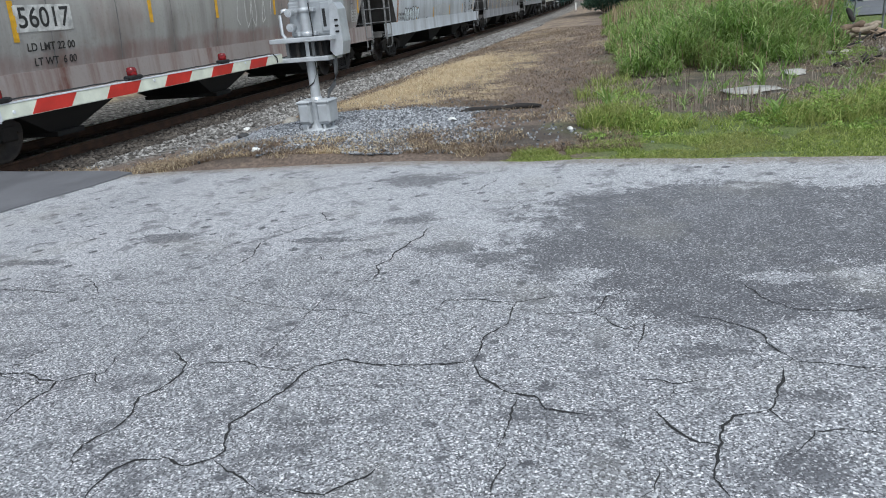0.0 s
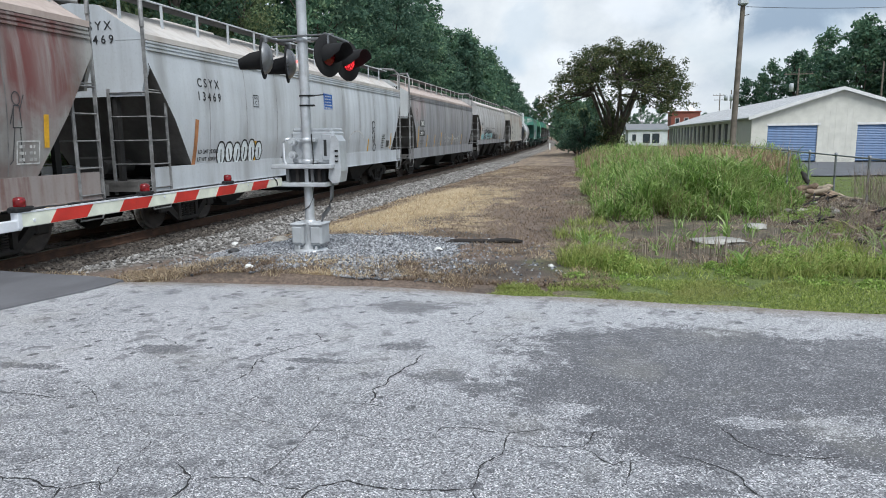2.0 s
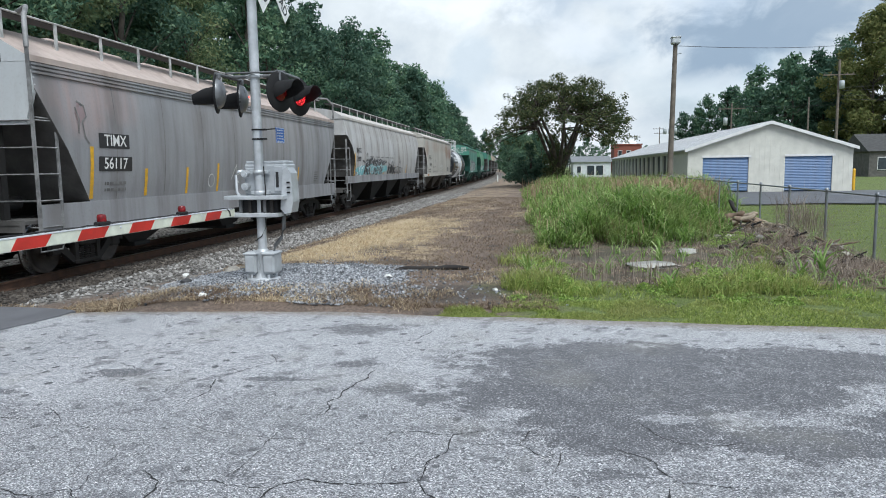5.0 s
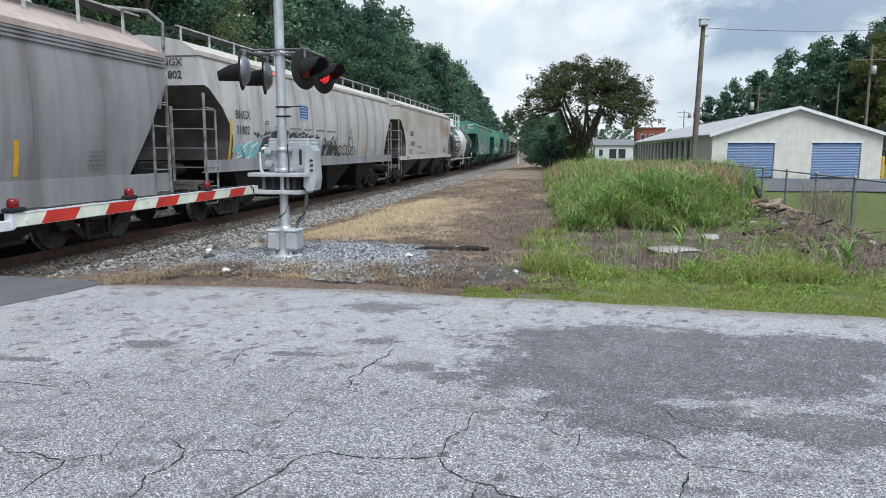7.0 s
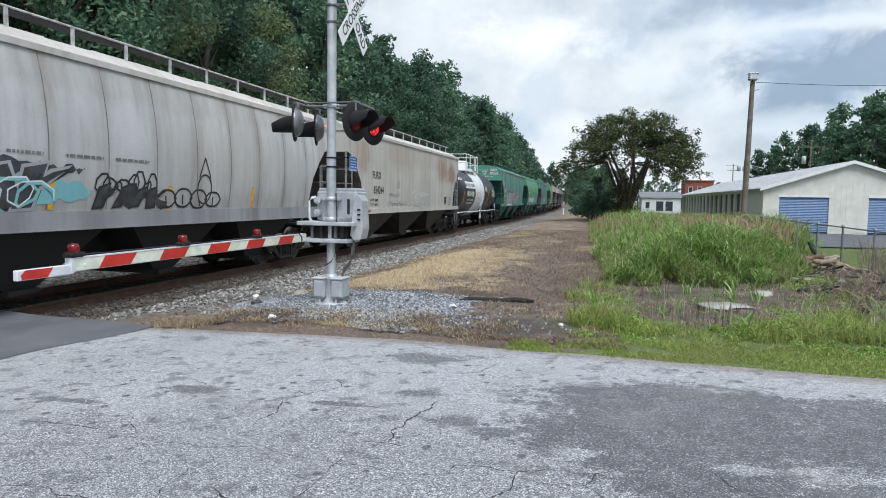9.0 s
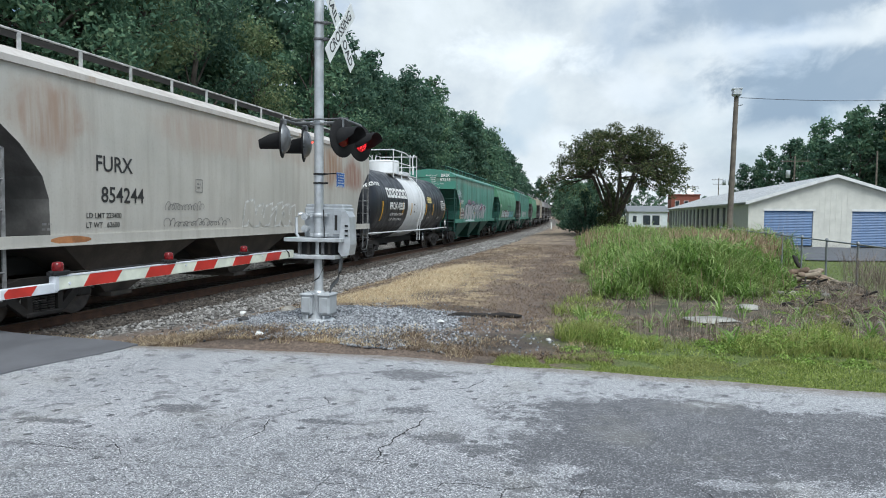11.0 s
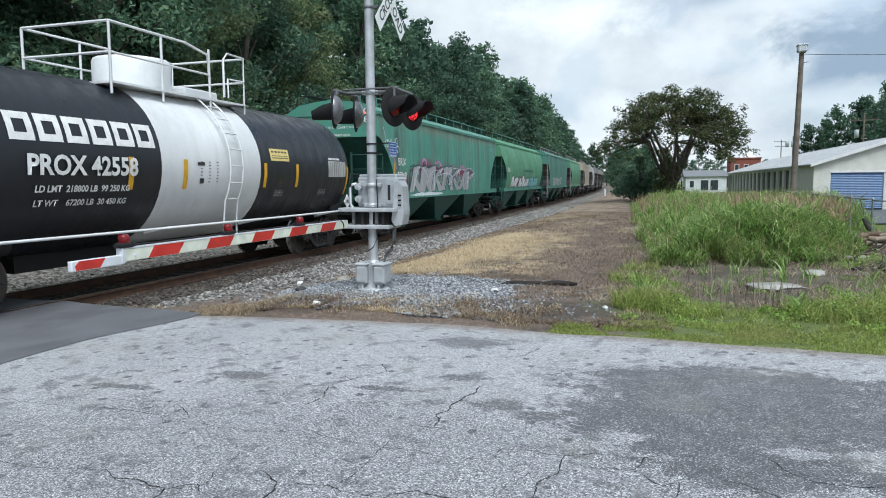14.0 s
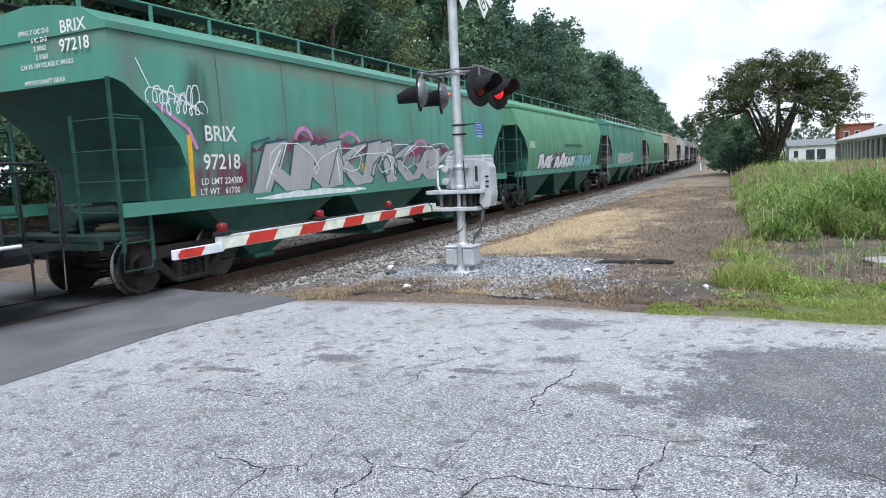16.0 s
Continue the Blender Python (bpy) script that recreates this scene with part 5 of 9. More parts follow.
def truck_mesh():
    """Two cast side frames with spring groups, and the bolster."""
    g = Geo()
    for s in (-1, 1):
        x0, x1 = (0.93, 1.06) if s > 0 else (-1.06, -0.93)
        top = [(-1.12, 0.55), (-0.95, 0.66), (-0.45, 0.74), (0.45, 0.74), (0.95, 0.66), (1.12, 0.55), (1.12, 0.43), (0.92, 0.5), (0.5, 0.58), (-0.5, 0.58), (-0.92, 0.5), (-1.12, 0.43)]
        g.prism(top, x0, x1, "x")
        for e in (-1, 1):
            leg = [(e * 0.72, 0.56), (e * 0.9, 0.5), (e * 0.42, 0.14), (e * 0.3, 0.14), (e * 0.34, 0.22)]
            g.prism(leg, x0 + 0.02, x1 - 0.02, "x")
            col = [(e * 0.27, 0.6), (e * 0.37, 0.6), (e * 0.37, 0.18), (e * 0.27, 0.18)]
            g.prism(col, x0, x1, "x")
            g.box(x0 - 0.01, e * 0.889 - 0.14, 0.33, x1 + 0.01, e * 0.889 + 0.14, 0.58, 0, 0.03)
        g.box(x0 - 0.02, -0.38, 0.1, x1 + 0.02, 0.38, 0.18, 0, 0.02)
        for i in range(3):
            y = (i - 1) * 0.165
            xc = (x0 + x1) / 2
            for r in range(6):
                g.tube([(xc, y, 0.185 + r * 0.042), (xc, y, 0.185 + r * 0.042 + 0.024)], 0.072, 10)
        g.box(x0 - 0.03, -0.24, 0.44, x1 + 0.03, 0.24, 0.6, 0, 0.03)
    g.box(-1.0, -0.2, 0.46, 1.0, 0.2, 0.66, 0, 0.03)
    for e in (-1, 1):                              # brake beams and rods
        g.tube([(-0.75, e * 0.36, 0.36), (0.75, e * 0.36, 0.36)], 0.04, 6)
        g.box(-0.12, e * 0.2 - 0.03, 0.3, 0.12, e * 0.5, 0.4)
    return fix_normals(g.mesh("truck", M_TRUCK))


WHEELSET, TRUCK = wheelset_mesh(), truck_mesh()
CARS = []                                          # (thing, place along the train, its wheelsets)


def add_running_gear(car, half):
    sets = []
    for s in (-1, 1):
        tr = part("truck", TRUCK, None, car, m=pose(0, s * half, 0))
        for e in (-1, 1):
            sets.append((part("wheelset", WHEELSET, None, tr, m=pose(0, e * 0.889, WHEEL_R)), e * 0.889))
    return sets


def ladder(g, x, y0, y1, z0, z1, rungs, r=0.022, axis="y", stile=0.03):
    """Stiles and rungs in the plane of y (or of x)."""
    P = (lambda a, z: (x, a, z)) if axis == "y" else (lambda a, z: (a, x, z))
    for a in (y0, y1):
        g.tube([P(a, z0), P(a, z1)], stile, 6)
    for i in range(rungs):
        z = z0 + (z1 - z0) * (i + 0.5) / rungs
        g.tube([P(y0, z), P(y1, z)], r, 6)


def hopper(s_mid, k):
    """A covered hopper car; k holds its measures and paint."""
    L = k["length"] / 2
    car = thing("covered_hopper", on_track(s_mid), k["label"], "rail car", "cars of the freight train")
    zs, zg, zr = k["sill"], k["gutter"], k["ridge"]  # sill, gutter and ridge over the rail
    n = 12
    edge = k["edge"] + [(k["edge"][-1][0] + 0.04, zs)]   # the foot of the side sheet, inset from the end
    zend = edge[0][1]
    stations = [(-L + a, b) for a, b in edge] + [(L - a, b) for a, b in reversed(edge)]
    full = []
    for (y0, b0), (y1, b1) in zip(stations, stations[1:]):
        m = max(1, int((y1 - y0) / 0.6))
        full += [(y0 + (y1 - y0) * i / m, b0 + (b1 - b0) * i / m) for i in range(m)]
    full.append(stations[-1])
    g = Geo()
    ring = []
    for y, zb in full:
        pts = [(hopper_width(zb + (zg - zb) * i / n, k), y, zb + (zg - zb) * i / n) for i in range(n + 1)]
        row = [(-x, yy, z) for x, yy, z in pts] + [(x, yy, z) for x, yy, z in reversed(pts)]
        ring.append(row)
    w = len(ring[0])
    vs = [p for r in ring for p in r]
    fs = [(j * w + i, j * w + i + 1, (j + 1) * w + i + 1, (j + 1) * w + i) for j in range(len(ring) - 1) for i in range(w - 1) if i != n]
    g.add(vs, fs, 0, True)
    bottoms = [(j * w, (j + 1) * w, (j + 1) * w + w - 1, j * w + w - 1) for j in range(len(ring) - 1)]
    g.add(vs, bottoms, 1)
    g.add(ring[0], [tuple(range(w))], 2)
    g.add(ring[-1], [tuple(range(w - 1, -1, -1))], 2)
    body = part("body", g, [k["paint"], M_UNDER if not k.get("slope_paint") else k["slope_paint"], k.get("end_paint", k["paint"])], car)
    # welded side joints
    ns = k.get("joints", 11)
    for i in range(1, ns):
        y = -L + 0.35 + (2 * L - 0.7) * i / ns
        if L - abs(y) < k["slope"]:
            continue
        g = Geo()
        side_strip(g, [(y, zs + 0.05), (y, zg - 0.05)], 0.022, k, 0, 0.004)
        part("side_joint", g, k["paint_dark"], body)
    g = Geo()
    if k.get("ribs"):                              # pressed rails under the gutter
        for i in range(3):
            z = zg - 0.07 - i * 0.07
            for s in (-1, 1):
                a, b = sorted((s * (hopper_width(z, k) - 0.01), s * (hopper_width(z, k) + 0.035)))
                part("side_rib", Geo().box(a, -L, z - 0.02, b, L, z + 0.018), k["paint"], body)
    # roof with gutter
    wg = hopper_width(zg, k)
    prof = [(wg + 0.05, zg - 0.04), (wg + 0.05, zg + 0.06), (wg - 0.05, zg + 0.08), (wg * 0.72, zg + 0.3), (wg * 0.4, zr - 0.06), (0, zr)]
    row = [(-a, b) for a, b in prof[:-1]] + [(0, zr)] + [(a, b) for a, b in reversed(prof[:-1])]
    g = Geo()
    m = len(row)
    vs = [(a, y, b) for y in (-L - 0.03, L + 0.03) for a, b in row]
    g.add(vs, [(i, i + 1, m + i + 1, m + i) for i in range(m - 1)], 0, False)
    g.add(vs, [tuple(range(m - 1, -1, -1)), tuple(range(m, 2 * m))], 1)
    g.add(vs, [(0, m, 2 * m - 1, m - 1)])
    for yy in (-L * 0.6, -L * 0.2, L * 0.2, L * 0.6):   # trough hatch covers
        g.box(-0.3, yy - 1.2, zr - 0.03, 0.3, yy + 1.2, zr + 0.07, 0, 0.03)
    part("roof", g, [k["roof"], k.get("end_paint", k["paint"])], car, turn=True)
    # running boards on posts along both edges of the roof
    for s in (-1, 1):
        g = Geo()
        x = s * 0.78
        zz = zr + 0.14
        g.box(x - 0.17, -L - 0.1, zz, x + 0.17, L + 0.1, zz + 0.02)
        part("running_board", g, k["walk"], car, "open steel grating walkway")
        g = Geo()
        xe = s * 0.96
        g.tube([(xe, -L - 0.1, zz + 0.03), (xe, L + 0.1, zz + 0.03)], 0.02, 5)
        i = -L + 0.1
        while i < L:
            g.box(xe - 0.012, i - 0.035, zg + 0.2, xe + 0.012, i + 0.035, zz + 0.03)
            i += 1.32
        part("walkway_post", g, k["rail_paint"], car)
    # side sill
    for s in (-1, 1):
        g = Geo()
        x = hopper_width(zs, k) * s
        g.box(min(x - 0.05 * s, x + 0.03 * s), -L, zs - k["sill_h"], max(x - 0.05 * s, x + 0.03 * s), L, zs + 0.02)
        g.box(min(x - 0.12 * s, x + 0.05 * s), -L, zs - k["sill_h"] - 0.02, max(x - 0.12 * s, x + 0.05 * s), L, zs - k["sill_h"])
        part("side_sill", g, k.get("sill_paint", k["paint"]), car)
    # hopper bays and centre sill
    zb = 0.3
    nb = k.get("bays", 3)
    span = (2 * L - 2 * k["slope"] - 0.2) / nb
    for i in range(nb):
        g = Geo()
        yc = (i - (nb - 1) / 2) * span
        a, b = span * 0.49, 0.32
        wt, wb = hopper_width(zs, k) - 0.12, 0.85
        t = [(-wt, yc - a, zs - 0.02), (wt, yc - a, zs - 0.02), (wt, yc + a, zs - 0.02), (-wt, yc + a, zs - 0.02)]
        u = [(-wb, yc - b, zb), (wb, yc - b, zb), (wb, yc + b, zb), (-wb, yc + b, zb)]
        g.add(t + u, [(0, 1, 5, 4), (1, 2, 6, 5), (2, 3, 7, 6), (3, 0, 4, 7), (4, 5, 6, 7)])
        g.box(-0.95, yc - 0.3, zb - 0.08, 0.95, yc + 0.3, zb)
        # bay colours include the shade under the side sill
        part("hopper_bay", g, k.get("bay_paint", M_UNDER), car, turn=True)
    g = Geo()
    g.box(-0.28, -L - 0.35, 0.72, 0.28, L + 0.35, 1.02)
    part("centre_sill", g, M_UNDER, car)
    for s in (-1, 1):
        g = Geo()
        g.box(-1.38, s * L - 0.45 - 0.1 * s, 0.98, 1.38, s * L + 0.45 - 0.1 * s - 0.2 * (s > 0) * 0, 1.04)
        g.box(-1.4, s * (L + 0.3) - 0.04, 0.86, 1.4, s * (L + 0.3) + 0.04, 1.06)
        # platform colour carries the shade below the overhanging end
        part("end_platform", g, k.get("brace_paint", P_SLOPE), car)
        g = Geo()
        g.box(-0.13, s * (L + 0.35) - 0.12, 0.78, 0.13, s * (L + 0.35) + 0.12, 1.0)
        g.box(-0.09, s * (L + 0.62) - 0.3, 0.76, 0.09, s * (L + 0.62) + 0.22, 0.98, 0, 0.04)
        part("coupler", g, M_TRUCK, car)
        if k.get("end_sheet"):
            zz = [k["end_sheet"] + (zg - 0.04 - k["end_sheet"]) * i / 8 for i in range(9)]
            half = [hopper_width(z, k) - 0.2 * ease((3.3 - z) / 0.65) for z in zz]
            ya, yb = sorted((s * (L + 0.026), s * (L - 0.05)))
            part("end_sheet", Geo().prism([(-w, z) for w, z in zip(half, zz)] + [(w, z) for w, z in reversed(list(zip(half, zz)))], ya, yb, "y"), k.get("end_paint", k["paint"]), car, turn=True)
        # slope braces under the end
        g = Geo()
        for x in (-0.75, 0.75) if k.get("end_sheet") else ():
            g.prism([(s * (L - 0.15), 1.04), (s * (L - 0.02), 1.04), (s * (L - 0.02), zend), (s * (L - 0.15), zend)], x - 0.04, x + 0.04, "x")
        g.tube([(0.3, s * (L - 0.1), 1.3), (0.3, s * (L - 0.9), 1.3)], 0.14, 8)
        g.box(-0.5, s * (L - 0.5) - 0.2, 1.05, 0.1, s * (L - 0.5) + 0.2, 1.5, 0, 0.03)
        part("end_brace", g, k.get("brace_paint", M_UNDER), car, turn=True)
        # ladders: one across the end, one on the side by the corner, sharing the corner stile
        for sx in (-1, 1):
            g = Geo()
            xa, xb = 1.52 * sx, 0.68 * sx
            top = k.get("ladder_top", 4.42)
            yl = s * (L + (0.045 if k.get("end_sheet") else 0.02))
            rungs = [0.92 + i * 0.45 for i in range(5)]
            for xx, zt in ((xa, top), (xb, 2.8)):
                g.box(xx - 0.03, yl - 0.014, 0.78, xx + 0.03, yl + 0.014, zt)
            for z in rungs:
                g.tube([(xa, yl, z), (xb, yl, z)], 0.014, 5)
            if top > 4.3:
                g.tube([(xa, yl, 3.9), (xa, yl, 4.4), (xa * 0.9, yl - 0.25 * s, 4.6), (xb * 0.8, yl - 0.9 * s, 4.62)], 0.042, 8)
            part("end_ladder", g, k.get("ladder_paint", k["rail_paint"]), car)
            g = Geo()
            ys = s * (L - 0.5)
            g.box(xa - 0.014, ys - 0.028, 0.62, xa + 0.014, ys + 0.028, 2.72)
            for z in rungs:
                g.tube([(xa + 0.01 * sx, yl, z), (xa + 0.01 * sx, ys, z)], 0.014, 5)
            g.tube([(xa, ys, 2.7), (xa, ys + 0.05 * s, 2.76), (xa, yl, 2.77)], 0.014, 5)
            g.tube([(xa, ys, 0.64), (xa - 0.05 * sx, ys, 0.5), (xa - 0.05 * sx, yl, 0.5), (xa, yl, 0.78)], 0.016, 5)
            part("side_ladder", g, k.get("ladder_paint", k["rail_paint"]), car)
    # paint marks on the seen side
    if k.get("stripes"):
        for f in k["stripes"]:
            g = Geo()
            side_strip(g, [(f[0], f[1]), (f[0], f[2])], f[3] if len(f) > 3 else 0.1, k)
            part("reflective_strip", g, M_YELLOW, car)
    for words, size, y, z, mat in k.get("words", ()):
        side_text(words, size, y, z, k, mat, car)
    for fn in k.get("art", ()):
        fn(car, k)
    for x0, x1, z0, z1 in k.get("end_plates", ()):
        part("number_plate", Geo().box(x0, -L - 0.0335, z0, x1, -L - 0.02, z1), M_BLACK, car)
    for words, size, x, z, mat in k.get("end_words", ()):
        me = lettering(words, size)
        for v in me.vertices:
            v.co = (x + v.co.x, -L - (0.036 if z > zg - 0.25 or k.get("end_sheet") else 0.014) - v.co.z * 0.2, z + v.co.y)
        me.materials.clear()
        part("lettering", me, mat, car).data.materials.append(mat)
    CARS.append((car, s_mid, add_running_gear(car, L - 1.75)))
    return car

# paints
P_RUSTSILL = painted_steel("rusty_sill_paint", (0.3, 0.265, 0.25), (0.16, 0.085, 0.07), 0.85, 0.75, 0.7, (0.14, 0.06, 0.045))
P_OLD = painted_steel("old_grey_paint", (0.33, 0.325, 0.31), (0.12, 0.1, 0.09), 0.5, 0.5, 0.6, blotch=(0.25, 0.18, 0.16), marks=((7.4, 1.0, 3.1, 1.1, (0.15, 0.05, 0.045), 1.0), (4.5, 1.2, 3.3, 0.6, (0.19, 0.09, 0.075), 0.85), (5.6, 0.8, 1.6, 0.4, (0.2, 0.1, 0.09), 0.7), (0, 9, 1.4, 0.2, (0.2, 0.1, 0.09), 0.6), (-3.4, 2.2, 2.6, 0.6, (0.48, 0.47, 0.45), 0.7), (1.5, 1.6, 2.9, 0.5, (0.46, 0.45, 0.43), 0.6), (3.0, 1.5, 1.8, 0.4, (0.24, 0.22, 0.21), 0.6), (-0.8, 1.3, 3.3, 0.5, (0.2, 0.11, 0.112), 0.6)), seams=(-8.350, 1.518))
P_PALE = painted_steel("pale_grey_paint", (0.5, 0.53, 0.56), (0.26, 0.26, 0.26), 0.4, 0.02, marks=((0, 9, 1.5, 0.35, (0.36, 0.36, 0.37), 0.4),), seams=(-8.100, 1.620))
P_DULL = painted_steel("dull_grey_paint", (0.268, 0.27, 0.282), (0.14, 0.126, 0.123), 0.55, 0.14, marks=((-7.2, 0.8, 3.1, 0.6, (0.42, 0.3, 0.28), 0.6), (-5.9, 0.7, 3.2, 0.5, (0.42, 0.3, 0.28), 0.4), (2, 5, 3.0, 0.6, (0.28, 0.26, 0.25), 0.4)), seams=(-7.850, 1.744))
P_BEIGE = painted_steel("light_grey_paint", (0.465, 0.462, 0.46), (0.25, 0.22, 0.2), 0.6, 0.12, marks=((0, 9, 3.75, 0.35, (0.3, 0.28, 0.26), 0.6), (0, 9, 1.6, 0.3, (0.3, 0.28, 0.26), 0.5), (3.5, 2.5, 2.8, 0.9, (0.38, 0.36, 0.33), 0.6)), seams=(-8.350, 1.285))
P_RUSTY = painted_steel("stained_beige_paint", (0.46, 0.445, 0.405), (0.26, 0.22, 0.19), 0.4, 0.15, marks=((-6.9, 0.8, 3.3, 0.55, (0.3, 0.19, 0.13), 0.8), (4.6, 1.2, 3.25, 0.65, (0.28, 0.17, 0.11), 1.0), (6.5, 1.0, 3.1, 0.6, (0.27, 0.15, 0.112), 1.0), (-2.0, 2.6, 3.5, 0.45, (0.36, 0.27, 0.22), 0.6), (2.2, 1.5, 3.5, 0.4, (0.36, 0.28, 0.23), 0.5)))
P_GREEN = painted_steel("green_paint", (0.065, 0.22, 0.168), (0.11, 0.16, 0.13), 0.45, 0.12, 0.42)
P_GREENG = painted_steel("green_paint_with_overspray", (0.078, 0.262, 0.198), (0.12, 0.165, 0.14), 0.5, 0.14, 0.42, marks=((-6.1, 1.1, 1.8, 0.42, (0.13, 0.02, 0.05), 1.0), (-3.4, 1.6, 2.25, 0.42, (0.16, 0.035, 0.085), 1.0), (-0.6, 1.6, 2.2, 0.4, (0.2, 0.05, 0.11), 0.95), (1.9, 1.6, 2.15, 0.35, (0.3, 0.14, 0.26), 0.7), (-6.75, 0.3, 2.9, 0.8, (0.035, 0.06, 0.05), 0.95), (0, 9, 3.85, 0.2, (0.2, 0.17, 0.12), 0.6)), seams=(-8.000, 1.778))
# beige-brown bay colour darkened to hold the shade below the sill
P_BAYBROWN = plain("shaded_brown_bay", (0.075, 0.062, 0.052), 0.85, 0, 0.25, 2)
# lighter, bluer grey: sky light on the car's end painted as colour
P_ENDG = painted_steel("lit_end_sheet", (0.5, 0.52, 0.53), (0.3, 0.28, 0.27), 0.4, 0.05)
P_LIME = painted_steel("light_green_paint", (0.09, 0.255, 0.145), (0.1, 0.165, 0.11), 0.45, 0.12)
# green darkened for shaded slopes and bays; stencil bars use it too
P_DEEP = plain("deep_green_shade_and_print", (0.03, 0.115, 0.09), 0.6, 0, 0.2, 2)
# car green taken nearly to black, painting in the shade beneath the end
P_DEEPER = plain("shaded_green_platform", (0.012, 0.034, 0.029), 0.75, 0, 0.25, 3)
P_TAN = painted_steel("tan_paint", (0.42, 0.37, 0.29), (0.18, 0.14, 0.11), 0.5, 0.3)
P_DARKJ = plain("joint_grime", (0.2, 0.195, 0.19), 0.8, 0, 0.2, 4)
P_PALEJ = plain("pale_joint_grime", (0.34, 0.345, 0.355), 0.8, 0, 0.2, 4)
P_GREENJ = plain("green_grime", (0.03, 0.18, 0.12), 0.8, 0, 0.2, 4)
P_ROOFP = painted_steel("pinkish_dusty_roof", (0.46, 0.38, 0.34), (0.24, 0.18, 0.16), 0.45, 0.15)
P_ROOFW = painted_steel("dusty_white_roof", (0.53, 0.5, 0.47), (0.3, 0.24, 0.2), 0.5, 0.55, rust_c=(0.34, 0.2, 0.1))
P_GRATE = plain("walkway_grating", (0.06, 0.06, 0.062), 0.7, 0.4, 0.2, 8)
P_RAILW = plain("dusty_handrail", (0.5, 0.5, 0.49), 0.6, 0.1, 0.2, 6)
P_LADD = plain("grimy_ladder_steel", (0.26, 0.26, 0.26), 0.6, 0.2, 0.25, 6)
# car grey darkened: shade under the end slopes is put into the colour
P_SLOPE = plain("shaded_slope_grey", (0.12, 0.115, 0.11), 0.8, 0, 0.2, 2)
M_SILVER = painted_steel("silver_spray", (0.36, 0.36, 0.375), (0.2, 0.2, 0.2), 0.3, 0.0, 0.4)
M_TEAL = painted_steel("teal_spray", (0.22, 0.5, 0.53), (0.15, 0.3, 0.33), 0.35, 0.0)
M_CHAR = plain("charcoal_spray", (0.06, 0.062, 0.068), 0.6, 0, 0.3, 4)
M_PLUM = plain("plum_spray", (0.2, 0.035, 0.08), 0.6, 0, 0.25, 3)
M_DKTEAL = plain("dark_teal_spray", (0.03, 0.1, 0.13), 0.6, 0, 0.2, 4)
M_PINK = plain("pink_spray", (0.5, 0.22, 0.42), 0.6, 0, 0.15, 4)
M_ICE = plain("pale_spray", (0.72, 0.78, 0.8), 0.55, 0, 0.1, 5)
M_CHALK = plain("chalk_mark", (0.62, 0.62, 0.6), 0.8, 0, 0.2, 8)
P_SCUFF = painted_steel("scuffed_paint", (0.29, 0.22, 0.225), (0.16, 0.12, 0.12), 0.6, 0.2)
M_ORANGE = plain("orange_primer", (0.45, 0.2, 0.08), 0.7, 0, 0.2, 4)


# ---- marks on the car sides; y along the car, z over the rail ----
def strokes(name, mat, lines, width=0.035, lift=0.01):
    def make(car, k):
        for l in lines:
            g = Geo()
            side_strip(g, l, width, k, 0, lift)
            ob = part(name, g, mat, car)
            if len(l) > 12:
                tagged(ob, kind="stuff")
    return make


def ring(cy, cz, ry, rz, a0=0, a1=360, n=20):
    return [(cy + ry * math.cos(radians(a0 + (a1 - a0) * i / n)), cz + rz * math.sin(radians(a0 + (a1 - a0) * i / n))) for i in range(n + 1)]


def scribble(seed, y0, y1, z0, z1, n=26):
    """A looping tag, drawn in one hand."""
    r = random.Random(seed)
    pts = []
    loops = max(3, n // 3)
    h, w = z1 - z0, (y1 - y0) / loops
    for i in range(loops):
        tall, lean, back = r.uniform(0.45, 1.0), r.uniform(-0.2, 0.5) * w, r.uniform(0.2, 0.75) * w
        for j in range(7):
            a = j / 7 * 6.283
            pts.append((y0 + w * (i + j / 7) - back * math.sin(a) + lean * (1 - math.cos(a)) / 2, z0 + h * (tall * (1 - math.cos(a)) / 2 + 0.1 * r.random())))
    return pts


def blot(seed, y0, y1, z0, z1, mat, name="stain", lift=0.004, n=14, rough=0.3, drip=0.0):
    """An uneven painted or rusted area."""
    def make(car, k):
        r = random.Random(seed)
        lo, hi = [], []
        for i in range(n + 1):
            f = i / n
            env = math.sin(math.pi * min(1, max(0, f * 0.96 + 0.02))) ** 0.45
            lo.append((y0 + (y1 - y0) * f, z0 + (z1 - z0) * (0.5 - 0.5 * env + rough * 0.4 * r.random()) - drip * r.random() ** 3))
            hi.append((y0 + (y1 - y0) * f, z1 - (z1 - z0) * (0.5 - 0.5 * env + rough * 0.4 * r.random())))
        g = Geo()
        side_patch(g, lo, hi, k, 0, lift)
        part(name, g, mat, car)
    return make


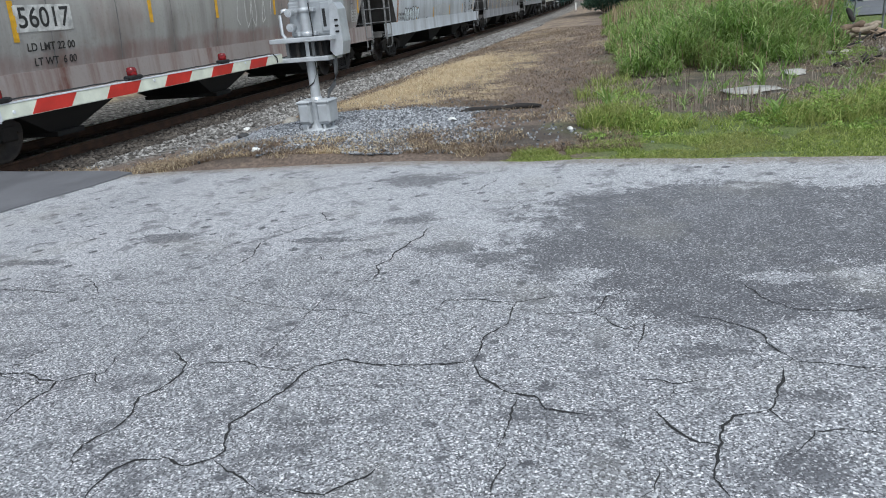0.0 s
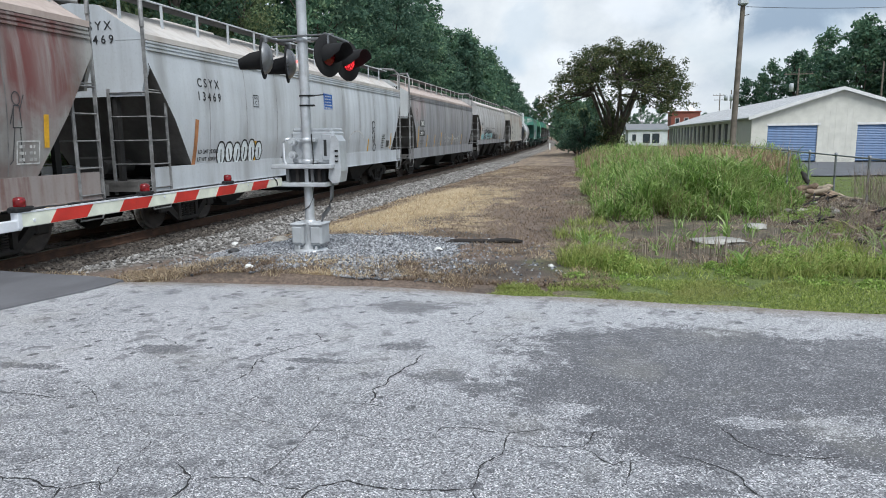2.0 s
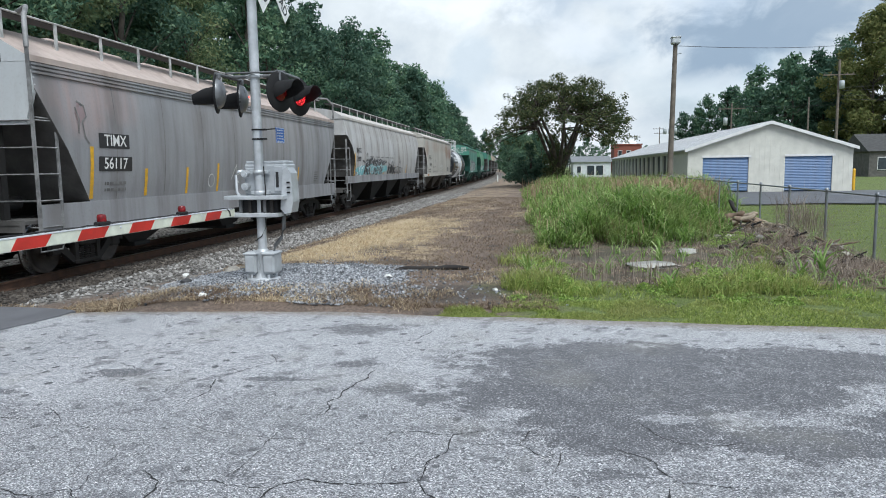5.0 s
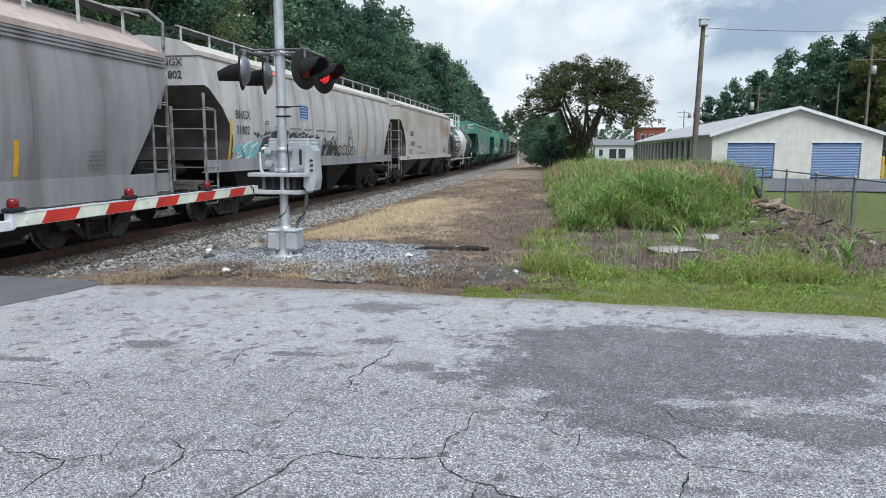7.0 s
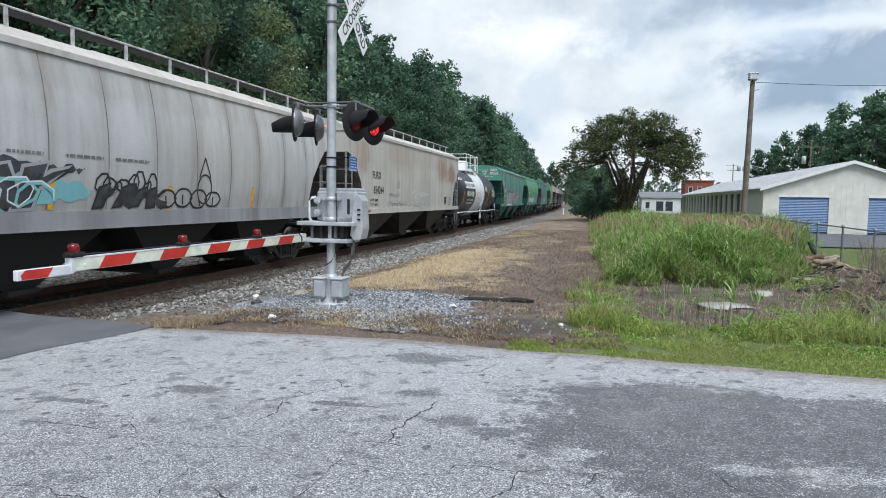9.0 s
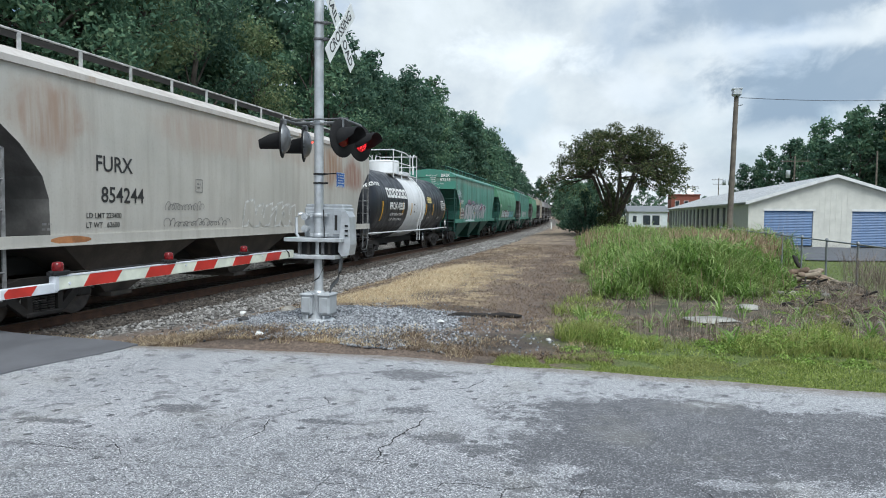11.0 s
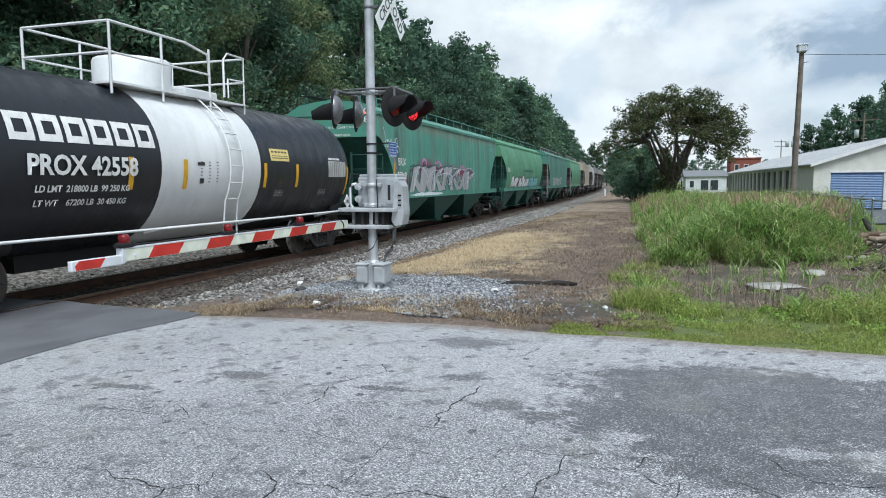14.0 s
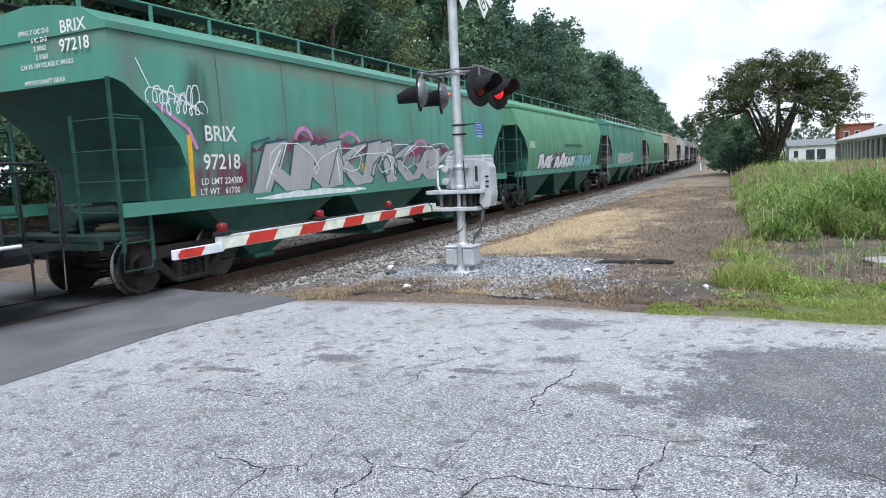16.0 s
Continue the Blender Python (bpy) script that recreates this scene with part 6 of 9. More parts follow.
def bubble_letters(seed, y0, y1, z0, z1, count, fill, line, width=0.04):
    def make(car, k):
        r = random.Random(seed)
        g, o = Geo(), Geo()
        w = (y1 - y0) / count
        for i in range(count):
            cy, cz = y0 + w * (i + 0.5), (z0 + z1) / 2 + r.uniform(-0.03, 0.03)
            ry, rz = w * 0.56, (z1 - z0) / 2 * r.uniform(0.8, 1.05)
            top = [(cy - ry + 2 * ry * j / 10, cz + rz * (1 - abs(j / 5 - 1) ** 3)) for j in range(11)]
            bot = [(cy - ry + 2 * ry * j / 10, cz - rz * (1 - abs(j / 5 - 1) ** 3)) for j in range(11)]
            side_patch(g, bot, top, k, 0, 0.006 + 0.0006 * (i % 3), 4)
            side_strip(o, bot + list(reversed(top)) + [bot[0]], width, k, 0, 0.011)
            side_strip(o, [(cy + r.uniform(-0.2, 0.2) * ry, cz + rz * 0.3), (cy + r.uniform(-0.2, 0.3) * ry, cz - rz * 0.7)], width, k, 0, 0.0115)
        part("bubble_graffiti", g, fill, car)
        part("graffiti_outline", o, line, car)
    return make


def wild_letters(seed, y0, y1, z0, z1, count, fill, edge, dark, haze=None):
    """Spiky interlocked letters: slabs with one shared outline over a dark shadow."""
    def make(car, k):
        r = random.Random(seed)
        if haze:
            for h, m in enumerate(haze):
                blot(seed + 5 + h, y0 - 0.2 + 1.1 * h, y1 - 1.5 * (1 - h), z0 + 0.1, z1 + 0.12 + 0.1 * h, m, "graffiti_haze", 0.004 + 0.001 * h, 24, 0.8)(car, k)
        f, e, d = Geo(), Geo(), Geo()
        w = (y1 - y0) / count
        for i in range(count):
            ya = y0 + w * i
            z_hi, z_lo = z1 - r.uniform(0, 0.25) * (z1 - z0), z0 + r.uniform(0, 0.06)
            lean = r.uniform(-0.3, 0.45) * w
            bars = []
            kind = r.randrange(4)
            if kind != 1:
                bars.append(((ya + 0.08 * w, z_lo), (ya + 0.08 * w + lean, z_hi), 0.4 * w))
            if kind in (0, 2):
                bars.append(((ya + 0.15 * w + lean * 0.5, (z_lo + z_hi) / 2), (ya + 0.9 * w, z_hi - 0.05), 0.34 * w))
            if kind in (0, 1, 3):
                bars.append(((ya + 0.25 * w, z_lo + 0.55 * (z_hi - z_lo)), (ya + 0.92 * w, z_lo), 0.36 * w))
            if kind in (1, 3):
                bars.append(((ya + 0.9 * w, z_lo + 0.05), (ya + 0.75 * w + lean, z_hi), 0.36 * w))
            if kind == 1:
                bars.append(((ya + 0.1 * w, z_lo), (ya + 0.55 * w + lean, z_hi), 0.36 * w))
            for a, b, wd in bars:
                l = math.hypot(b[0] - a[0], b[1] - a[1])
                ny = wd / 2
                lo = [(a[0] - ny, a[1]), (a[0] + ny, a[1] + 0.02)]
                hi = [(b[0] - ny * 1.2, b[1] - 0.03), (b[0] + ny * 1.25, b[1] + 0.05)]
                side_patch(d, [(y + 0.06, z - 0.03) for y, z in lo], [(y + 0.06, z - 0.03) for y, z in hi], k, 0, 0.008, 4)
                b_ = min(0.05, 0.09 * w)
                side_patch(e, [(lo[0][0] - b_, lo[0][1] - b_), (lo[1][0] + b_, lo[1][1] - b_)], [(hi[0][0] - b_, hi[0][1] + b_), (hi[1][0] + b_, hi[1][1] + b_)], k, 0, 0.0108 + 0.0002 * (len(e.v) % 5), 5)
                side_patch(f, lo, hi, k, 0, 0.013 + 0.0003 * (len(f.v) % 5), 5)
            if i % 2 == 0 and bars:                  # an inner shade line on every second letter
                (a, b, wd) = bars[0]
                side_strip(d, [(a[0] + 0.25 * wd, a[1] + 0.1), ((a[0] + b[0]) / 2 + 0.2 * wd, (a[1] + b[1]) / 2), (b[0] + 0.25 * wd, b[1] - 0.12)], 0.035, k, 0, 0.0165)
        tagged(part("graffiti_shadow", d, dark, car), kind="stuff")
        tagged(part("graffiti_letters", f, fill, car), kind="stuff")
        tagged(part("graffiti_outline", e, edge, car), kind="stuff")
    return make


def panel(y0, y1, z0, z1, back, ink=None, rows=0, cols=1, name="data_panel"):
    """A stencilled panel; writing too small to read becomes bars."""
    def make(car, k):
        g = Geo()
        if back is not None:
            side_patch(g, [(y0, z0), (y1, z0)], [(y0, z1), (y1, z1)], k, 0, 0.007, 4)
            part(name, g, back, car)
        if ink is not None:
            r = random.Random(int(abs(y0) * 100) + rows)
            g = Geo()
            for i in range(rows):
                z = z1 - (z1 - z0) * (i + 0.6) / rows
                for c in range(cols):
                    a = y0 + (y1 - y0) * (c + 0.1) / cols
                    b = y0 + (y1 - y0) * (c + r.uniform(0.55, 0.92)) / cols
                    h = (z1 - z0) / rows * 0.45
                    while a < b:
                        e = min(b, a + r.uniform(0.04, 0.14))
                        side_patch(g, [(a, z - h / 2), (e, z - h / 2)], [(a, z + h / 2), (e, z + h / 2)], k, 0, 0.01, 1)
                        a = e + 0.025
            tagged(part("stencil_bars", g, ink, car), kind="stuff")
    return make


def plate(y0, y1, z0, z1):
    """A dark consolidated stencil plate in a pale frame, cut in two."""
    ym, b = y0 + (y1 - y0) * 0.42, 0.025
    def make(car, k):
        panel(y0, y1, z0, z1, M_CHALK)(car, k)
        for a, e in ((y0 + b, ym - 0.008), (ym + 0.008, y1 - b)):
            g = Geo()
            side_patch(g, [(a, z0 + b), (e, z0 + b)], [(a, z1 - b), (e, z1 - b)], k, 0, 0.01, 2)
            part("stencil_plate", g, M_BLACK, car)
    return make


def frame_mark(y0, y1, z0, z1, mat, width=0.02):
    return strokes("stencil_frame", mat, [[(y0, z0), (y1, z0), (y1, z1), (y0, z1), (y0, z0)]], width)


def face(cy, cz, r):
    """A chalked round head over crossed bones."""
    return [ring(cy, cz, r, r * 1.05), ring(cy + r * 0.25, cz, r * 0.35, r * 0.38), [(cy + r * 0.15, cz - r * 0.2), (cy + r * 0.15, cz + r * 0.15)], [(cy + r * 0.33, cz - r * 0.2), (cy + r * 0.33, cz + r * 0.15)],
            [(cy - r * 0.2, cz - r * 0.85), (cy + r * 0.05, cz - r * 1.1)], [(cy + r * 0.05, cz - r * 0.85), (cy - r * 0.2, cz - r * 1.1)],
            ring(cy - r * 0.55, cz - r * 1.5, r * 0.32, r * 0.55, 60, 300), ring(cy + r * 0.6, cz - r * 1.45, r * 0.32, r * 0.5, -120, 120), [(cy - r * 0.4, cz - r * 1.9), (cy, cz - r * 1.45), (cy + r * 0.4, cz - r * 1.85)]]


def long_figure(cy, z1, z0):
    h = z1 - z0
    return [ring(cy, z1 - h * 0.1, 0.07, h * 0.09), [(cy - 0.05, z1 - h * 0.2), (cy - 0.08, z1 - h * 0.5), (cy + 0.08, z1 - h * 0.5), (cy + 0.05, z1 - h * 0.2), (cy - 0.05, z1 - h * 0.2)],
            [(cy - 0.05, z1 - h * 0.5), (cy - 0.09, z0 + h * 0.05), (cy - 0.14, z0)], [(cy + 0.05, z1 - h * 0.5), (cy + 0.08, z0 + h * 0.05), (cy + 0.13, z0)],
            [(cy - 0.06, z1 - h * 0.24), (cy - 0.13, z1 - h * 0.45)], [(cy + 0.06, z1 - h * 0.24), (cy + 0.14, z1 - h * 0.05)]]


CURVED = dict(half=1.6, bulge=0.13, sill=1.28, sill_h=0.42, gutter=3.72, ridge=4.4, slope=1.45, edge=[(0, 3.25), (0.06, 3.15), (1.3, 1.32)], ribs=True, end_sheet=2.65)
FLAT = dict(half=1.6, bulge=0.04, sill=1.48, sill_h=0.16, gutter=4.0, ridge=4.45, slope=1.4, ladder_top=3.3, edge=[(0, 3.28), (0.2, 3.22), (0.75, 2.8), (1.15, 2.35), (1.28, 2.0)], bays=3)


def base_kind(style, **kw):
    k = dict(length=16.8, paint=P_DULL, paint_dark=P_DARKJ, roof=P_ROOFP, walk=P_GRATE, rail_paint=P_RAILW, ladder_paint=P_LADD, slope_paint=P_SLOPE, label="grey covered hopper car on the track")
    k.update(style)
    k.update(kw)
    return k


def strips(*rows):
    return [(y, lo, hi, 0.1) for y, lo, hi in rows]


hopper(16.1, base_kind(CURVED, length=17.4, paint=P_OLD, sill_paint=P_RUSTSILL, label="old rust-stained grey covered hopper car with drawn faces",
       stripes=strips((-5.98, 1.75, 2.25), (-2.9, 1.9, 2.38), (-0.7, 1.9, 2.38), (1.88, 1.89, 2.36), (4.58, 1.87, 2.33), (7.55, 1.76, 2.2)),
       words=(("56017", 0.4, -5.4, 2.03, M_BLACK), ("LD LMT 22 00", 0.16, -5.35, 1.63, M_BLACK), ("LT WT  6 00", 0.16, -5.3, 1.42, M_BLACK)),
       art=(panel(-5.95, -4.85, 1.85, 2.22, M_CHALK), strokes("drawn_face", M_CHAR, face(3.75, 2.02, 0.3) + face(5.98, 2.12, 0.2), 0.016), strokes("drawn_figure", M_CHAR, long_figure(4.93, 2.5, 1.48) + long_figure(7.0, 2.55, 1.5), 0.015),
            frame_mark(6.98, 7.4, 1.5, 1.83, M_CHALK), panel(7.0, 7.38, 1.52, 1.81, None, M_CHALK, 3, 2),
            strokes("chalk_tag", M_CHALK, [scribble(3, -3.6, -2.2, 2.6, 3.3), scribble(5, 0.2, 1.6, 1.6, 2.6, 12), [(2.6, 2.5), (3.1, 2.35)]], 0.03), strokes("drawn_tag", M_BLACK, [scribble(7, 0.6, 3.4, 0.95, 1.18, 30)], 0.02, 0.04))))
hopper(34.75, base_kind(CURVED, length=16.9, paint=P_PALE, roof=P_ROOFW, end_paint=P_PALE, label="pale grey covered hopper car with black bubble tags", rail_paint=P_PALE, paint_dark=P_PALEJ, joints=10,
       stripes=strips((-4.43, 1.28, 1.74), (-1.72, 1.29, 1.69), (1.35, 1.34, 1.76), (4.2, 1.35, 1.74), (6.98, 1.4, 1.95)),
       words=(("C S Y X", 0.26, -6.47, 3.0, M_BLACK), ("1 3 4 6 9", 0.26, -6.47, 2.72, M_BLACK), ("PLATE", 0.07, -4.38, 2.8, M_BLACK), ("C", 0.13, -4.38, 2.69, M_BLACK), ("LD LMT 223000", 0.12, -6.55, 1.56, M_BLACK), ("LT WT  63000", 0.12, -6.6, 1.4, M_BLACK)),
       end_words=(("C S Y X", 0.22, 0.5, 3.95, M_BLACK), ("1 3 4 6 9", 0.22, 0.5, 3.7, M_BLACK)),
       art=(bubble_letters(3, -6.2, -4.1, 1.24, 1.8, 6, M_ICE, M_BLACK), bubble_letters(9, -6.4, -3.6, 0.8, 1.22, 8, P_PALE, M_BLACK, 0.03), strokes("rust_strip", M_ORANGE, [[(-7.0, 2.2), (-7.1, 1.32)]], 0.13),
            frame_mark(-4.51, -4.25, 2.6, 2.87, M_BLACK), strokes("chalk_tag", M_CHALK, [[(-1.47, 1.35), (-1.4, 1.75), (-1.2, 1.83), (-1.05, 1.4), (-0.95, 1.78), (-0.75, 1.8), (-0.65, 1.4), (-0.5, 1.8), (-0.35, 1.4)], [(-0.2, 1.8), (0.5, 1.82), (0.5, 1.38), (-0.1, 1.38)],
            ring(2.9, 1.65, 0.8, 0.4, 10, 200)], 0.035),
            strokes("drawn_tag", M_BLACK, [ring(4.7, 2.28, 0.16, 0.12, -120, 150), [(4.55, 2.4), (4.6, 1.95)], [(4.6, 1.95), (4.75, 2.12), (4.85, 1.9)], [(4.62, 1.85), (4.75, 1.62), (4.85, 1.9), (4.95, 1.62)], ring(4.95, 1.45, 0.16, 0.13, 30, 400)], 0.04),
            panel(5.7, 6.3, 1.4, 1.95, None, M_BLACK, 8), plate(6.35, 6.78, 1.42, 1.72), panel(-2.2, -1.4, 0.9, 1.1, None, M_BLACK, 3), panel(-3.0, -2.6, 1.3, 1.37, None, M_BLACK, 1))))
hopper(52.9, base_kind(CURVED, length=16.4, paint=P_DULL, label="dull grey covered hopper car with black number plates", joints=9, rail_paint=P_RAILW,
       stripes=strips((-6.88, 1.38, 2.29), (-5.1, 1.37, 1.88), (-3.4, 1.35, 1.9), (-1.85, 1.35, 2.0), (1.2, 1.4, 1.9), (4.0, 1.4, 1.9)),
       words=(("TIMX", 0.3, -6.15, 2.44, M_WHITE), ("56117", 0.3, -6.15, 2.0, M_WHITE)),
       end_words=(("TIMX", 0.17, 0.72, 3.98, M_WHITE), ("56117", 0.17, 0.72, 3.77, M_WHITE)), end_plates=((0.44, 0.98, 3.89, 4.06), (0.42, 1.02, 3.68, 3.85)), end_paint=P_ENDG,
       art=(panel(-6.66, -5.7, 2.3, 2.58, M_BLACK), panel(-6.68, -5.62, 1.86, 2.14, M_BLACK), panel(-6.6, -5.6, 1.45, 1.7, None, P_DARKJ, 2), blot(41, -7.28, -6.98, 2.62, 3.15, P_SCUFF, "scuff", 0.005, 14, 0.8), strokes("scuff_line", P_DARKJ, [[(-7.2, 3.12), (-7.02, 3.05), (-6.98, 2.86), (-7.1, 2.76), (-7.05, 2.5), (-6.95, 2.38)], [(-7.26, 3.0), (-7.18, 2.8), (-7.22, 2.55)]], 0.03, 0.008),
            strokes("chalk_tag", M_CHALK, [scribble(11, -0.6, 3.2, 1.5, 1.95, 24), ring(-2.2, 1.6, 0.16, 0.16), [(-1.1, 1.6), (-0.8, 2.0), (-0.8, 1.4)]], 0.03), panel(5.6, 6.2, 1.4, 1.8, None, P_DARKJ, 5))))
hopper(71.4, base_kind(FLAT, length=17.4, bulge=0.17, paint=P_BEIGE, roof=P_ROOFW, sill=1.52, sill_h=0.26, bays=4, ladder_top=3.1, sill_paint=P_DULL, label="light grey covered hopper car with teal and black graffiti", joints=13, end_paint=P_BEIGE,
       stripes=strips((-7.58, 1.58, 2.52), (-4.72, 1.59, 2.05), (-1.85, 1.6, 1.98), (1.05, 1.56, 1.97), (4.2, 1.6, 2.0)),
       words=(("BNGX", 0.3, -6.9, 2.67, M_BLACK), ("31802", 0.3, -6.9, 2.28, M_BLACK), ("PLATE", 0.07, -5.44, 2.5, M_BLACK), ("C", 0.13, -5.44, 2.38, M_BLACK)),
       end_words=(("BNGX", 0.24, 0.7, 3.8, M_BLACK), ("31802", 0.24, 0.7, 3.52, M_BLACK)),
       art=(blot(21, -7.45, -4.4, 1.54, 2.05, M_TEAL, "graffiti_haze", 0.004, 26, 0.5), blot(22, -4.6, -1.0, 1.54, 2.2, M_TEAL, "graffiti_haze", 0.005, 26, 0.6), blot(24, -6.3, -1.2, 1.95, 2.42, M_CHAR, "graffiti_haze", 0.006, 40, 0.9), wild_letters(23, -5.9, -1.6, 1.56, 2.3, 5, M_CHAR, M_SILVER, M_BLACK), wild_letters(27, -7.2, -6.1, 1.56, 1.95, 2, M_TEAL, M_ICE, M_CHAR),
            strokes("graffiti_line", M_ICE, [scribble(28, -5.6, -2.0, 1.62, 2.2, 24)], 0.025, 0.018), strokes("graffiti_line", M_TEAL, [scribble(29, -5.0, -1.8, 1.6, 2.15, 15)], 0.05, 0.0175),
            wild_letters(33, -0.9, 0.9, 1.56, 2.0, 4, M_CHAR, M_BLACK, M_CHAR), strokes("drawn_tag", M_BLACK, [scribble(35, -0.9, 0.6, 1.85, 2.25, 24), ring(2.2, 1.95, 0.25, 0.3), [(2.0, 2.2), (2.2, 2.6), (2.4, 2.2)]], 0.035),
            strokes("spray_on_sill", M_TEAL, [[(-7.0, 1.42), (-6.2, 1.4)], [(-5.2, 1.42), (-3.0, 1.4)]], 0.06, 0.04), bubble_letters(39, 0.7, 2.8, 1.58, 1.95, 4, P_BEIGE, M_BLACK), frame_mark(-5.56, -5.32, 2.28, 2.57, M_BLACK), panel(-5.0, 0.5, 2.38, 2.48, None, P_DARKJ, 1, 5))))
hopper(89.75, base_kind(FLAT, length=16.4, bay_paint=P_BAYBROWN, paint=P_RUSTY, roof=P_ROOFW, sill=1.42, sill_h=0.14, label="beige covered hopper car with rusty brown stains", joints=1, rail_paint=P_RAILW,
       words=(("FURX", 0.38, -5.45, 2.62, M_BLACK), ("854244", 0.38, -5.22, 2.09, M_BLACK), ("LD LMT 223400", 0.13, -5.7, 1.74, M_BLACK), ("LT WT   62600", 0.13, -5.72, 1.58, M_BLACK)),
       art=(frame_mark(-2.97, -2.73, 2.24, 2.5, P_DARKJ), panel(-2.93, -2.78, 2.3, 2.45, None, P_DARKJ, 2),
            blot(49, -6.91, -6.04, 1.29, 1.42, M_ORANGE, "primer_patch", 0.036, 8, 0.1), wild_letters(51, -0.95, 1.9, 1.48, 2.1, 5, P_RUSTY, M_CHALK, P_RUSTY), strokes("drawn_tag", P_DARKJ, [scribble(53, -4.0, -2.7, 1.85, 2.05, 36), scribble(54, -4.0, -1.6, 1.52, 1.7, 48)], 0.014),
            panel(-7.1, -6.75, 1.5, 1.66, None, P_DARKJ, 2), plate(4.9, 5.4, 1.55, 1.95), panel(5.8, 6.6, 1.5, 1.95, None, P_DARKJ, 5))))
# ladder green made darker than the car, with shadow painted in
P_LADG = plain("shaded_green_ladder", (0.02, 0.075, 0.06), 0.6, 0.1, 0.2, 6)
# slopes, bays, platforms and ladders take greens with their shade painted in
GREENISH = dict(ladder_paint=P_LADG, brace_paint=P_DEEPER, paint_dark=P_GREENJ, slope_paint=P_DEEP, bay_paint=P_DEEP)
hopper(121.6, base_kind(FLAT, length=16.7, paint=P_GREENG, roof=P_GREEN, rail_paint=P_GREEN, label="green covered hopper car with silver and plum graffiti", joints=9, sill_paint=P_GREEN, **GREENISH,
       stripes=strips((-7.0, 1.56, 2.48), (-4.35, 1.49, 1.95), (-1.67, 1.5, 1.95)),
       words=(("BRIX", 0.36, -6.28, 2.53, M_WHITE), ("97218", 0.36, -6.28, 2.06, M_WHITE), ("LD LMT 224300", 0.15, -6.3, 1.75, M_WHITE), ("LT WT   61700", 0.15, -6.35, 1.58, M_WHITE)),
       end_words=(("BRIX", 0.25, 0.95, 4.06, M_WHITE), ("97218", 0.25, 0.95, 3.8, M_WHITE), ("SPRG 7 OC D-5", 0.1, 0.12, 4.06, M_WHITE), ("6 IC D-5", 0.1, 0.22, 3.94, M_WHITE), ("2 5062", 0.1, 0.22, 3.82, M_WHITE), ("2 5063", 0.1, 0.22, 3.7, M_WHITE), ("CH 36 1W CLASS C WHLS", 0.1, 0.3, 3.58, M_WHITE), ("M901E DRAFT GEAR", 0.1, 0.22, 3.34, M_WHITE)),
       art=(wild_letters(63, -5.4, 3.4, 1.46, 2.52, 7, M_SILVER, M_DKTEAL, M_ICE), strokes("graffiti_line", M_DKTEAL, [[(-5.6, 1.5), (-5.5, 2.4), (-5.0, 2.5)], [(-3.1, 1.55), (-2.7, 2.35), (-2.3, 1.6)], scribble(68, -1.2, 0.4, 1.6, 2.2, 9)], 0.035, 0.017), strokes("graffiti_line", M_ICE, [scribble(69, -4.9, 3.3, 1.75, 2.5, 18)], 0.018, 0.018), blot(61, -5.5, -1.0, 2.0, 2.62, M_PLUM, "graffiti_haze", 0.004, 30, 1.0), blot(62, 0.2, 3.4, 2.0, 2.5, M_PLUM, "graffiti_haze", 0.004, 24, 1.0), blot(64, -5.5, -1.6, 1.3, 1.5, M_ICE, "spray_on_sill", 0.036, 20, 0.5), strokes("spray_line", M_PINK, [ring(-3.9, 2.4, 0.3, 0.3, 20, 160), ring(-2.2, 2.35, 0.45, 0.3, 10, 170), ring(1.4, 2.3, 0.4, 0.25, 10, 170)], 0.09, 0.006),
            strokes("chalk_tag", M_ICE, [scribble(65, -7.75, -6.75, 2.95, 3.3, 24), scribble(66, -7.5, -6.6, 2.8, 3.15, 18), [(-7.9, 3.6), (-7.7, 3.2), (-7.3, 3.15), (-6.65, 2.85)]], 0.02), strokes("spray_line", M_PINK, [[(-7.6, 2.95), (-7.0, 2.6), (-6.85, 2.3)]], 0.07))))
hopper(139.5, base_kind(FLAT, length=16.2, bulge=0.24, joints=1, paint=P_LIME, roof=P_LIME, rail_paint=P_GREEN, label="light green covered hopper car with pale graffiti", sill_paint=P_GREEN, **GREENISH,
       words=(("BRIX", 0.36, -6.3, 2.53, M_WHITE),), art=(panel(-1.5, 3.5, 2.45, 2.75, None, P_DEEP, 1), blot(72, -5.4, 0.9, 1.5, 2.25, M_PLUM, "graffiti_haze", 0.004, 30, 0.7), wild_letters(71, -5.3, 0.8, 1.5, 2.2, 7, M_ICE, M_CHAR, M_PLUM), wild_letters(73, 1.0, 5.0, 1.5, 2.15, 5, M_TEAL, M_CHAR, M_CHAR))))
for i, (p, lab) in enumerate(((P_GREEN, "green covered hopper car"), (P_LIME, "light green covered hopper car"), (P_TAN, "tan covered hopper car"), (P_BEIGE, "light grey covered hopper car"),
                              (P_DULL, "dull grey covered hopper car"), (P_DULL, "dull grey covered hopper car"), (P_OLD, "dark grey covered hopper car"), (P_OLD, "dark grey covered hopper car"))):
    hopper(157.2 + 17.7 * i, base_kind(FLAT, length=16.2, bulge=0.22 if i % 2 else 0.04, bay_paint=P_DEEP if i < 2 else M_UNDER, paint=p, roof=p, paint_dark=P_GREENJ if i < 2 else P_DARKJ, label=lab + " far down the train",
           art=(wild_letters(81, -4.5, 2.0, 1.55, 2.2, 6, M_SILVER, M_ICE, M_CHAR),) if i == 0 else ()))

# ---- tank car ----
T_BLACK = painted_steel("black_tank_paint", (0.011, 0.013, 0.018), (0.026, 0.028, 0.032), 0.3, 0.02, 0.36)
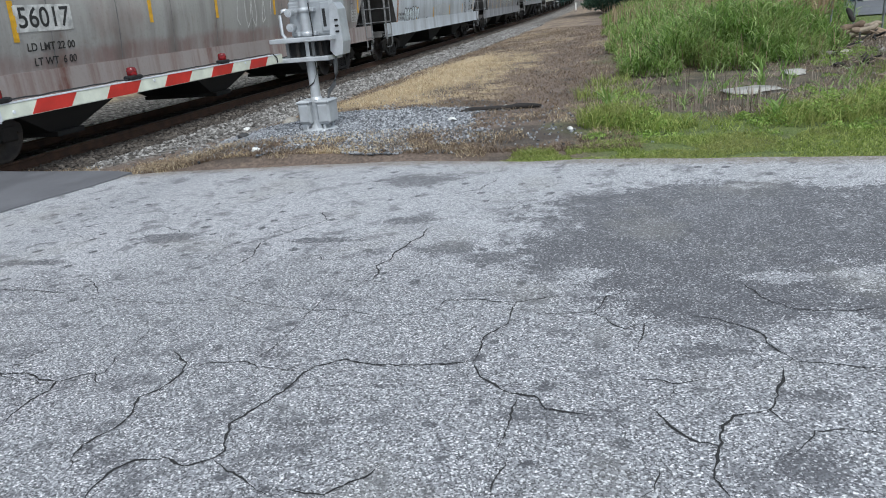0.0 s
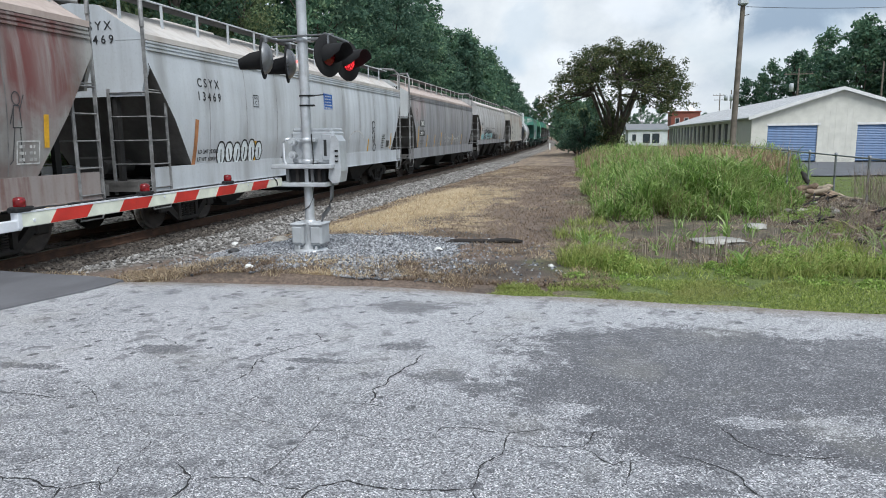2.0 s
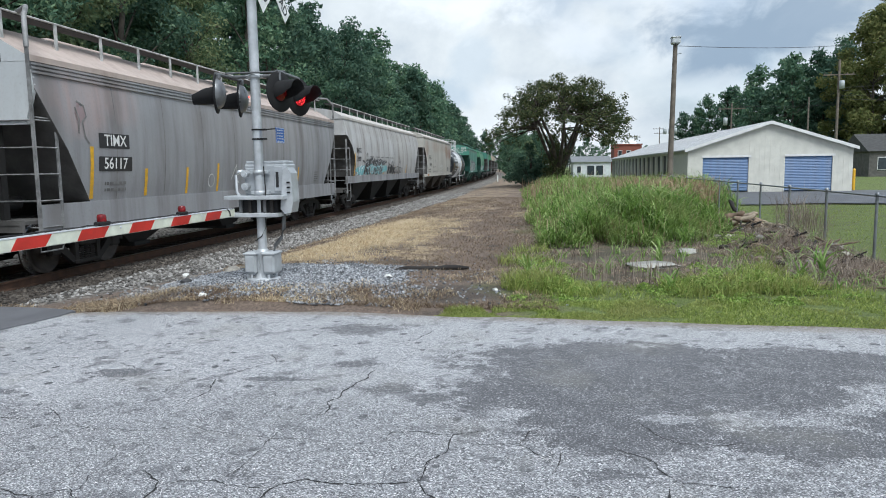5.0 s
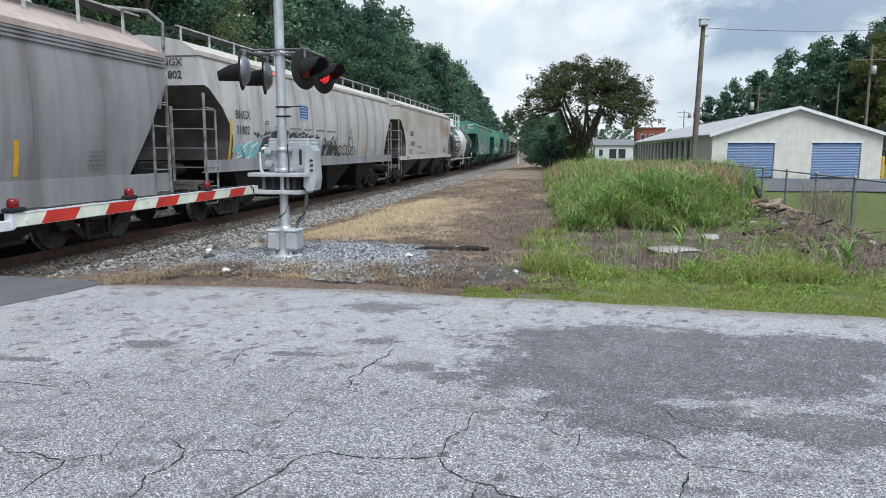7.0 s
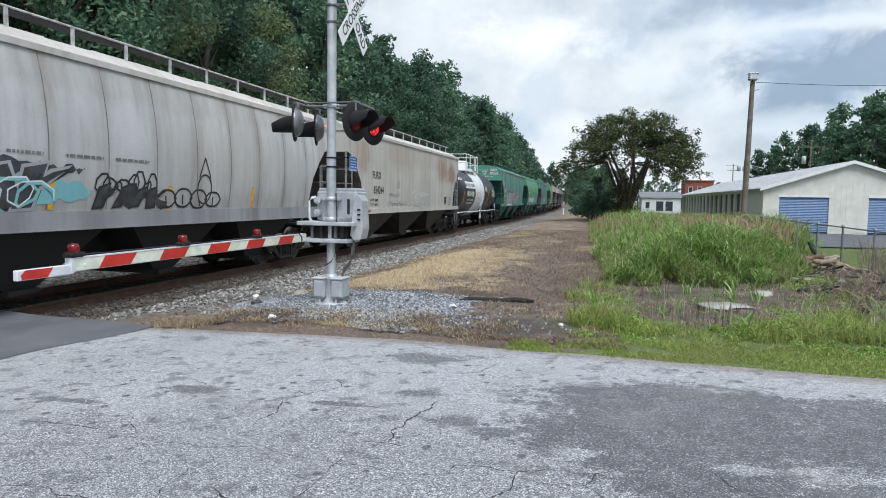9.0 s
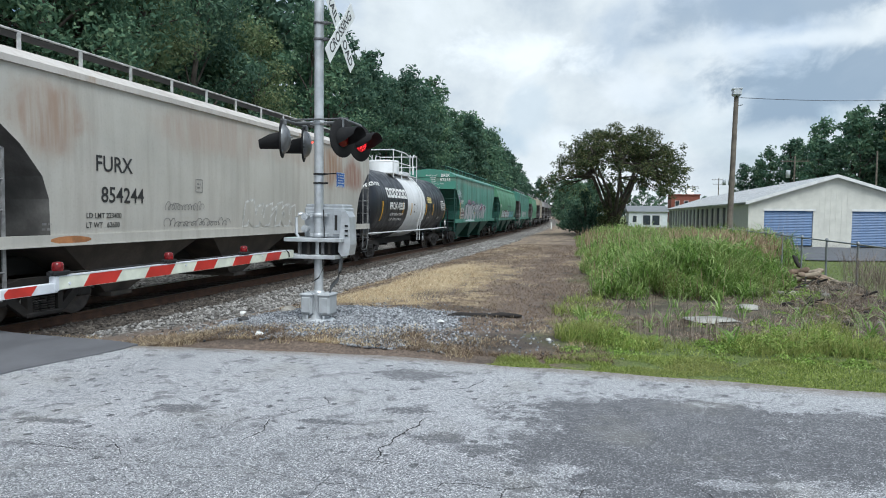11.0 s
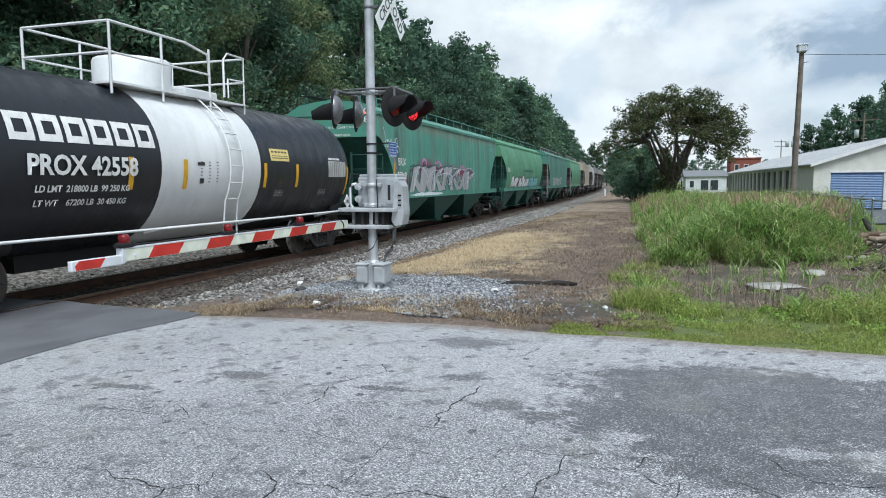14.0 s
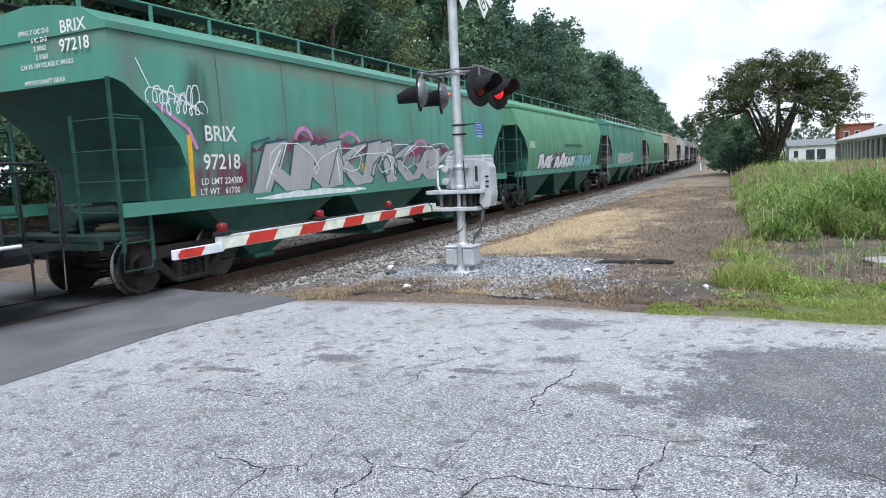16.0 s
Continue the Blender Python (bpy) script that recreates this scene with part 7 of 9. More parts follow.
T_WHITE = painted_steel("white_tank_paint", (0.7, 0.71, 0.72), (0.42, 0.4, 0.37), 0.3, 0.03, 0.45)


def tank_car(s_mid):
    car = thing("tank_car", on_track(s_mid), "black tank car with a white middle band", "rail car", "cars of the freight train")
    R, zc, L = 1.5, 2.2, 6.75
    k = dict(half=1.6, bulge=0.0, tank=True)

    def shell(y0, y1, mat, name, cap=0):
        g = Geo()
        M = Matrix.Translation((0, y0, zc)) @ Matrix.Rotation(radians(-90), 4, "X")
        n = max(2, int((y1 - y0) / 0.5))
        prof = [(R, (y1 - y0) * i / n) for i in range(n + 1)]
        if cap < 0:
            prof = [(R * math.sin(radians(a)), -0.8 * math.cos(radians(a))) for a in range(0, 90, 10)] + prof
        if cap > 0:
            prof = prof + [(R * math.sin(radians(a)), (y1 - y0) + 0.8 * math.cos(radians(a))) for a in range(80, -1, -10)]
        g.lathe(prof, M, 48)
        return part(name, g, mat, car)

    shell(-5.8, -1.5, T_BLACK, "tank_shell", -1)
    shell(-1.5, 1.72, T_WHITE, "tank_band")
    shell(1.72, 6.15, T_BLACK, "tank_shell", 1)

    def on_shell(me, mat, name, lift=0.008):
        for v in me.vertices:
            dz = v.co.z - zc
            a = max(-1.2, min(1.2, dz / R))
            over = max(0.0, -5.8 - v.co.y, v.co.y - 6.15) / 0.8      # on the domed ends
            rad = R * math.sqrt(max(0.1, 1 - over * over)) + lift
            v.co = (rad * math.cos(a), v.co.y, zc + rad * math.sin(a))
        me.materials.clear()
        me.materials.append(mat)
        return part(name, me, mat, car)

    def words(body, size, y, z, mat=M_WHITE, wide=1.0):
        me = lettering(body, size, 0.0, 0.03)
        for v in me.vertices:
            v.co = (0, y + v.co.x * wide, z + v.co.y)
        on_shell(me, mat, "lettering", 0.024)

    def bars(y0, y1, z0, z1, mat, name="stencil_bars", rows=1, cols=1, gap=0.3):
        g = Geo()
        for r in range(rows):
            for c in range(cols):
                a, b = y0 + (y1 - y0) * (c + gap / 2) / cols, y0 + (y1 - y0) * (c + 1 - gap / 2) / cols
                e, f = z0 + (z1 - z0) * (r + gap / 2) / rows, z0 + (z1 - z0) * (r + 1 - gap / 2) / rows
                m = max(1, int((f - e) / 0.08))
                for i in range(m):
                    g.add([(0, a, e + (f - e) * i / m), (0, b, e + (f - e) * i / m), (0, b, e + (f - e) * (i + 1) / m), (0, a, e + (f - e) * (i + 1) / m)], [(0, 1, 2, 3)])
        on_shell(g.mesh(name, mat), mat, name)

    # the maker's mark as plain blocks
    for i in range(6):
        y = -4.5 + i * 0.49
        g = Geo()
        for a, b, e, f in ((0, 0.11, 0, 0.42), (0.11, 0.42, 0.31, 0.42), (0.31, 0.42, 0.11, 0.31), (0.11, 0.42, 0.0, 0.11)):
            for j in range(4):
                g.add([(0, y + a, 2.47 + e + (f - e) * j / 4), (0, y + b, 2.47 + e + (f - e) * j / 4), (0, y + b, 2.47 + e + (f - e) * (j + 1) / 4), (0, y + a, 2.47 + e + (f - e) * (j + 1) / 4)], [(0, 1, 2, 3)])
        on_shell(g.mesh("block_mark", M_WHITE), M_WHITE, "block_mark")
    words("PROX 42558", 0.4, -3.2, 2.12)
    words("LD LMT  218800 LB  99 250 KG", 0.14, -3.2, 1.78)
    words("LT WT    67200 LB  30 450 KG", 0.14, -3.2, 1.56)
    words("PROX 42558", 0.22, -5.75, 3.0)
    for y in (-5.2, -2.25, -0.85, 1.91, 3.35, 6.2):
        bars(y - 0.06, y + 0.06, 1.75 if abs(y) < 5 else 1.5, 2.3, M_YELLOW, "reflective_strip", gap=0.0)
    bars(2.15, 2.98, 2.36, 2.64, plain("faded_yellow_plate", (0.7, 0.56, 0.2), 0.5, 0, 0.1, 8), "warning_plate", gap=0.0)
    bars(2.2, 2.93, 2.4, 2.5, M_BLACK, rows=1, cols=8)
    bars(2.2, 2.93, 2.54, 2.6, M_BLACK, rows=1, cols=5)
    bars(5.05, 6.05, 2.02, 2.42, M_WHITE, rows=7, cols=9, gap=0.5)
    bars(5.05, 5.75, 2.46, 2.52, M_WHITE, rows=1, cols=3, gap=0.15)
    for q in range(8):
        bars(5.03, 6.07, 2.015 + q * 0.0571, 2.025 + q * 0.0571, M_WHITE, "table_line", gap=0)
    for q in range(5):
        bars(5.03 + q * 0.258, 5.042 + q * 0.258, 2.015, 2.425, M_WHITE, "table_line", gap=0)
    bars(2.4, 2.8, 1.52, 1.68, M_WHITE, rows=4, cols=4, gap=0.6)
    bars(4.6, 5.0, 1.52, 1.68, M_WHITE, rows=4, cols=4, gap=0.6)
    bars(-0.5, 0.25, 1.85, 2.3, P_DARKJ, rows=7, cols=3, gap=0.75)
    bars(-0.5, -0.28, 2.2, 2.26, M_BLACK, gap=0)
    bars(-0.42, -0.3, 1.85, 1.95, M_BLACK, gap=0)
    g = Geo()
    M = Matrix.Translation((1.5, 6.15, 1.32)) @ Matrix.Rotation(radians(45), 4, "X")
    g.box(-0.008, -0.14, -0.14, 0.008, 0.14, 0.14, 0, 0, M)
    placard = part("placard", g, M_WHITE, car, "white diamond placard")
    me = lettering("1805", 0.13, 0.0, 0.03)
    for v in me.vertices:
        v.co = (1.512, 6.15 + v.co.x, 1.32 + v.co.y)
    me.materials.clear()
    part("lettering", me, M_BLACK, placard).data.materials.append(M_BLACK)
    part("placard_frame", Geo().box(-0.02, -0.17, -0.17, -0.009, 0.17, 0.17, 0, 0, M), T_BLACK, placard)
    part("placard_post", Geo().tube([(1.48, 6.15, 0.95), (1.48, 6.15, 1.3)], 0.015, 6), T_BLACK, car)
    # dome, platform and rails
    g = Geo()
    g.lathe([(0.72, 3.62), (0.72, 4.2), (0.68, 4.26), (0, 4.28)], Matrix.Translation((0, -0.4, 0)), 20)
    g.box(-0.75, 0.2, 3.6, 0.75, 1.3, 3.8, 0, 0.03)
    part("dome", g, T_WHITE, car, "white valve housing")
    g = Geo()
    g.box(0.45, -2.0, 3.58, 0.98, 2.0, 3.62)
    g.box(-0.98, -2.0, 3.58, -0.45, 2.0, 3.62)
    part("platform", g, T_WHITE, car)
    for sx in (-1, 1):
        g = Geo()
        x = 0.95 * sx
        for y in (-2.0, -0.7, 0.75):
            g.tube([(x, y, 3.4), (x, y, 4.62)], 0.025, 6)
        g.tube([(x, -2.0, 4.62), (x, 0.0, 4.62), (x, 0.7, 4.5), (x, 0.75, 4.0)], 0.025, 6)
        g.tube([(x, -2.0, 4.1), (x, 0.75, 4.1)], 0.022, 6)
        part("handrail", g, T_WHITE, car, "white tube handrail")
        g = Geo()
        g.tube([(x, 1.25, 3.7), (x, 1.25, 4.5), (x, 1.4, 4.64), (x, 2.0, 4.64), (x, 2.0, 3.4)], 0.025, 6)
        g.tube([(x, 1.4, 3.7), (x, 1.4, 4.1), (x, 2.0, 4.12)], 0.022, 6)
        part("handrail", g, T_WHITE, car, "white tube handrail")
    for y in (-2.0, 2.0):
        for z in (4.62, 4.1):
            part("end_handrail", Geo().tube([(-0.95, y, z), (0.95, y, z)], 0.024, 6), T_WHITE, car)
    for sx in (-1, 1):
        g = Geo()
        for y in (0.38, 0.82):
            g.tube([(sx * (R + 0.14) * math.cos(a), y, zc + (R + 0.14) * math.sin(a)) for a in [radians(d) for d in range(62, -31, -8)]] + [(sx * 1.42, y, 1.05), (sx * 1.42, y, 0.55)], 0.02, 6)
        for d in range(60, -34, -12):
            a = radians(d)
            g.tube([(sx * (R + 0.14) * math.cos(a), 0.38, zc + (R + 0.14) * math.sin(a)), (sx * (R + 0.14) * math.cos(a), 0.82, zc + (R + 0.14) * math.sin(a))], 0.014, 5)
        part("side_ladder", g, T_WHITE, car, "white tube ladder")
        g = Geo()
        g.tube([(sx * 1.45, -1.4, 1.05), (sx * 1.45, 1.7, 1.05)], 0.03, 6)
        g.tube([(sx * 1.45, -L, 1.07), (sx * 1.45, -1.4, 1.05)], 0.025, 6)
        g.tube([(sx * 1.45, 1.7, 1.05), (sx * 1.45, L, 1.07)], 0.025, 6)
        for y in (-5.2, -1.4, 1.6, 5.2):
            g.tube([(sx * 1.45, y, 1.05), (sx * 0.95, y, 0.95)], 0.025, 6)
        part("side_rail", g, T_WHITE, car)
    for s in (-1, 1):
        g = Geo()
        g.box(-1.4, s * (L + 0.35) - 0.55, 0.95, 1.4, s * (L + 0.35) + 0.4, 1.02)
        g.box(-0.3, s * 5.9 - 1.3, 0.7, 0.3, s * 5.9 + 1.8, 0.95)
        for x in (-1.1, 1.1):
            g.prism([(s * (L - 1.1), 0.95), (s * (L - 0.1), 0.95), (s * (L - 0.55), 1.75)], x - 0.04, x + 0.04, "x")
        g.box(-0.09, s * (L + 1.0) - 0.35, 0.76, 0.09, s * (L + 1.0) + 0.25, 0.98, 0, 0.04)
        part("end_platform", g, T_BLACK, car, turn=True)
        g = Geo()
        for x in (-1.35, -0.5, 0.5, 1.35):
            g.tube([(x, s * (L + 0.7), 1.0), (x, s * (L + 0.7), 2.0)], 0.02, 6)
        g.tube([(-1.35, s * (L + 0.7), 2.0), (1.35, s * (L + 0.7), 2.0)], 0.02, 6)
        for sx in (-1, 1):
            g.tube([(sx * 1.4, s * (L + 0.6), 1.0), (sx * 1.4, s * (L + 0.6), 1.95), (sx * 1.4, s * (L + 0.45), 2.1), (sx * 1.4, s * (L - 0.1), 2.1), (sx * 1.4, s * (L - 0.2), 1.95), (sx * 1.4, s * (L - 0.2), 1.0)], 0.022, 6)
            g.tube([(sx * 1.4, s * (L + 0.6), 1.0), (sx * 1.4, s * (L + 0.6), 0.4), (sx * 1.4, s * (L + 0.15), 0.4), (sx * 1.4, s * (L + 0.15), 1.0)], 0.02, 6)
        part("end_rail", g, T_BLACK, car)
    g = Geo()
    g.tube([(0.75, -4.9, 1.0), (0.75, -4.1, 1.0)], 0.2, 12)
    g.box(-0.25, -3.5, 0.45, 0.25, 3.5, 0.75)
    g.tube([(0, -0.4, 0.35), (0, -0.4, 0.8)], 0.2, 12)
    part("brake_gear", g, M_UNDER, car)
    CARS.append((car, s_mid, add_running_gear(car, 5.45)))


tank_car(105.0)

# ---- crossing signal ----
M_ALU = plain("aluminium_paint", (0.52, 0.54, 0.56), 0.42, 0.35, 0.08, 8, 0.06)
M_BOXG = plain("grey_enamel", (0.45, 0.47, 0.49), 0.5, 0.15, 0.08, 5, 0.05)
M_HOOD = plain("matt_black_hood", (0.007, 0.007, 0.008), 0.85, 0, 0.1, 6, 0.04)
M_BACKS = plain("dull_lamp_back", (0.15, 0.155, 0.16), 0.5, 0.3, 0.15, 8, 0.06)
M_LAMPBACK = plain("grey_lamp_back", (0.2, 0.205, 0.215), 0.34, 0.5, 0.15, 8, 0.06)
M_BOARD = plain("white_sign_sheet", (0.8, 0.81, 0.8), 0.4, 0, 0.04, 6, 0.02)
M_SIGNBLUE = plain("blue_sign_sheet", (0.03, 0.16, 0.6), 0.4, 0, 0.06, 6, 0.02)
M_CABLE = plain("black_cable", (0.02, 0.02, 0.02), 0.6, 0, 0.1, 6)
M_ARMWHITE = plain("cream_reflective", (0.72, 0.74, 0.62), 0.45, 0, 0.07, 6, 0.03)
M_ARMRED = plain("red_reflective", (0.52, 0.03, 0.02), 0.45, 0, 0.1, 6, 0.03)
M_TIPWHITE = plain("bare_tip", (0.7, 0.72, 0.76), 0.4, 0.1, 0.06, 6, 0.03)


def lens_material(name, strength, glow):
    """Red glass over a grid of bright points."""
    m, nt, bs = nodes_of(name)
    v = nt.nodes.new("ShaderNodeTexVoronoi")
    v.inputs["Scale"].default_value = 34
    nt.links.new(coords(nt), v.inputs["Vector"])
    f = step(nt, v.outputs["Distance"], 0.15, 0.55, 1, 0.12)
    bs.inputs["Base Color"].default_value = (0.11, 0.005, 0.006, 1)
    bs.inputs["Roughness"].default_value = 0.15
    bs.inputs["Emission Color"].default_value = (*glow, 1)
    nt.links.new(calc(nt, "MULTIPLY", f, strength), bs.inputs["Emission Strength"])
    return m


M_LENS = lens_material("lit_red_lens", 2.0, (1.0, 0.03, 0.04))
M_DIMLENS = lens_material("dim_red_lens", 0.015, (1.0, 0.03, 0.02))
M_ARMLAMP = lens_material("red_lamp_glass", 0.12, (1.0, 0.03, 0.05))
M_PEEP = plain("red_peephole", (0.6, 0.02, 0.02), 0.3, 0, 0.05, 5, 0, glow=((1.0, 0.05, 0.03), 4.0))

MAST = (-4.6, 10.3, 0.0)


def flasher(parent, x, y, z, way, lit):
    """One lamp: round backing board, hood, lens and domed back; it faces way along x, turned a little south."""
    M = pose(x, y, z, 0, 0, -18 * way) @ Matrix.Rotation(radians(90 * way), 4, "Y") @ pose(0, 0, 0, 0, 0, 90)
    g = Geo()
    g.lathe([(0.0, -0.012), (0.262, -0.012), (0.268, 0.0), (0.262, 0.008), (0.14, 0.008)], M, 32)
    head = part("flasher", g, M_HOOD, parent, "round black flasher head")
    g = Geo()
    n = 18
    prof = []
    for j, (h, cut) in enumerate(((0.0, 1.0), (0.15, 0.86), (0.3, 0.6))):
        row = []
        for i in range(n + 1):
            a = radians(90 - 128 * cut + 256 * cut * i / n)
            row.append(M @ Vector((0.145 * math.cos(a), 0.145 * math.sin(a), h)))
        prof.append(row)
    vs = [p for r in prof for p in r]
    fs = [(j * (n + 1) + i, j * (n + 1) + i + 1, (j + 1) * (n + 1) + i + 1, (j + 1) * (n + 1) + i) for j in range(2) for i in range(n)]
    g.add(vs, fs, 0, True)
    inner = [M @ (Matrix.Diagonal((0.97, 0.97, 1, 1)) @ (M.inverted() @ p)) for p in vs]
    g.add(inner, [tuple(reversed(f)) for f in fs], 0, True)
    m = 2 * (n + 1)
    o = len(vs)
    g.add(vs + inner, [(m + i, m + i + 1, o + m + i + 1, o + m + i) for i in range(n)])
    part("hood", g, M_HOOD, head)
    part("lens", Geo().lathe([(0.125, 0.01), (0.108, 0.03), (0.063, 0.042), (0.0, 0.046)], M, 24), M_LENS if lit else M_DIMLENS, head)
    g = Geo()
    g.lathe([(0.205, -0.012), (0.2, -0.035), (0.175, -0.07), (0.13, -0.1), (0.07, -0.118), (0.0, -0.124)], M, 24)
    g.box(x - 0.035 * way - 0.03, y - 0.03, z + 0.19, x - 0.035 * way + 0.03, y + 0.03, z + 0.27, 0, 0.01)
    g.tube([(x, y, z + 0.15), (x, y, 2.84)], 0.022, 8)
    part("housing", g, M_LAMPBACK, head)
    b = M @ Vector((0.03, -0.03, -0.128))
    part("peephole", Geo().lathe([(0.018, 0.0), (0.012, 0.012), (0, 0.014)], Matrix.Translation(b) @ M.to_3x3().to_4x4() @ Matrix.Rotation(radians(180), 4, "X"), 10), M_PEEP if lit else M_BACKS, head)


def crossing_signal():
    s = thing("crossing_signal", pose(*MAST), "silver railway crossing signal with red flashers and crossbuck", "signal")
    g = Geo()
    g.tube([(0, 0, 0.02), (0, 0, 4.78)], 0.066, 24)
    g.lathe([(0.075, 4.78), (0.07, 4.83), (0, 4.86)], Matrix(), 20)
    part("mast", g, M_ALU, s)
    g = Geo()
    g.lathe([(0.0, -0.06), (0.235, -0.06), (0.235, 0.0), (0.22, 0.02), (0.13, 0.03), (0.1, 0.1), (0.085, 0.3), (0.08, 0.42), (0.066, 0.43)], Matrix(), 28)
    for a in range(4):
        c, d = math.cos(a * 1.571 + 0.78) * 0.18, math.sin(a * 1.571 + 0.78) * 0.18
        g.tube([(c, d, 0.0), (c, d, 0.08)], 0.02, 6)
    for a in (-0.35, 0.1):
        g.prism([(a * 0.5 - 0.03, 0.02), (a * 0.5 + 0.03, 0.02), (a * 0.2 + 0.02, 0.4), (a * 0.2 - 0.02, 0.4)], -0.125, -0.08, "y")
    part("base", g, M_ALU, s, "cast base flange with a split foot")
    for x0, x1 in ((-0.22, -0.045), (0.05, 0.225)):
        g = Geo()
        g.box(x0, -0.16, 0.09, x1, 0.15, 0.4, 0, 0.025)
        g.box(x0 - 0.01, -0.175, 0.36, x1 + 0.01, 0.16, 0.39, 0, 0.01)
        g.box(x0 + 0.02, -0.17, 0.12, x1 - 0.02, -0.155, 0.34, 0, 0.006)
        part("junction_box", g, M_BOXG, s)
    # gate mechanism
    g = Geo()
    g.box(-0.27, 0.08, 1.19, 0.36, 0.5, 1.64, 0, 0.03)
    g.box(-0.25, 0.1, 1.62, 0.34, 0.48, 1.68, 0, 0.02)
    g.box(0.19, 0.06, 1.24, 0.33, 0.085, 1.6, 0, 0.01)
    g.box(-0.24, 0.065, 1.24, -0.09, 0.085, 1.58, 0, 0.01)
    mech = part("mechanism_box", g, M_BOXG, s)
    for z in (1.5, 1.32):
        g = Geo()
        g.tube([(-0.2, 0.08, z), (-0.2, -0.0, z)], 0.038, 12)
        g.tube([(-0.2, 0.0, z), (-0.2, -0.06, z)], 0.052, 12)
        g.tube([(-0.2, -0.06, z), (-0.2, -0.075, z)], 0.025, 8)
        part("shaft_cap", g, M_ALU, mech)
    g = Geo()
    g.box(0.22, 0.055, 1.3, 0.26, 0.062, 1.52)
    part("gasket", g, M_CABLE, mech)
    for z, a, b in ((1.165, -0.47, 0.4), (0.92, -0.47, 0.31)):
        g = Geo()
        g.box(a, -0.17, z - 0.028, b, 0.34, z + 0.028, 0, 0.008)
        part("mounting_plate", g, M_ALU, s)
    for z in (1.23, 1.52, 2.84):
        g = Geo()
        g.lathe([(0.066, z - 0.03), (0.085, z - 0.025), (0.085, z + 0.025), (0.066, z + 0.03)], Matrix(), 20)
        g.box(0.06, -0.02, z - 0.025, 0.13, 0.1, z + 0.025, 0, 0.006)
        g.box(-0.13, -0.02, z - 0.025, -0.06, 0.1, z + 0.025, 0, 0.006)
        part("clamp", g, M_ALU, s)
    # gate arm fork and counterweight plate
    g = Geo()
    pts = [(0.36, 1.56), (0.42, 1.58), (0.47, 1.5), (0.49, 1.1), (0.46, 0.95), (0.36, 0.93), (0.3, 1.0)]
    g.prism([(a, b) for a, b in pts], -0.02, 0.24, "y")
    part("counterweight_plate", g, M_ALU, s, turn=True)
    for i in range(6):
        g = Geo()
        g.tube([(0.42 + 0.022 * (i % 2), -0.02, 1.16 + 0.07 * (i // 2 + 1)), (0.42 + 0.022 * (i % 2), -0.035, 1.16 + 0.07 * (i // 2 + 1))], 0.014, 6)
        part("bolt", g, M_HOOD, s)
    g = Geo()
    g.tube([(-0.31, 0.0, 1.19), (-0.35, 0.0, 1.25), (-0.35, 0.0, 1.48), (-0.31, 0.0, 1.53), (-0.27, 0.05, 1.54)], 0.022, 8)
    part("side_bow", g, M_ALU, s)
    for i, x in enumerate((-0.26, -0.12, 0.1, 0.2)):
        g = Geo()
        g.box(x - 0.02, -0.1, 0.945, x + 0.02, 0.1, 1.14)
        part("fork_web", g, M_TRUCK if i % 2 else M_BACKS, s)
    # added black block that stands for the shade between the mounting plates
    g = Geo()
    g.box(-0.3, -0.06, 0.955, 0.27, 0.26, 1.13)
    part("dark_gap_filler", g, M_HOOD, s)
    g = Geo()
    g.tube([(0.3, 0.1, 0.92), (0.3, 0.08, 0.72), (0.26, 0.06, 0.58), (0.18, 0.03, 0.48), (0.16, 0.02, 0.38)], 0.028, 10)
    part("conduit", g, M_BACKS, s)
    g = Geo()
    g.tube([(0.09, -0.05, 1.6), (0.11, -0.06, 1.25), (0.1, -0.1, 0.92), (0.1, -0.08, 0.75), (0.03, -0.075, 0.62), (-0.08, -0.06, 0.55)], 0.008, 6)
    g.tube([(-0.2, -0.1, 0.39), (-0.17, -0.12, 0.46), (-0.1, -0.1, 0.42)], 0.008, 6)
    part("cable", g, M_CABLE, s)
    # crossarm and the four flashers
    g = Geo()
    g.tube([(-0.38, 0.0, 2.84), (0.48, 0.0, 2.84)], 0.025, 10)
    for x in (-0.38, 0.48):
        g.tube([(x, -0.4, 2.84), (x, 0.4, 2.84)], 0.025, 10)
    g.tube([(-0.38, -0.1, 2.88), (0.48, -0.1, 2.88)], 0.014, 8)
    part("crossarm", g, M_BACKS, s)
    flasher(s, 0.5, -0.36, 2.58, 1, False)
    flasher(s, 0.5, 0.36, 2.58, 1, True)
    flasher(s, -0.4, -0.36, 2.58, -1, False)
    flasher(s, -0.4, 0.36, 2.58, -1, True)
    # crossbuck: two boards that cross
    for lean, words, off in ((-45, "RAIL    ROAD", 0.0), (45, "CROSSING", 0.006)):
        M = pose(0.31 + off, 0.03, 4.12, 0, 0, -3) @ Matrix.Rotation(radians(lean), 4, "X")
        g = Geo()
        g.box(-0.002, -0.61, -0.114, 0.002, 0.61, 0.114, M=M)
        board = part("crossbuck_board", g, M_BOARD, s, "white board of the crossbuck")
        me = lettering(words, 0.2, 0.0008)
        for v in me.vertices:
            v.co = M @ Vector((0.0035 + v.co.z, v.co.x * (1.0 if lean > 0 else 0.93), v.co.y))
        me.materials.clear()
        me.materials.append(M_BLACK)
        part("lettering", me, None, board)
    g = Geo()
    for z in (4.02, 4.25):
        g.tube([(0.05, 0, z), (0.3, 0.02, z)], 0.012, 6)
        g.lathe([(0.066, z - 0.02), (0.08, z - 0.015), (0.08, z + 0.015), (0.066, z + 0.02)], Matrix(), 16)
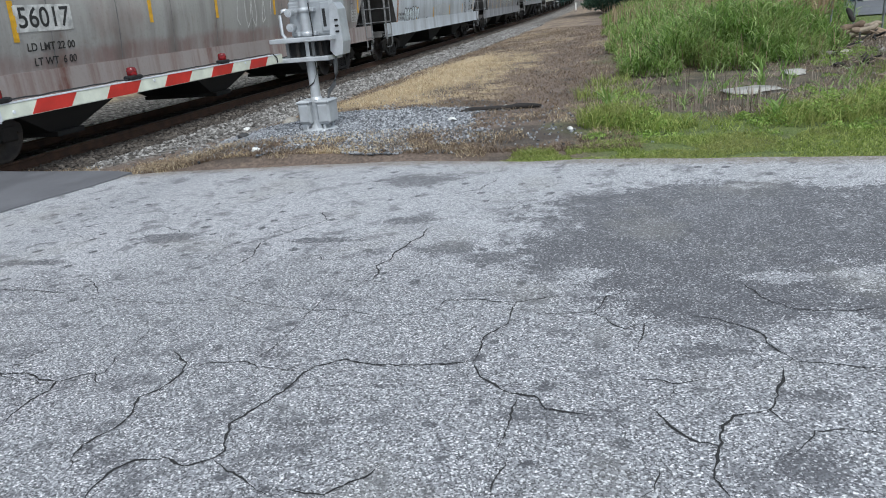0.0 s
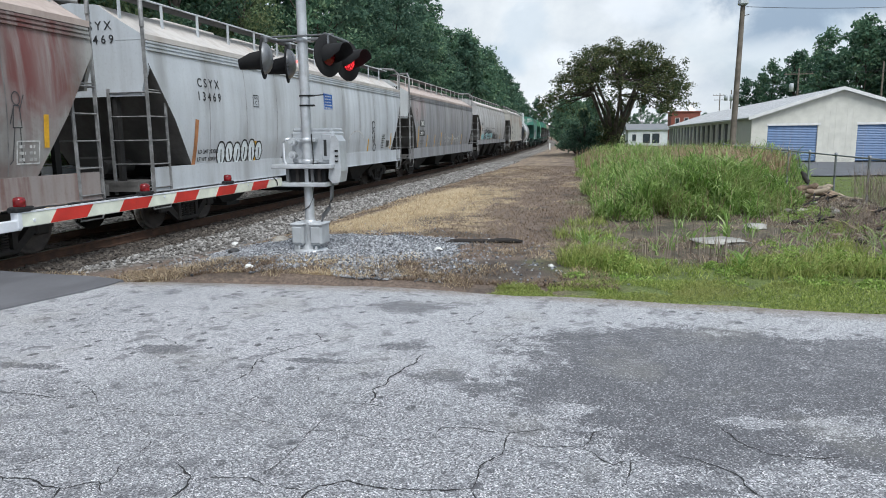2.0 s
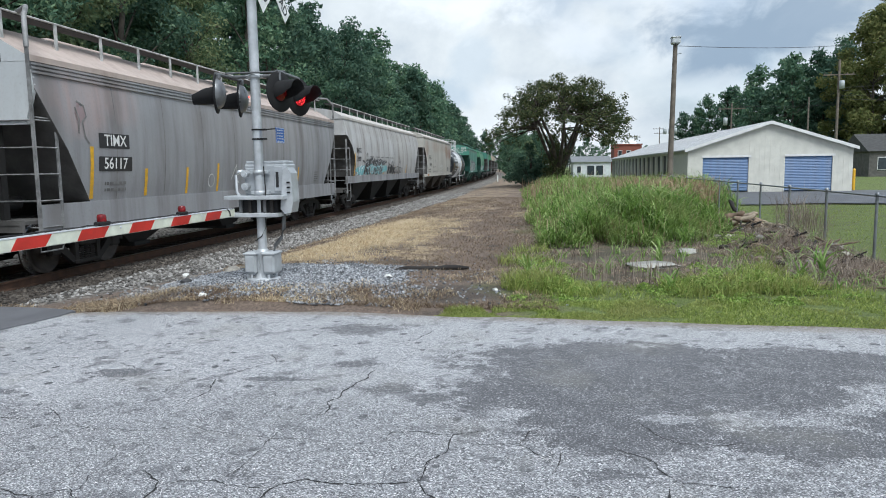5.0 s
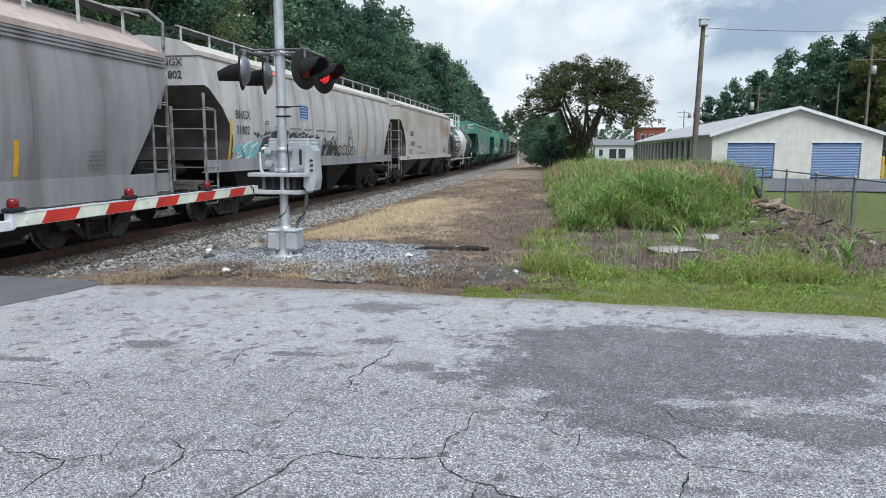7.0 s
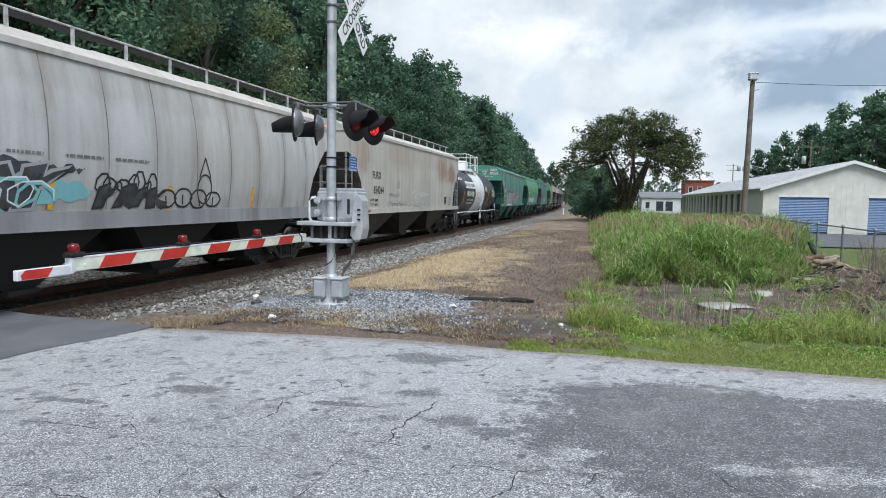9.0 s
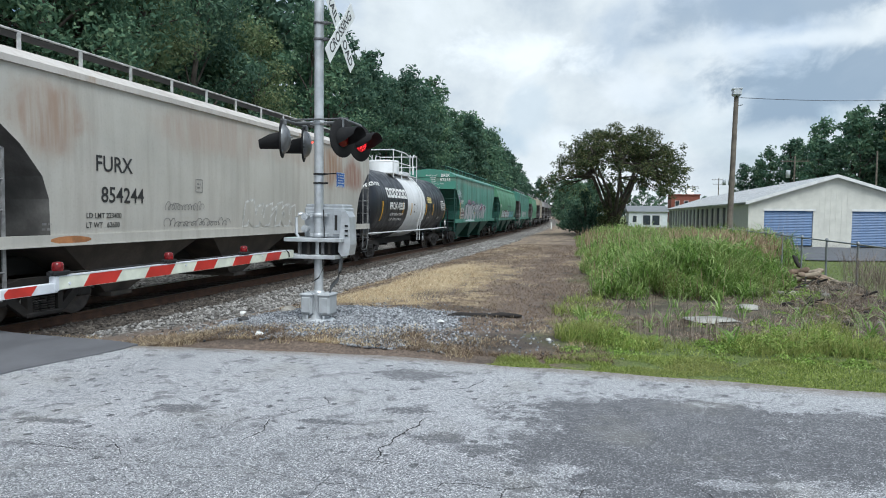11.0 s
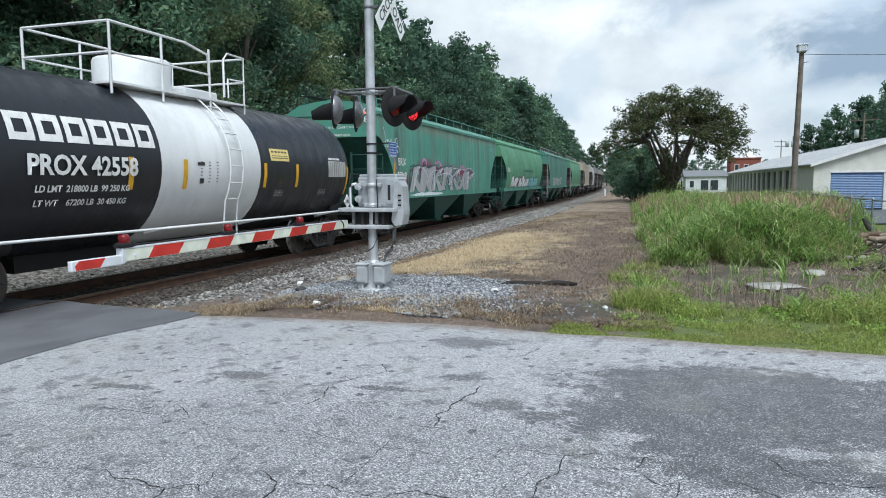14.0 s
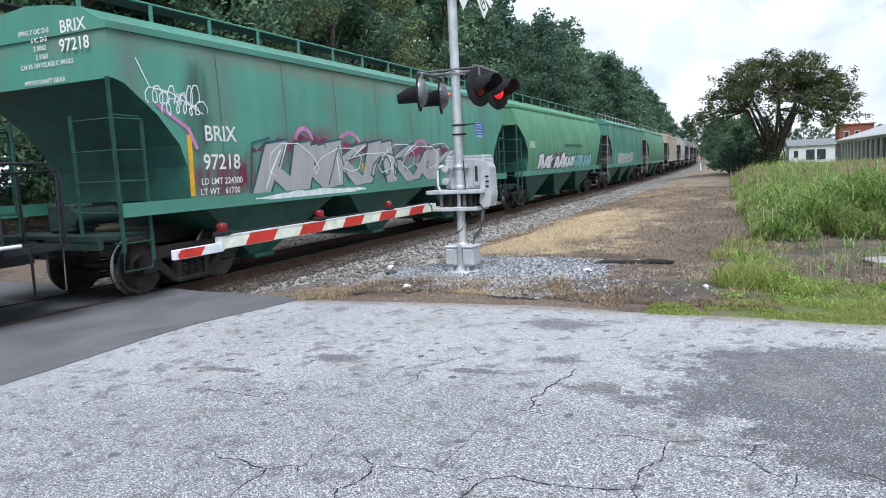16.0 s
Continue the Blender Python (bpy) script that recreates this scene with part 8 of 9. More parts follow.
        g.box(0.07, -0.03, z - 0.02, 0.14, 0.03, z + 0.02, 0, 0.005)
    part("crossbuck_bracket", g, M_BACKS, s)
    g = Geo()
    for z in (2.11, 1.98):
        g.lathe([(0.066, z - 0.012), (0.078, z - 0.01), (0.078, z + 0.01), (0.066, z + 0.012)], Matrix(), 16)
        g.box(0.07, -0.03, z - 0.012, 0.13, 0.03, z + 0.012)
    g.tube([(0.08, 0, 2.11), (0.33, 0.0, 2.12)], 0.008, 6)
    part("sign_bracket", g, M_HOOD, s)
    sgn = part("notice_plate", Geo().box(0.33, -0.15, 1.92, 0.334, 0.15, 2.13), M_SIGNBLUE, s, "small blue notice plate")
    g = Geo()
    r = random.Random(2)
    for i in range(5):
        z, a = 2.1 - i * 0.038, -0.11
        while a < 0.1:
            b = a + r.uniform(0.02, 0.06)
            g.add([(0.3352, a, z - 0.016), (0.3352, min(b, 0.12), z - 0.016), (0.3352, min(b, 0.12), z), (0.3352, a, z)], [(0, 1, 2, 3)])
            a = b + 0.014
    for a, b, c, d in ((-0.147, 0.147, 1.923, 1.929), (-0.147, 0.147, 2.121, 2.127), (-0.147, -0.141, 1.923, 2.127), (0.141, 0.147, 1.923, 2.127)):
        g.add([(0.3352, a, c), (0.3352, b, c), (0.3352, b, d), (0.3352, a, d)], [(0, 1, 2, 3)])
    part("notice_bars", g, M_BOARD, sgn)


crossing_signal()


def gate_arm():
    X = -4.95
    a = thing("gate_arm", pose(X, 0, 0), "lowered red and white striped gate arm with red lamps", "gate")
    g = Geo()
    g.box(-0.03, 5.72, 0.905, 0.03, 10.15, 1.015, 0, 0.008)
    boom = part("boom", g, M_ARMWHITE, a)
    for i in range(5):
        y0 = 6.04 + i * 0.815
        g = Geo()
        for x0, x1 in ((0.0305, 0.033), (-0.033, -0.0305)):
            g.prism([(y0 - 0.03, 0.909), (y0 + 0.37, 0.909), (y0 + 0.46, 1.011), (y0 + 0.05, 1.011)], x0, x1, "x")
        part("red_stripe", g, M_ARMRED, boom, turn=True)
    g = Geo()
    g.box(-0.022, 5.18, 0.885, 0.022, 5.74, 0.965, 0, 0.006)
    tip = part("arm_tip", g, M_TIPWHITE, a)
    g = Geo()
    for x0, x1 in ((0.0225, 0.025), (-0.025, -0.0225)):
        g.prism([(5.22, 0.889), (5.46, 0.889), (5.52, 0.961), (5.25, 0.961), (5.21, 0.925)], x0, x1, "x")
    part("red_stripe", g, M_ARMRED, tip, turn=True)
    g = Geo()
    g.box(-0.032, 5.7, 0.9, 0.034, 5.735, 1.02)
    for y, z in ((5.85, 0.95), (7.5, 0.985), (9.2, 0.985)):
        g.tube([(0.03, y, z), (0.038, y, z)], 0.013, 8)
    g.box(-0.034, 5.72, 1.013, 0.034, 10.1, 1.02)
    part("arm_clip", g, M_TIPWHITE, a)
    for y in (5.76, 7.25, 8.78):
        g = Geo()
        g.box(-0.045, y - 0.075, 1.02, 0.045, y + 0.075, 1.062, 0, 0.012)
        g.tube([(0.0, y + 0.07, 1.045), (0.0, y + 0.12, 1.04)], 0.018, 8)
        g.tube([(0.0, y - 0.1, 1.04), (0.0, y - 0.07, 1.045)], 0.022, 8)
        lamp = part("arm_lamp", g, M_HOOD, a)
        part("lamp_glass", Geo().lathe([(0.04, 1.06), (0.045, 1.07), (0.045, 1.11), (0.038, 1.13), (0.0, 1.137)], Matrix.Translation((0, y, 0)), 18), M_ARMLAMP, lamp)
    g = Geo()
    r = random.Random(9)
    for y0, y1 in ((5.85, 7.15), (7.35, 8.68), (8.88, 9.9)):
        n = 9
        g.tube([(0.02, y0 + (y1 - y0) * i / n, 1.03 + 0.012 * abs(math.sin(i * 1.4)) + (0.0 if i else 0.01)) for i in range(n + 1)], 0.006, 5)
    g.tube([(0.03, 9.9, 1.03), (0.04, 9.97, 0.98), (0.04, 9.98, 0.93), (0.0, 10.0, 0.9)], 0.008, 6)
    part("lamp_wire", g, M_CABLE, a)


gate_arm()

# ---- trees ----
M_BARK = plain("bark", (0.07, 0.058, 0.047), 0.95, 0, 0.3, 3, 0.5)


def leaf_material(name, a, b, c, through_=0.3):
    m, nt, bs = nodes_of(name)
    gi, oi = nt.nodes.new("ShaderNodeNewGeometry"), nt.nodes.new("ShaderNodeObjectInfo")
    col = ramp(nt, gi.outputs["Random Per Island"], [(0.0, a), (0.6, b), (1.0, c)])
    col = mixc(nt, calc(nt, "MULTIPLY", oi.outputs["Random"], 0.45), col, tuple(x * 0.45 for x in a))
    col = mixc(nt, step(nt, noise_node(nt, coords(nt), 0.35, 3), 0.4, 0.65, 0, 0.5), col, a)
    nt.links.new(col, bs.inputs["Base Color"])
    bs.inputs["Roughness"].default_value = 0.75
    bs.inputs["Specular IOR Level"].default_value = 0.2
    tr = nt.nodes.new("ShaderNodeBsdfTranslucent")
    nt.links.new(col, tr.inputs["Color"])
    mx = nt.nodes.new("ShaderNodeMixShader")
    mx.inputs[0].default_value = through_
    nt.links.new(bs.outputs[0], mx.inputs[1])
    nt.links.new(tr.outputs[0], mx.inputs[2])
    nt.links.new(mx.outputs[0], nt.nodes["Material Output"].inputs["Surface"])
    return m


L_WOOD = leaf_material("woodland_leaf", (0.07, 0.142, 0.092), (0.145, 0.25, 0.15), (0.265, 0.36, 0.21), 0.42)
L_PALE = leaf_material("yellowing_leaf", (0.1, 0.158, 0.082), (0.19, 0.25, 0.122), (0.32, 0.335, 0.17), 0.42)
L_DARK = leaf_material("dark_leaf", (0.056, 0.112, 0.082), (0.108, 0.19, 0.125), (0.19, 0.275, 0.172), 0.37)
L_OLIVE = leaf_material("olive_leaf", (0.11, 0.14, 0.05), (0.23, 0.25, 0.09), (0.36, 0.34, 0.13), 0.45)
L_OPEN = leaf_material("feathery_leaf", (0.045, 0.068, 0.032), (0.095, 0.118, 0.052), (0.2, 0.195, 0.09), 0.4)


def leaves(rng, clumps, per, size, flat=0.5):
    """Leaf quads scattered through clumps (centre, radius)."""
    vs, fs = [], []
    for c, rad in clumps:
        for i in range(per):
            d = Vector((rng.gauss(0, 1), rng.gauss(0, 1), rng.gauss(0, 1)))
            d = d.normalized() * rad * rng.random() ** 0.4
            p = Vector(c) + Vector((d.x, d.y, d.z * 0.75))
            n = (d.normalized() * 0.7 + Vector((rng.gauss(0, 1), rng.gauss(0, 1), rng.gauss(0, 1) + flat))).normalized()
            a = n.cross(Vector((rng.gauss(0, 1), rng.gauss(0, 1), rng.gauss(0, 1)))).normalized()
            b = n.cross(a)
            s = size * rng.uniform(0.6, 1.3)
            o = len(vs)
            for u, w in ((-1, 0), (-0.1, -0.45), (1, 0), (0.1, 0.45)):
                q = p + a * u * s + b * w * s
                vs.append((q.x, q.y, q.z))
            fs.append((o, o + 1, o + 2, o + 3))
    return vs, fs


def limb(g, rng, start, way, length, r0, depth, ends, droop=0.0):
    pts, rs = [Vector(start)], [r0]
    d = Vector(way).normalized()
    n = 5
    for i in range(n):
        d = (d + Vector((rng.gauss(0, 0.13), rng.gauss(0, 0.13), rng.gauss(0, 0.08) - droop))).normalized()
        pts.append(pts[-1] + d * length / n)
        rs.append(r0 * (1 - 0.62 * (i + 1) / n))
    g.tube(pts, rs, 7 if r0 > 0.08 else 5, 0, False)
    if depth == 0:
        ends.append(pts[-1])
        ends.append(pts[-2])
        return
    for k in range(3 if depth > 1 else 3):
        i = n if k == 0 else rng.randint(2, n)
        a = rng.uniform(0, 6.283)
        side = Vector((math.cos(a), math.sin(a), rng.uniform(-0.1, 0.5)))
        limb(g, rng, pts[i], d * 0.8 + side * 0.75, length * rng.uniform(0.55, 0.75), rs[i] * 0.75, depth - 1, ends, droop)


def wood_tree(seed, height, spread, low, per, leafm, size=0.16):
    """A tree of the wood's edge, leafy almost to the ground."""
    rng = random.Random(seed)
    g = Geo()
    pts = [Vector((0, 0, -0.5))]
    rs = [0.26]
    for i in range(8):
        pts.append(pts[-1] + Vector((rng.gauss(0, 0.16), rng.gauss(0, 0.16), height * 0.92 / 8)))
        rs.append(0.26 * (1 - 0.85 * (i + 1) / 8))
    g.tube(pts, rs, 8, 0, False)
    clumps = []
    bulk = max(1.0, spread / 4.6)                      # broad old trees carry more and larger clumps
    many = int(26 * bulk)
    for i in range(many):
        f = low + (1 - low) * (i + 0.5) / many
        a = i * 2.4 + rng.uniform(-0.5, 0.5)
        prof = math.sin(math.pi * min(1, 0.18 + 0.82 * ((f - low) / (1 - low)) ** 0.8)) ** 0.7
        R = spread * max(0.16, prof) * rng.uniform(0.65, 1.1)
        z = height * f
        j = min(7, int(f * 8))
        base = pts[j]
        tip = Vector((math.cos(a) * R, math.sin(a) * R, z + rng.uniform(-0.3, 0.9)))
        g.tube([base, (base + tip) / 2 + Vector((0, 0, 0.3)), tip], [0.07, 0.05, 0.02], 5, 0, False)
        clumps.append((tip, rng.uniform(0.9, 1.5) * bulk ** 0.7))
        clumps.append(((base + tip * 1.4) / 2.4 + Vector((rng.gauss(0, 0.5), rng.gauss(0, 0.5), 0.5)), rng.uniform(0.9, 1.5) * bulk ** 0.7))
    clumps.append((Vector((0, 0, height)), 0.9))
    trunk = g.mesh("trunk", M_BARK)
    vs, fs = leaves(rng, clumps, per, size)
    me = bpy.data.meshes.new("crown")
    me.from_pydata(vs, [], fs)
    me.materials.append(leafm)
    return trunk, me


def plant(kind, m, label, category="tree", group=""):
    t = thing("tree", m, label, category, group)
    part("trunk", kind[0], None, t)
    part("crown", kind[1], None, t)
    return t


KINDS = [wood_tree(31, 17.5, 4.2, 0.06, 62, L_WOOD, 0.35), wood_tree(32, 16.0, 3.7, 0.1, 62, L_DARK, 0.35), wood_tree(33, 18.5, 4.6, 0.12, 62, L_WOOD, 0.35), wood_tree(34, 12.5, 3.9, 0.03, 62, L_PALE, 0.35)]
KINDS += [wood_tree(35, 17.5, 4.2, 0.06, 450, L_WOOD, 0.112), wood_tree(36, 16.0, 3.7, 0.1, 450, L_DARK, 0.112), wood_tree(37, 18.5, 4.6, 0.12, 450, L_WOOD, 0.112), wood_tree(38, 12.5, 3.9, 0.03, 450, L_PALE, 0.112)]
KINDS += [wood_tree(41, 17.5, 4.2, 0.06, 165, L_WOOD, 0.2), wood_tree(42, 16.0, 3.7, 0.1, 165, L_DARK, 0.2), wood_tree(43, 18.5, 4.6, 0.12, 165, L_WOOD, 0.2), wood_tree(44, 12.5, 3.9, 0.03, 165, L_PALE, 0.2)]
KINDS += [wood_tree(51, 25.0, 8.0, 0.03, 240, L_OLIVE, 0.3), wood_tree(52, 20.0, 6.5, 0.02, 220, L_DARK, 0.3)]
r_ = random.Random(77)
first = {}
y, i = 8.0, 0
ROWS_OF_WOOD = ((-21.5, 4.0, 1.0), (-25.5, 5.2, 1.16), (-30.5, 3.6, 1.1))
for x0, gap, grow in ROWS_OF_WOOD:
    y = 2.0 if x0 > -24 else 12.0 if x0 > -29 else -4.0
    while y < (300 if x0 > -29 else 60):
        kd = r_.choice(((0, 0, 1, 2, 3) if y < 46 else (1, 1, 1, 0)) if x0 > -24 else ((0, 2, 2) if y < 46 else (1, 1, 2)))
        kd += 0 if x0 < -29 else (4 if x0 > -24 else 8) if y < 46 else 8 if y < 100 and x0 > -24 else 0
        sc = grow * r_.uniform(0.86, 1.08)
        xx = x0 + r_.uniform(-1.2, 1.2) - bend(y) * 0.8
        m = Matrix.Translation((xx, y, ground_z(xx, y) - 0.1)) @ Matrix.Rotation(r_.uniform(0, 6.28), 4, "Z")
        labs = ("tall leafy green tree at the edge of the wood", "dark green leafy tree at the edge of the wood", "broad tall green tree at the edge of the wood", "yellowing green tree at the edge of the wood") * 4
        if kd not in first:
            first[kd] = plant(KINDS[kd], m, labs[kd], "tree", "trees of the wood beside the track")
            first[kd].scale = (sc, sc, sc)
        else:
            t = copy_thing(first[kd], m)
            t.scale = (sc, sc, sc * r_.uniform(0.92, 1.08))
        y += gap * r_.uniform(0.75, 1.3) * (1 + y / 160)
# trees behind the storage building
for x, y, kd, sc in ((25, 138, 1, 0.7), (28, 134, 0, 0.78), (31, 130, 1, 0.92), (34.5, 126, 0, 0.98), (38, 122, 1, 1.05), (41, 118, 1, 1.15), (33, 120, 1, 0.85), (36.5, 116, 0, 0.95), (45.5, 108, 12, 0.92), (46, 122, 13, 0.95), (51, 112, 12, 1.08), (41, 116, 13, 0.72), (56, 114, 13, 1.2), (60, 104, 12, 1.15), (54, 105, 13, 1.0),
                     (66, 108, 13, 1.25), (72, 112, 12, 1.05), (36, 134, 1, 0.95), (41, 128, 2, 1.05), (80, 110, 2, 1.8), (30, 150, 1, 0.8), (36, 146, 0, 0.9), (43, 140, 2, 1.1), (52, 136, 0, 1.3), (62, 130, 2, 1.4),
                     (-8.2, 140, 0, 0.5), (-9.2, 165, 1, 0.55), (-11, 190, 2, 0.55), (-13.2, 218, 0, 0.6), (-15.5, 246, 1, 0.65), (-5.4, 132, 2, 0.5), (-6.2, 155, 1, 0.55), (-7, 185, 0, 0.55), (-9, 212, 1, 0.62), (-11.5, 240, 0, 0.68), (-3.5, 170, 2, 0.55), (-4.5, 205, 1, 0.6), (-6, 235, 2, 0.65), (-33, 300, 0, 1.0), (-27, 302, 1, 1.05), (-21, 300, 2, 1.0), (-15, 298, 1, 1.0), (-39, 300, 2, 1.1), (-2.7, 84, 3, 0.38), (-3.4, 96, 2, 0.33), (-3.6, 108, 3, 0.5), (-3.0, 124, 1, 0.42), (-1.5, 104, 2, 0.34), (-2.5, 140, 0, 0.5), (-6, 160, 1, 0.5), (-8, 180, 2, 0.5), (-4, 190, 0, 0.5), (2, 200, 1, 0.5), (-36, 285, 0, 0.8), (-30, 288, 1, 0.85), (-24, 284, 2, 0.75), (-18, 286, 1, 0.8), (-13, 282, 0, 0.8), (-8, 286, 2, 0.75), (-3, 280, 1, 0.8), (2, 276, 0, 0.8), (8, 270, 1, 0.75), (14, 265, 2, 0.7), (20, 262, 0, 0.7), (10, 235, 1, 0.5), (15, 230, 0, 0.45), (27, 205, 1, 0.45), (31, 210, 0, 0.42), (34, 200, 2, 0.4)):
    kd += 8 if sc > 1.2 and kd < 4 else 0
    if kd not in first:
        first[kd] = plant(KINDS[kd], Matrix.Translation((-44, 296 + kd, -0.4)), "distant green tree behind the storage building", "tree", "trees in the distance")
    t = copy_thing(first[kd], Matrix.Translation((x, y, -0.4)) @ Matrix.Rotation(x * 1.7, 4, "Z"))
    t.scale = (sc, sc, sc)
    tagged(t, "distant green tree behind the storage building" if x > 20 else "low leafy tree beside the track", "tree", "trees in the distance")


def lone_tree():
    """The spreading tree in the field: a wide umbrella of open feathery leaves on several stems."""
    t = thing("spreading_tree", pose(0.4, 62, -0.35), "wide spreading tree with several trunks and sparse feathery leaves", "tree")
    rng = random.Random(90)
    g = Geo()
    g.tube([(-0.2, 0, -0.3), (-0.15, 0, 0.8), (-0.1, 0, 1.9)], [0.62, 0.5, 0.42], 10, 0, False)
    stems = []
    for k in range(9):
        a = k * 0.698 + rng.uniform(-0.2, 0.2)
        out = rng.uniform(1.6, 3.4)
        p0 = Vector((math.cos(a) * 0.3, math.sin(a) * 0.3, 1.2 + 0.1 * k))
        p2 = Vector((math.cos(a) * out, math.sin(a) * out, rng.uniform(5.0, 6.6)))
        p1 = (p0 + p2) / 2 + Vector((rng.gauss(0, 0.25), rng.gauss(0, 0.25), -0.25))
        g.tube([p0, p1, p2], [0.2, 0.13, 0.08], 8, 0, False)
        stems += [p1, p2, (p1 + p2) / 2]
    vs, fs = [], []

    def tuft(c, rad, n, size, flat):
        v2, f2 = leaves(rng, [(c, rad)], n, size, flat)
        o = len(vs)
        vs.extend(v2)
        fs.extend(tuple(i + o for i in f) for f in f2)

    for k in range(225):
        a = rng.uniform(0, 6.283)
        q = math.sqrt(rng.random())
        top = 9.0 - 3.6 * q ** 3 + 0.4 * math.sin(3 * a + 1)
        tip = Vector((math.cos(a) * 5.75 * q, math.sin(a) * 5.75 * q, top - rng.random() ** 1.8 * 2.4))
        near = min(stems, key=lambda s: (s - tip).length)
        mid = (near + tip) / 2 + Vector((rng.gauss(0, 0.2), rng.gauss(0, 0.2), 0.15))
        g.tube([near, mid, tip], [0.07, 0.045, 0.015], 5, 0, False)
        for j in range(4):
            tuft(tip + Vector((rng.gauss(0, 0.42), rng.gauss(0, 0.42), rng.gauss(0, 0.2))), 0.4, 36, 0.11, 1.8)
        if rng.random() < 0.5:
            tuft(mid, 0.4, 22, 0.1, 1.0)
    for k in range(60):                              # low growth and ivy round the stems
        a = rng.uniform(0, 6.28)
        q = rng.uniform(0.2, 1.1)
        tuft(Vector((math.cos(a) * q - 0.2, math.sin(a) * q, rng.uniform(0.1, 4.6))), 0.5, 70, 0.1, 0.3)
    part("trunk", g, M_BARK, t)
    me = bpy.data.meshes.new("crown")
    me.from_pydata(vs, [], fs)
    me.materials.append(L_OPEN)
    part("crown", me, None, t)


lone_tree()


def bush(x, y, wide, high, seed, label):
    rng = random.Random(seed)
    b = thing("bush", pose(x, y, ground_z(x, y) - 0.05), label, "bush")
    g = Geo()
    clumps = []
    for k in range(26):
        a, q = rng.uniform(0, 6.283), math.sqrt(rng.random())
        z = high * (1 - 0.5 * q * q) * rng.uniform(0.25, 1.0)
        tip = Vector((math.cos(a) * wide * q, math.sin(a) * wide * q, z))
        g.tube([(0, 0, 0), tip * 0.5 + Vector((0, 0, 0.2)), tip], [0.07, 0.04, 0.015], 5, 0, False)
        clumps.append((tip, rng.uniform(0.5, 0.85)))
    part("stems", g, M_BARK, b)
    vs, fs = leaves(rng, clumps, 130, 0.13)
    me = bpy.data.meshes.new("crown")
    me.from_pydata(vs, [], fs)
    me.materials.append(L_DARK)
    part("crown", me, None, b)


bush(-2.1, 66.5, 1.5, 4.0, 5, "dark green leafy bush beside the spreading tree")
bush(-2.9, 71, 1.7, 3.6, 6, "dark green leafy bush along the verge")

# ---- poles, wires, fence ----
M_POLE = plain("weathered_pole", (0.17, 0.145, 0.12), 0.9, 0, 0.2, 3, 0.3)
M_GALV = plain("galvanised_pipe", (0.24, 0.255, 0.27), 0.45, 0.5, 0.12, 6, 0.05)
M_WIRE = plain("dark_wire", (0.03, 0.03, 0.033), 0.6, 0.2, 0.1, 6)
M_PORC = plain("pale_transformer", (0.5, 0.53, 0.56), 0.5, 0.1, 0.08, 5)


def utility_pole(x, y, h, r, label, lean=0.0, arms=(), cans=(), lamp=False):
    p = thing("utility_pole", pose(x, y, ground_z(x, y) - 0.1, 0, lean), label, "utility pole")
    part("shaft", Geo().tube([(0, 0, 0), (0, 0, h * 0.5), (0, 0, h)], [r, r * 0.88, r * 0.72], 12), M_POLE, p)
    for z, w in arms:
        g = Geo()
        g.box(-w, -0.06, z - 0.06, w, 0.06, z + 0.06)
        for q in (-0.9, -0.5, 0.5, 0.9):
            g.tube([(q * w, 0, z + 0.06), (q * w, 0, z + 0.26)], 0.04, 6)
        part("crossarm", g, M_POLE, p)
    for dx, z, w, hh in cans:
        part("transformer", Geo().lathe([(0, z), (w, z), (w, z + hh), (w * 0.8, z + hh + 0.1), (0, z + hh + 0.12)], Matrix.Translation((dx, -0.25, 0)), 14), M_PORC, p)
    if lamp:
        g = Geo()
        g.box(-0.22, -0.3, h - 0.05, 0.2, 0.12, h + 0.3, 0, 0.06)
        g.box(-0.24, -0.32, h + 0.24, 0.22, 0.14, h + 0.32, 0, 0.03)
        part("flood_lamp", g, M_PORC, p, "grey flood lamp housing")
        part("bracket", Geo().tube([(0.1, 0, h - 0.5), (0.3, 0, h - 0.45)], 0.02, 6), M_GALV, p)
    return p


utility_pole(5.45, 37, 7.75, 0.15, "leaning wooden pole with a flood lamp on top", 1.2, lamp=True)
utility_pole(32.6, 88, 13.6, 0.17, "wooden utility pole with crossarm and transformer", 0.0, ((11.9, 1.7),), ((0.25, 10.3, 0.28, 0.8),))
utility_pole(33.6, 100, 10.5, 0.13, "bare wooden utility pole behind the building")
utility_pole(26.4, 110, 10.8, 0.15, "wooden utility pole with crossarm and transformers", 0.0, ((10.0, 1.9),), ((-0.9, 7.6, 0.3, 1.0),))
utility_pole(21.0, 130, 9.2, 0.12, "far wooden pole with three pale transformers", 0.0, (), ((-0.9, 7.4, 0.3, 0.9), (0.0, 7.4, 0.3, 0.9), (0.9, 7.4, 0.3, 0.9)))
utility_pole(30.0, 200, 12.3, 0.16, "far wooden pole with two crossarms", 0.0, ((11.8, 1.8), (10.6, 1.4)))
utility_pole(24.0, 205, 10.5, 0.15, "far wooden pole with a crossarm", 0.0, ((10.1, 1.5),))


def wire(a, b, sag, r=0.02):
    a, b = Vector(a), Vector(b)
    g = Geo()
    g.tube([a.lerp(b, i / 14) - Vector((0, 0, sag * 4 * (i / 14) * (1 - i / 14))) for i in range(15)], r, 5)
    return tagged(part("overhead_wire", g, M_WIRE), "thin dark overhead wire hung between poles", "wire")


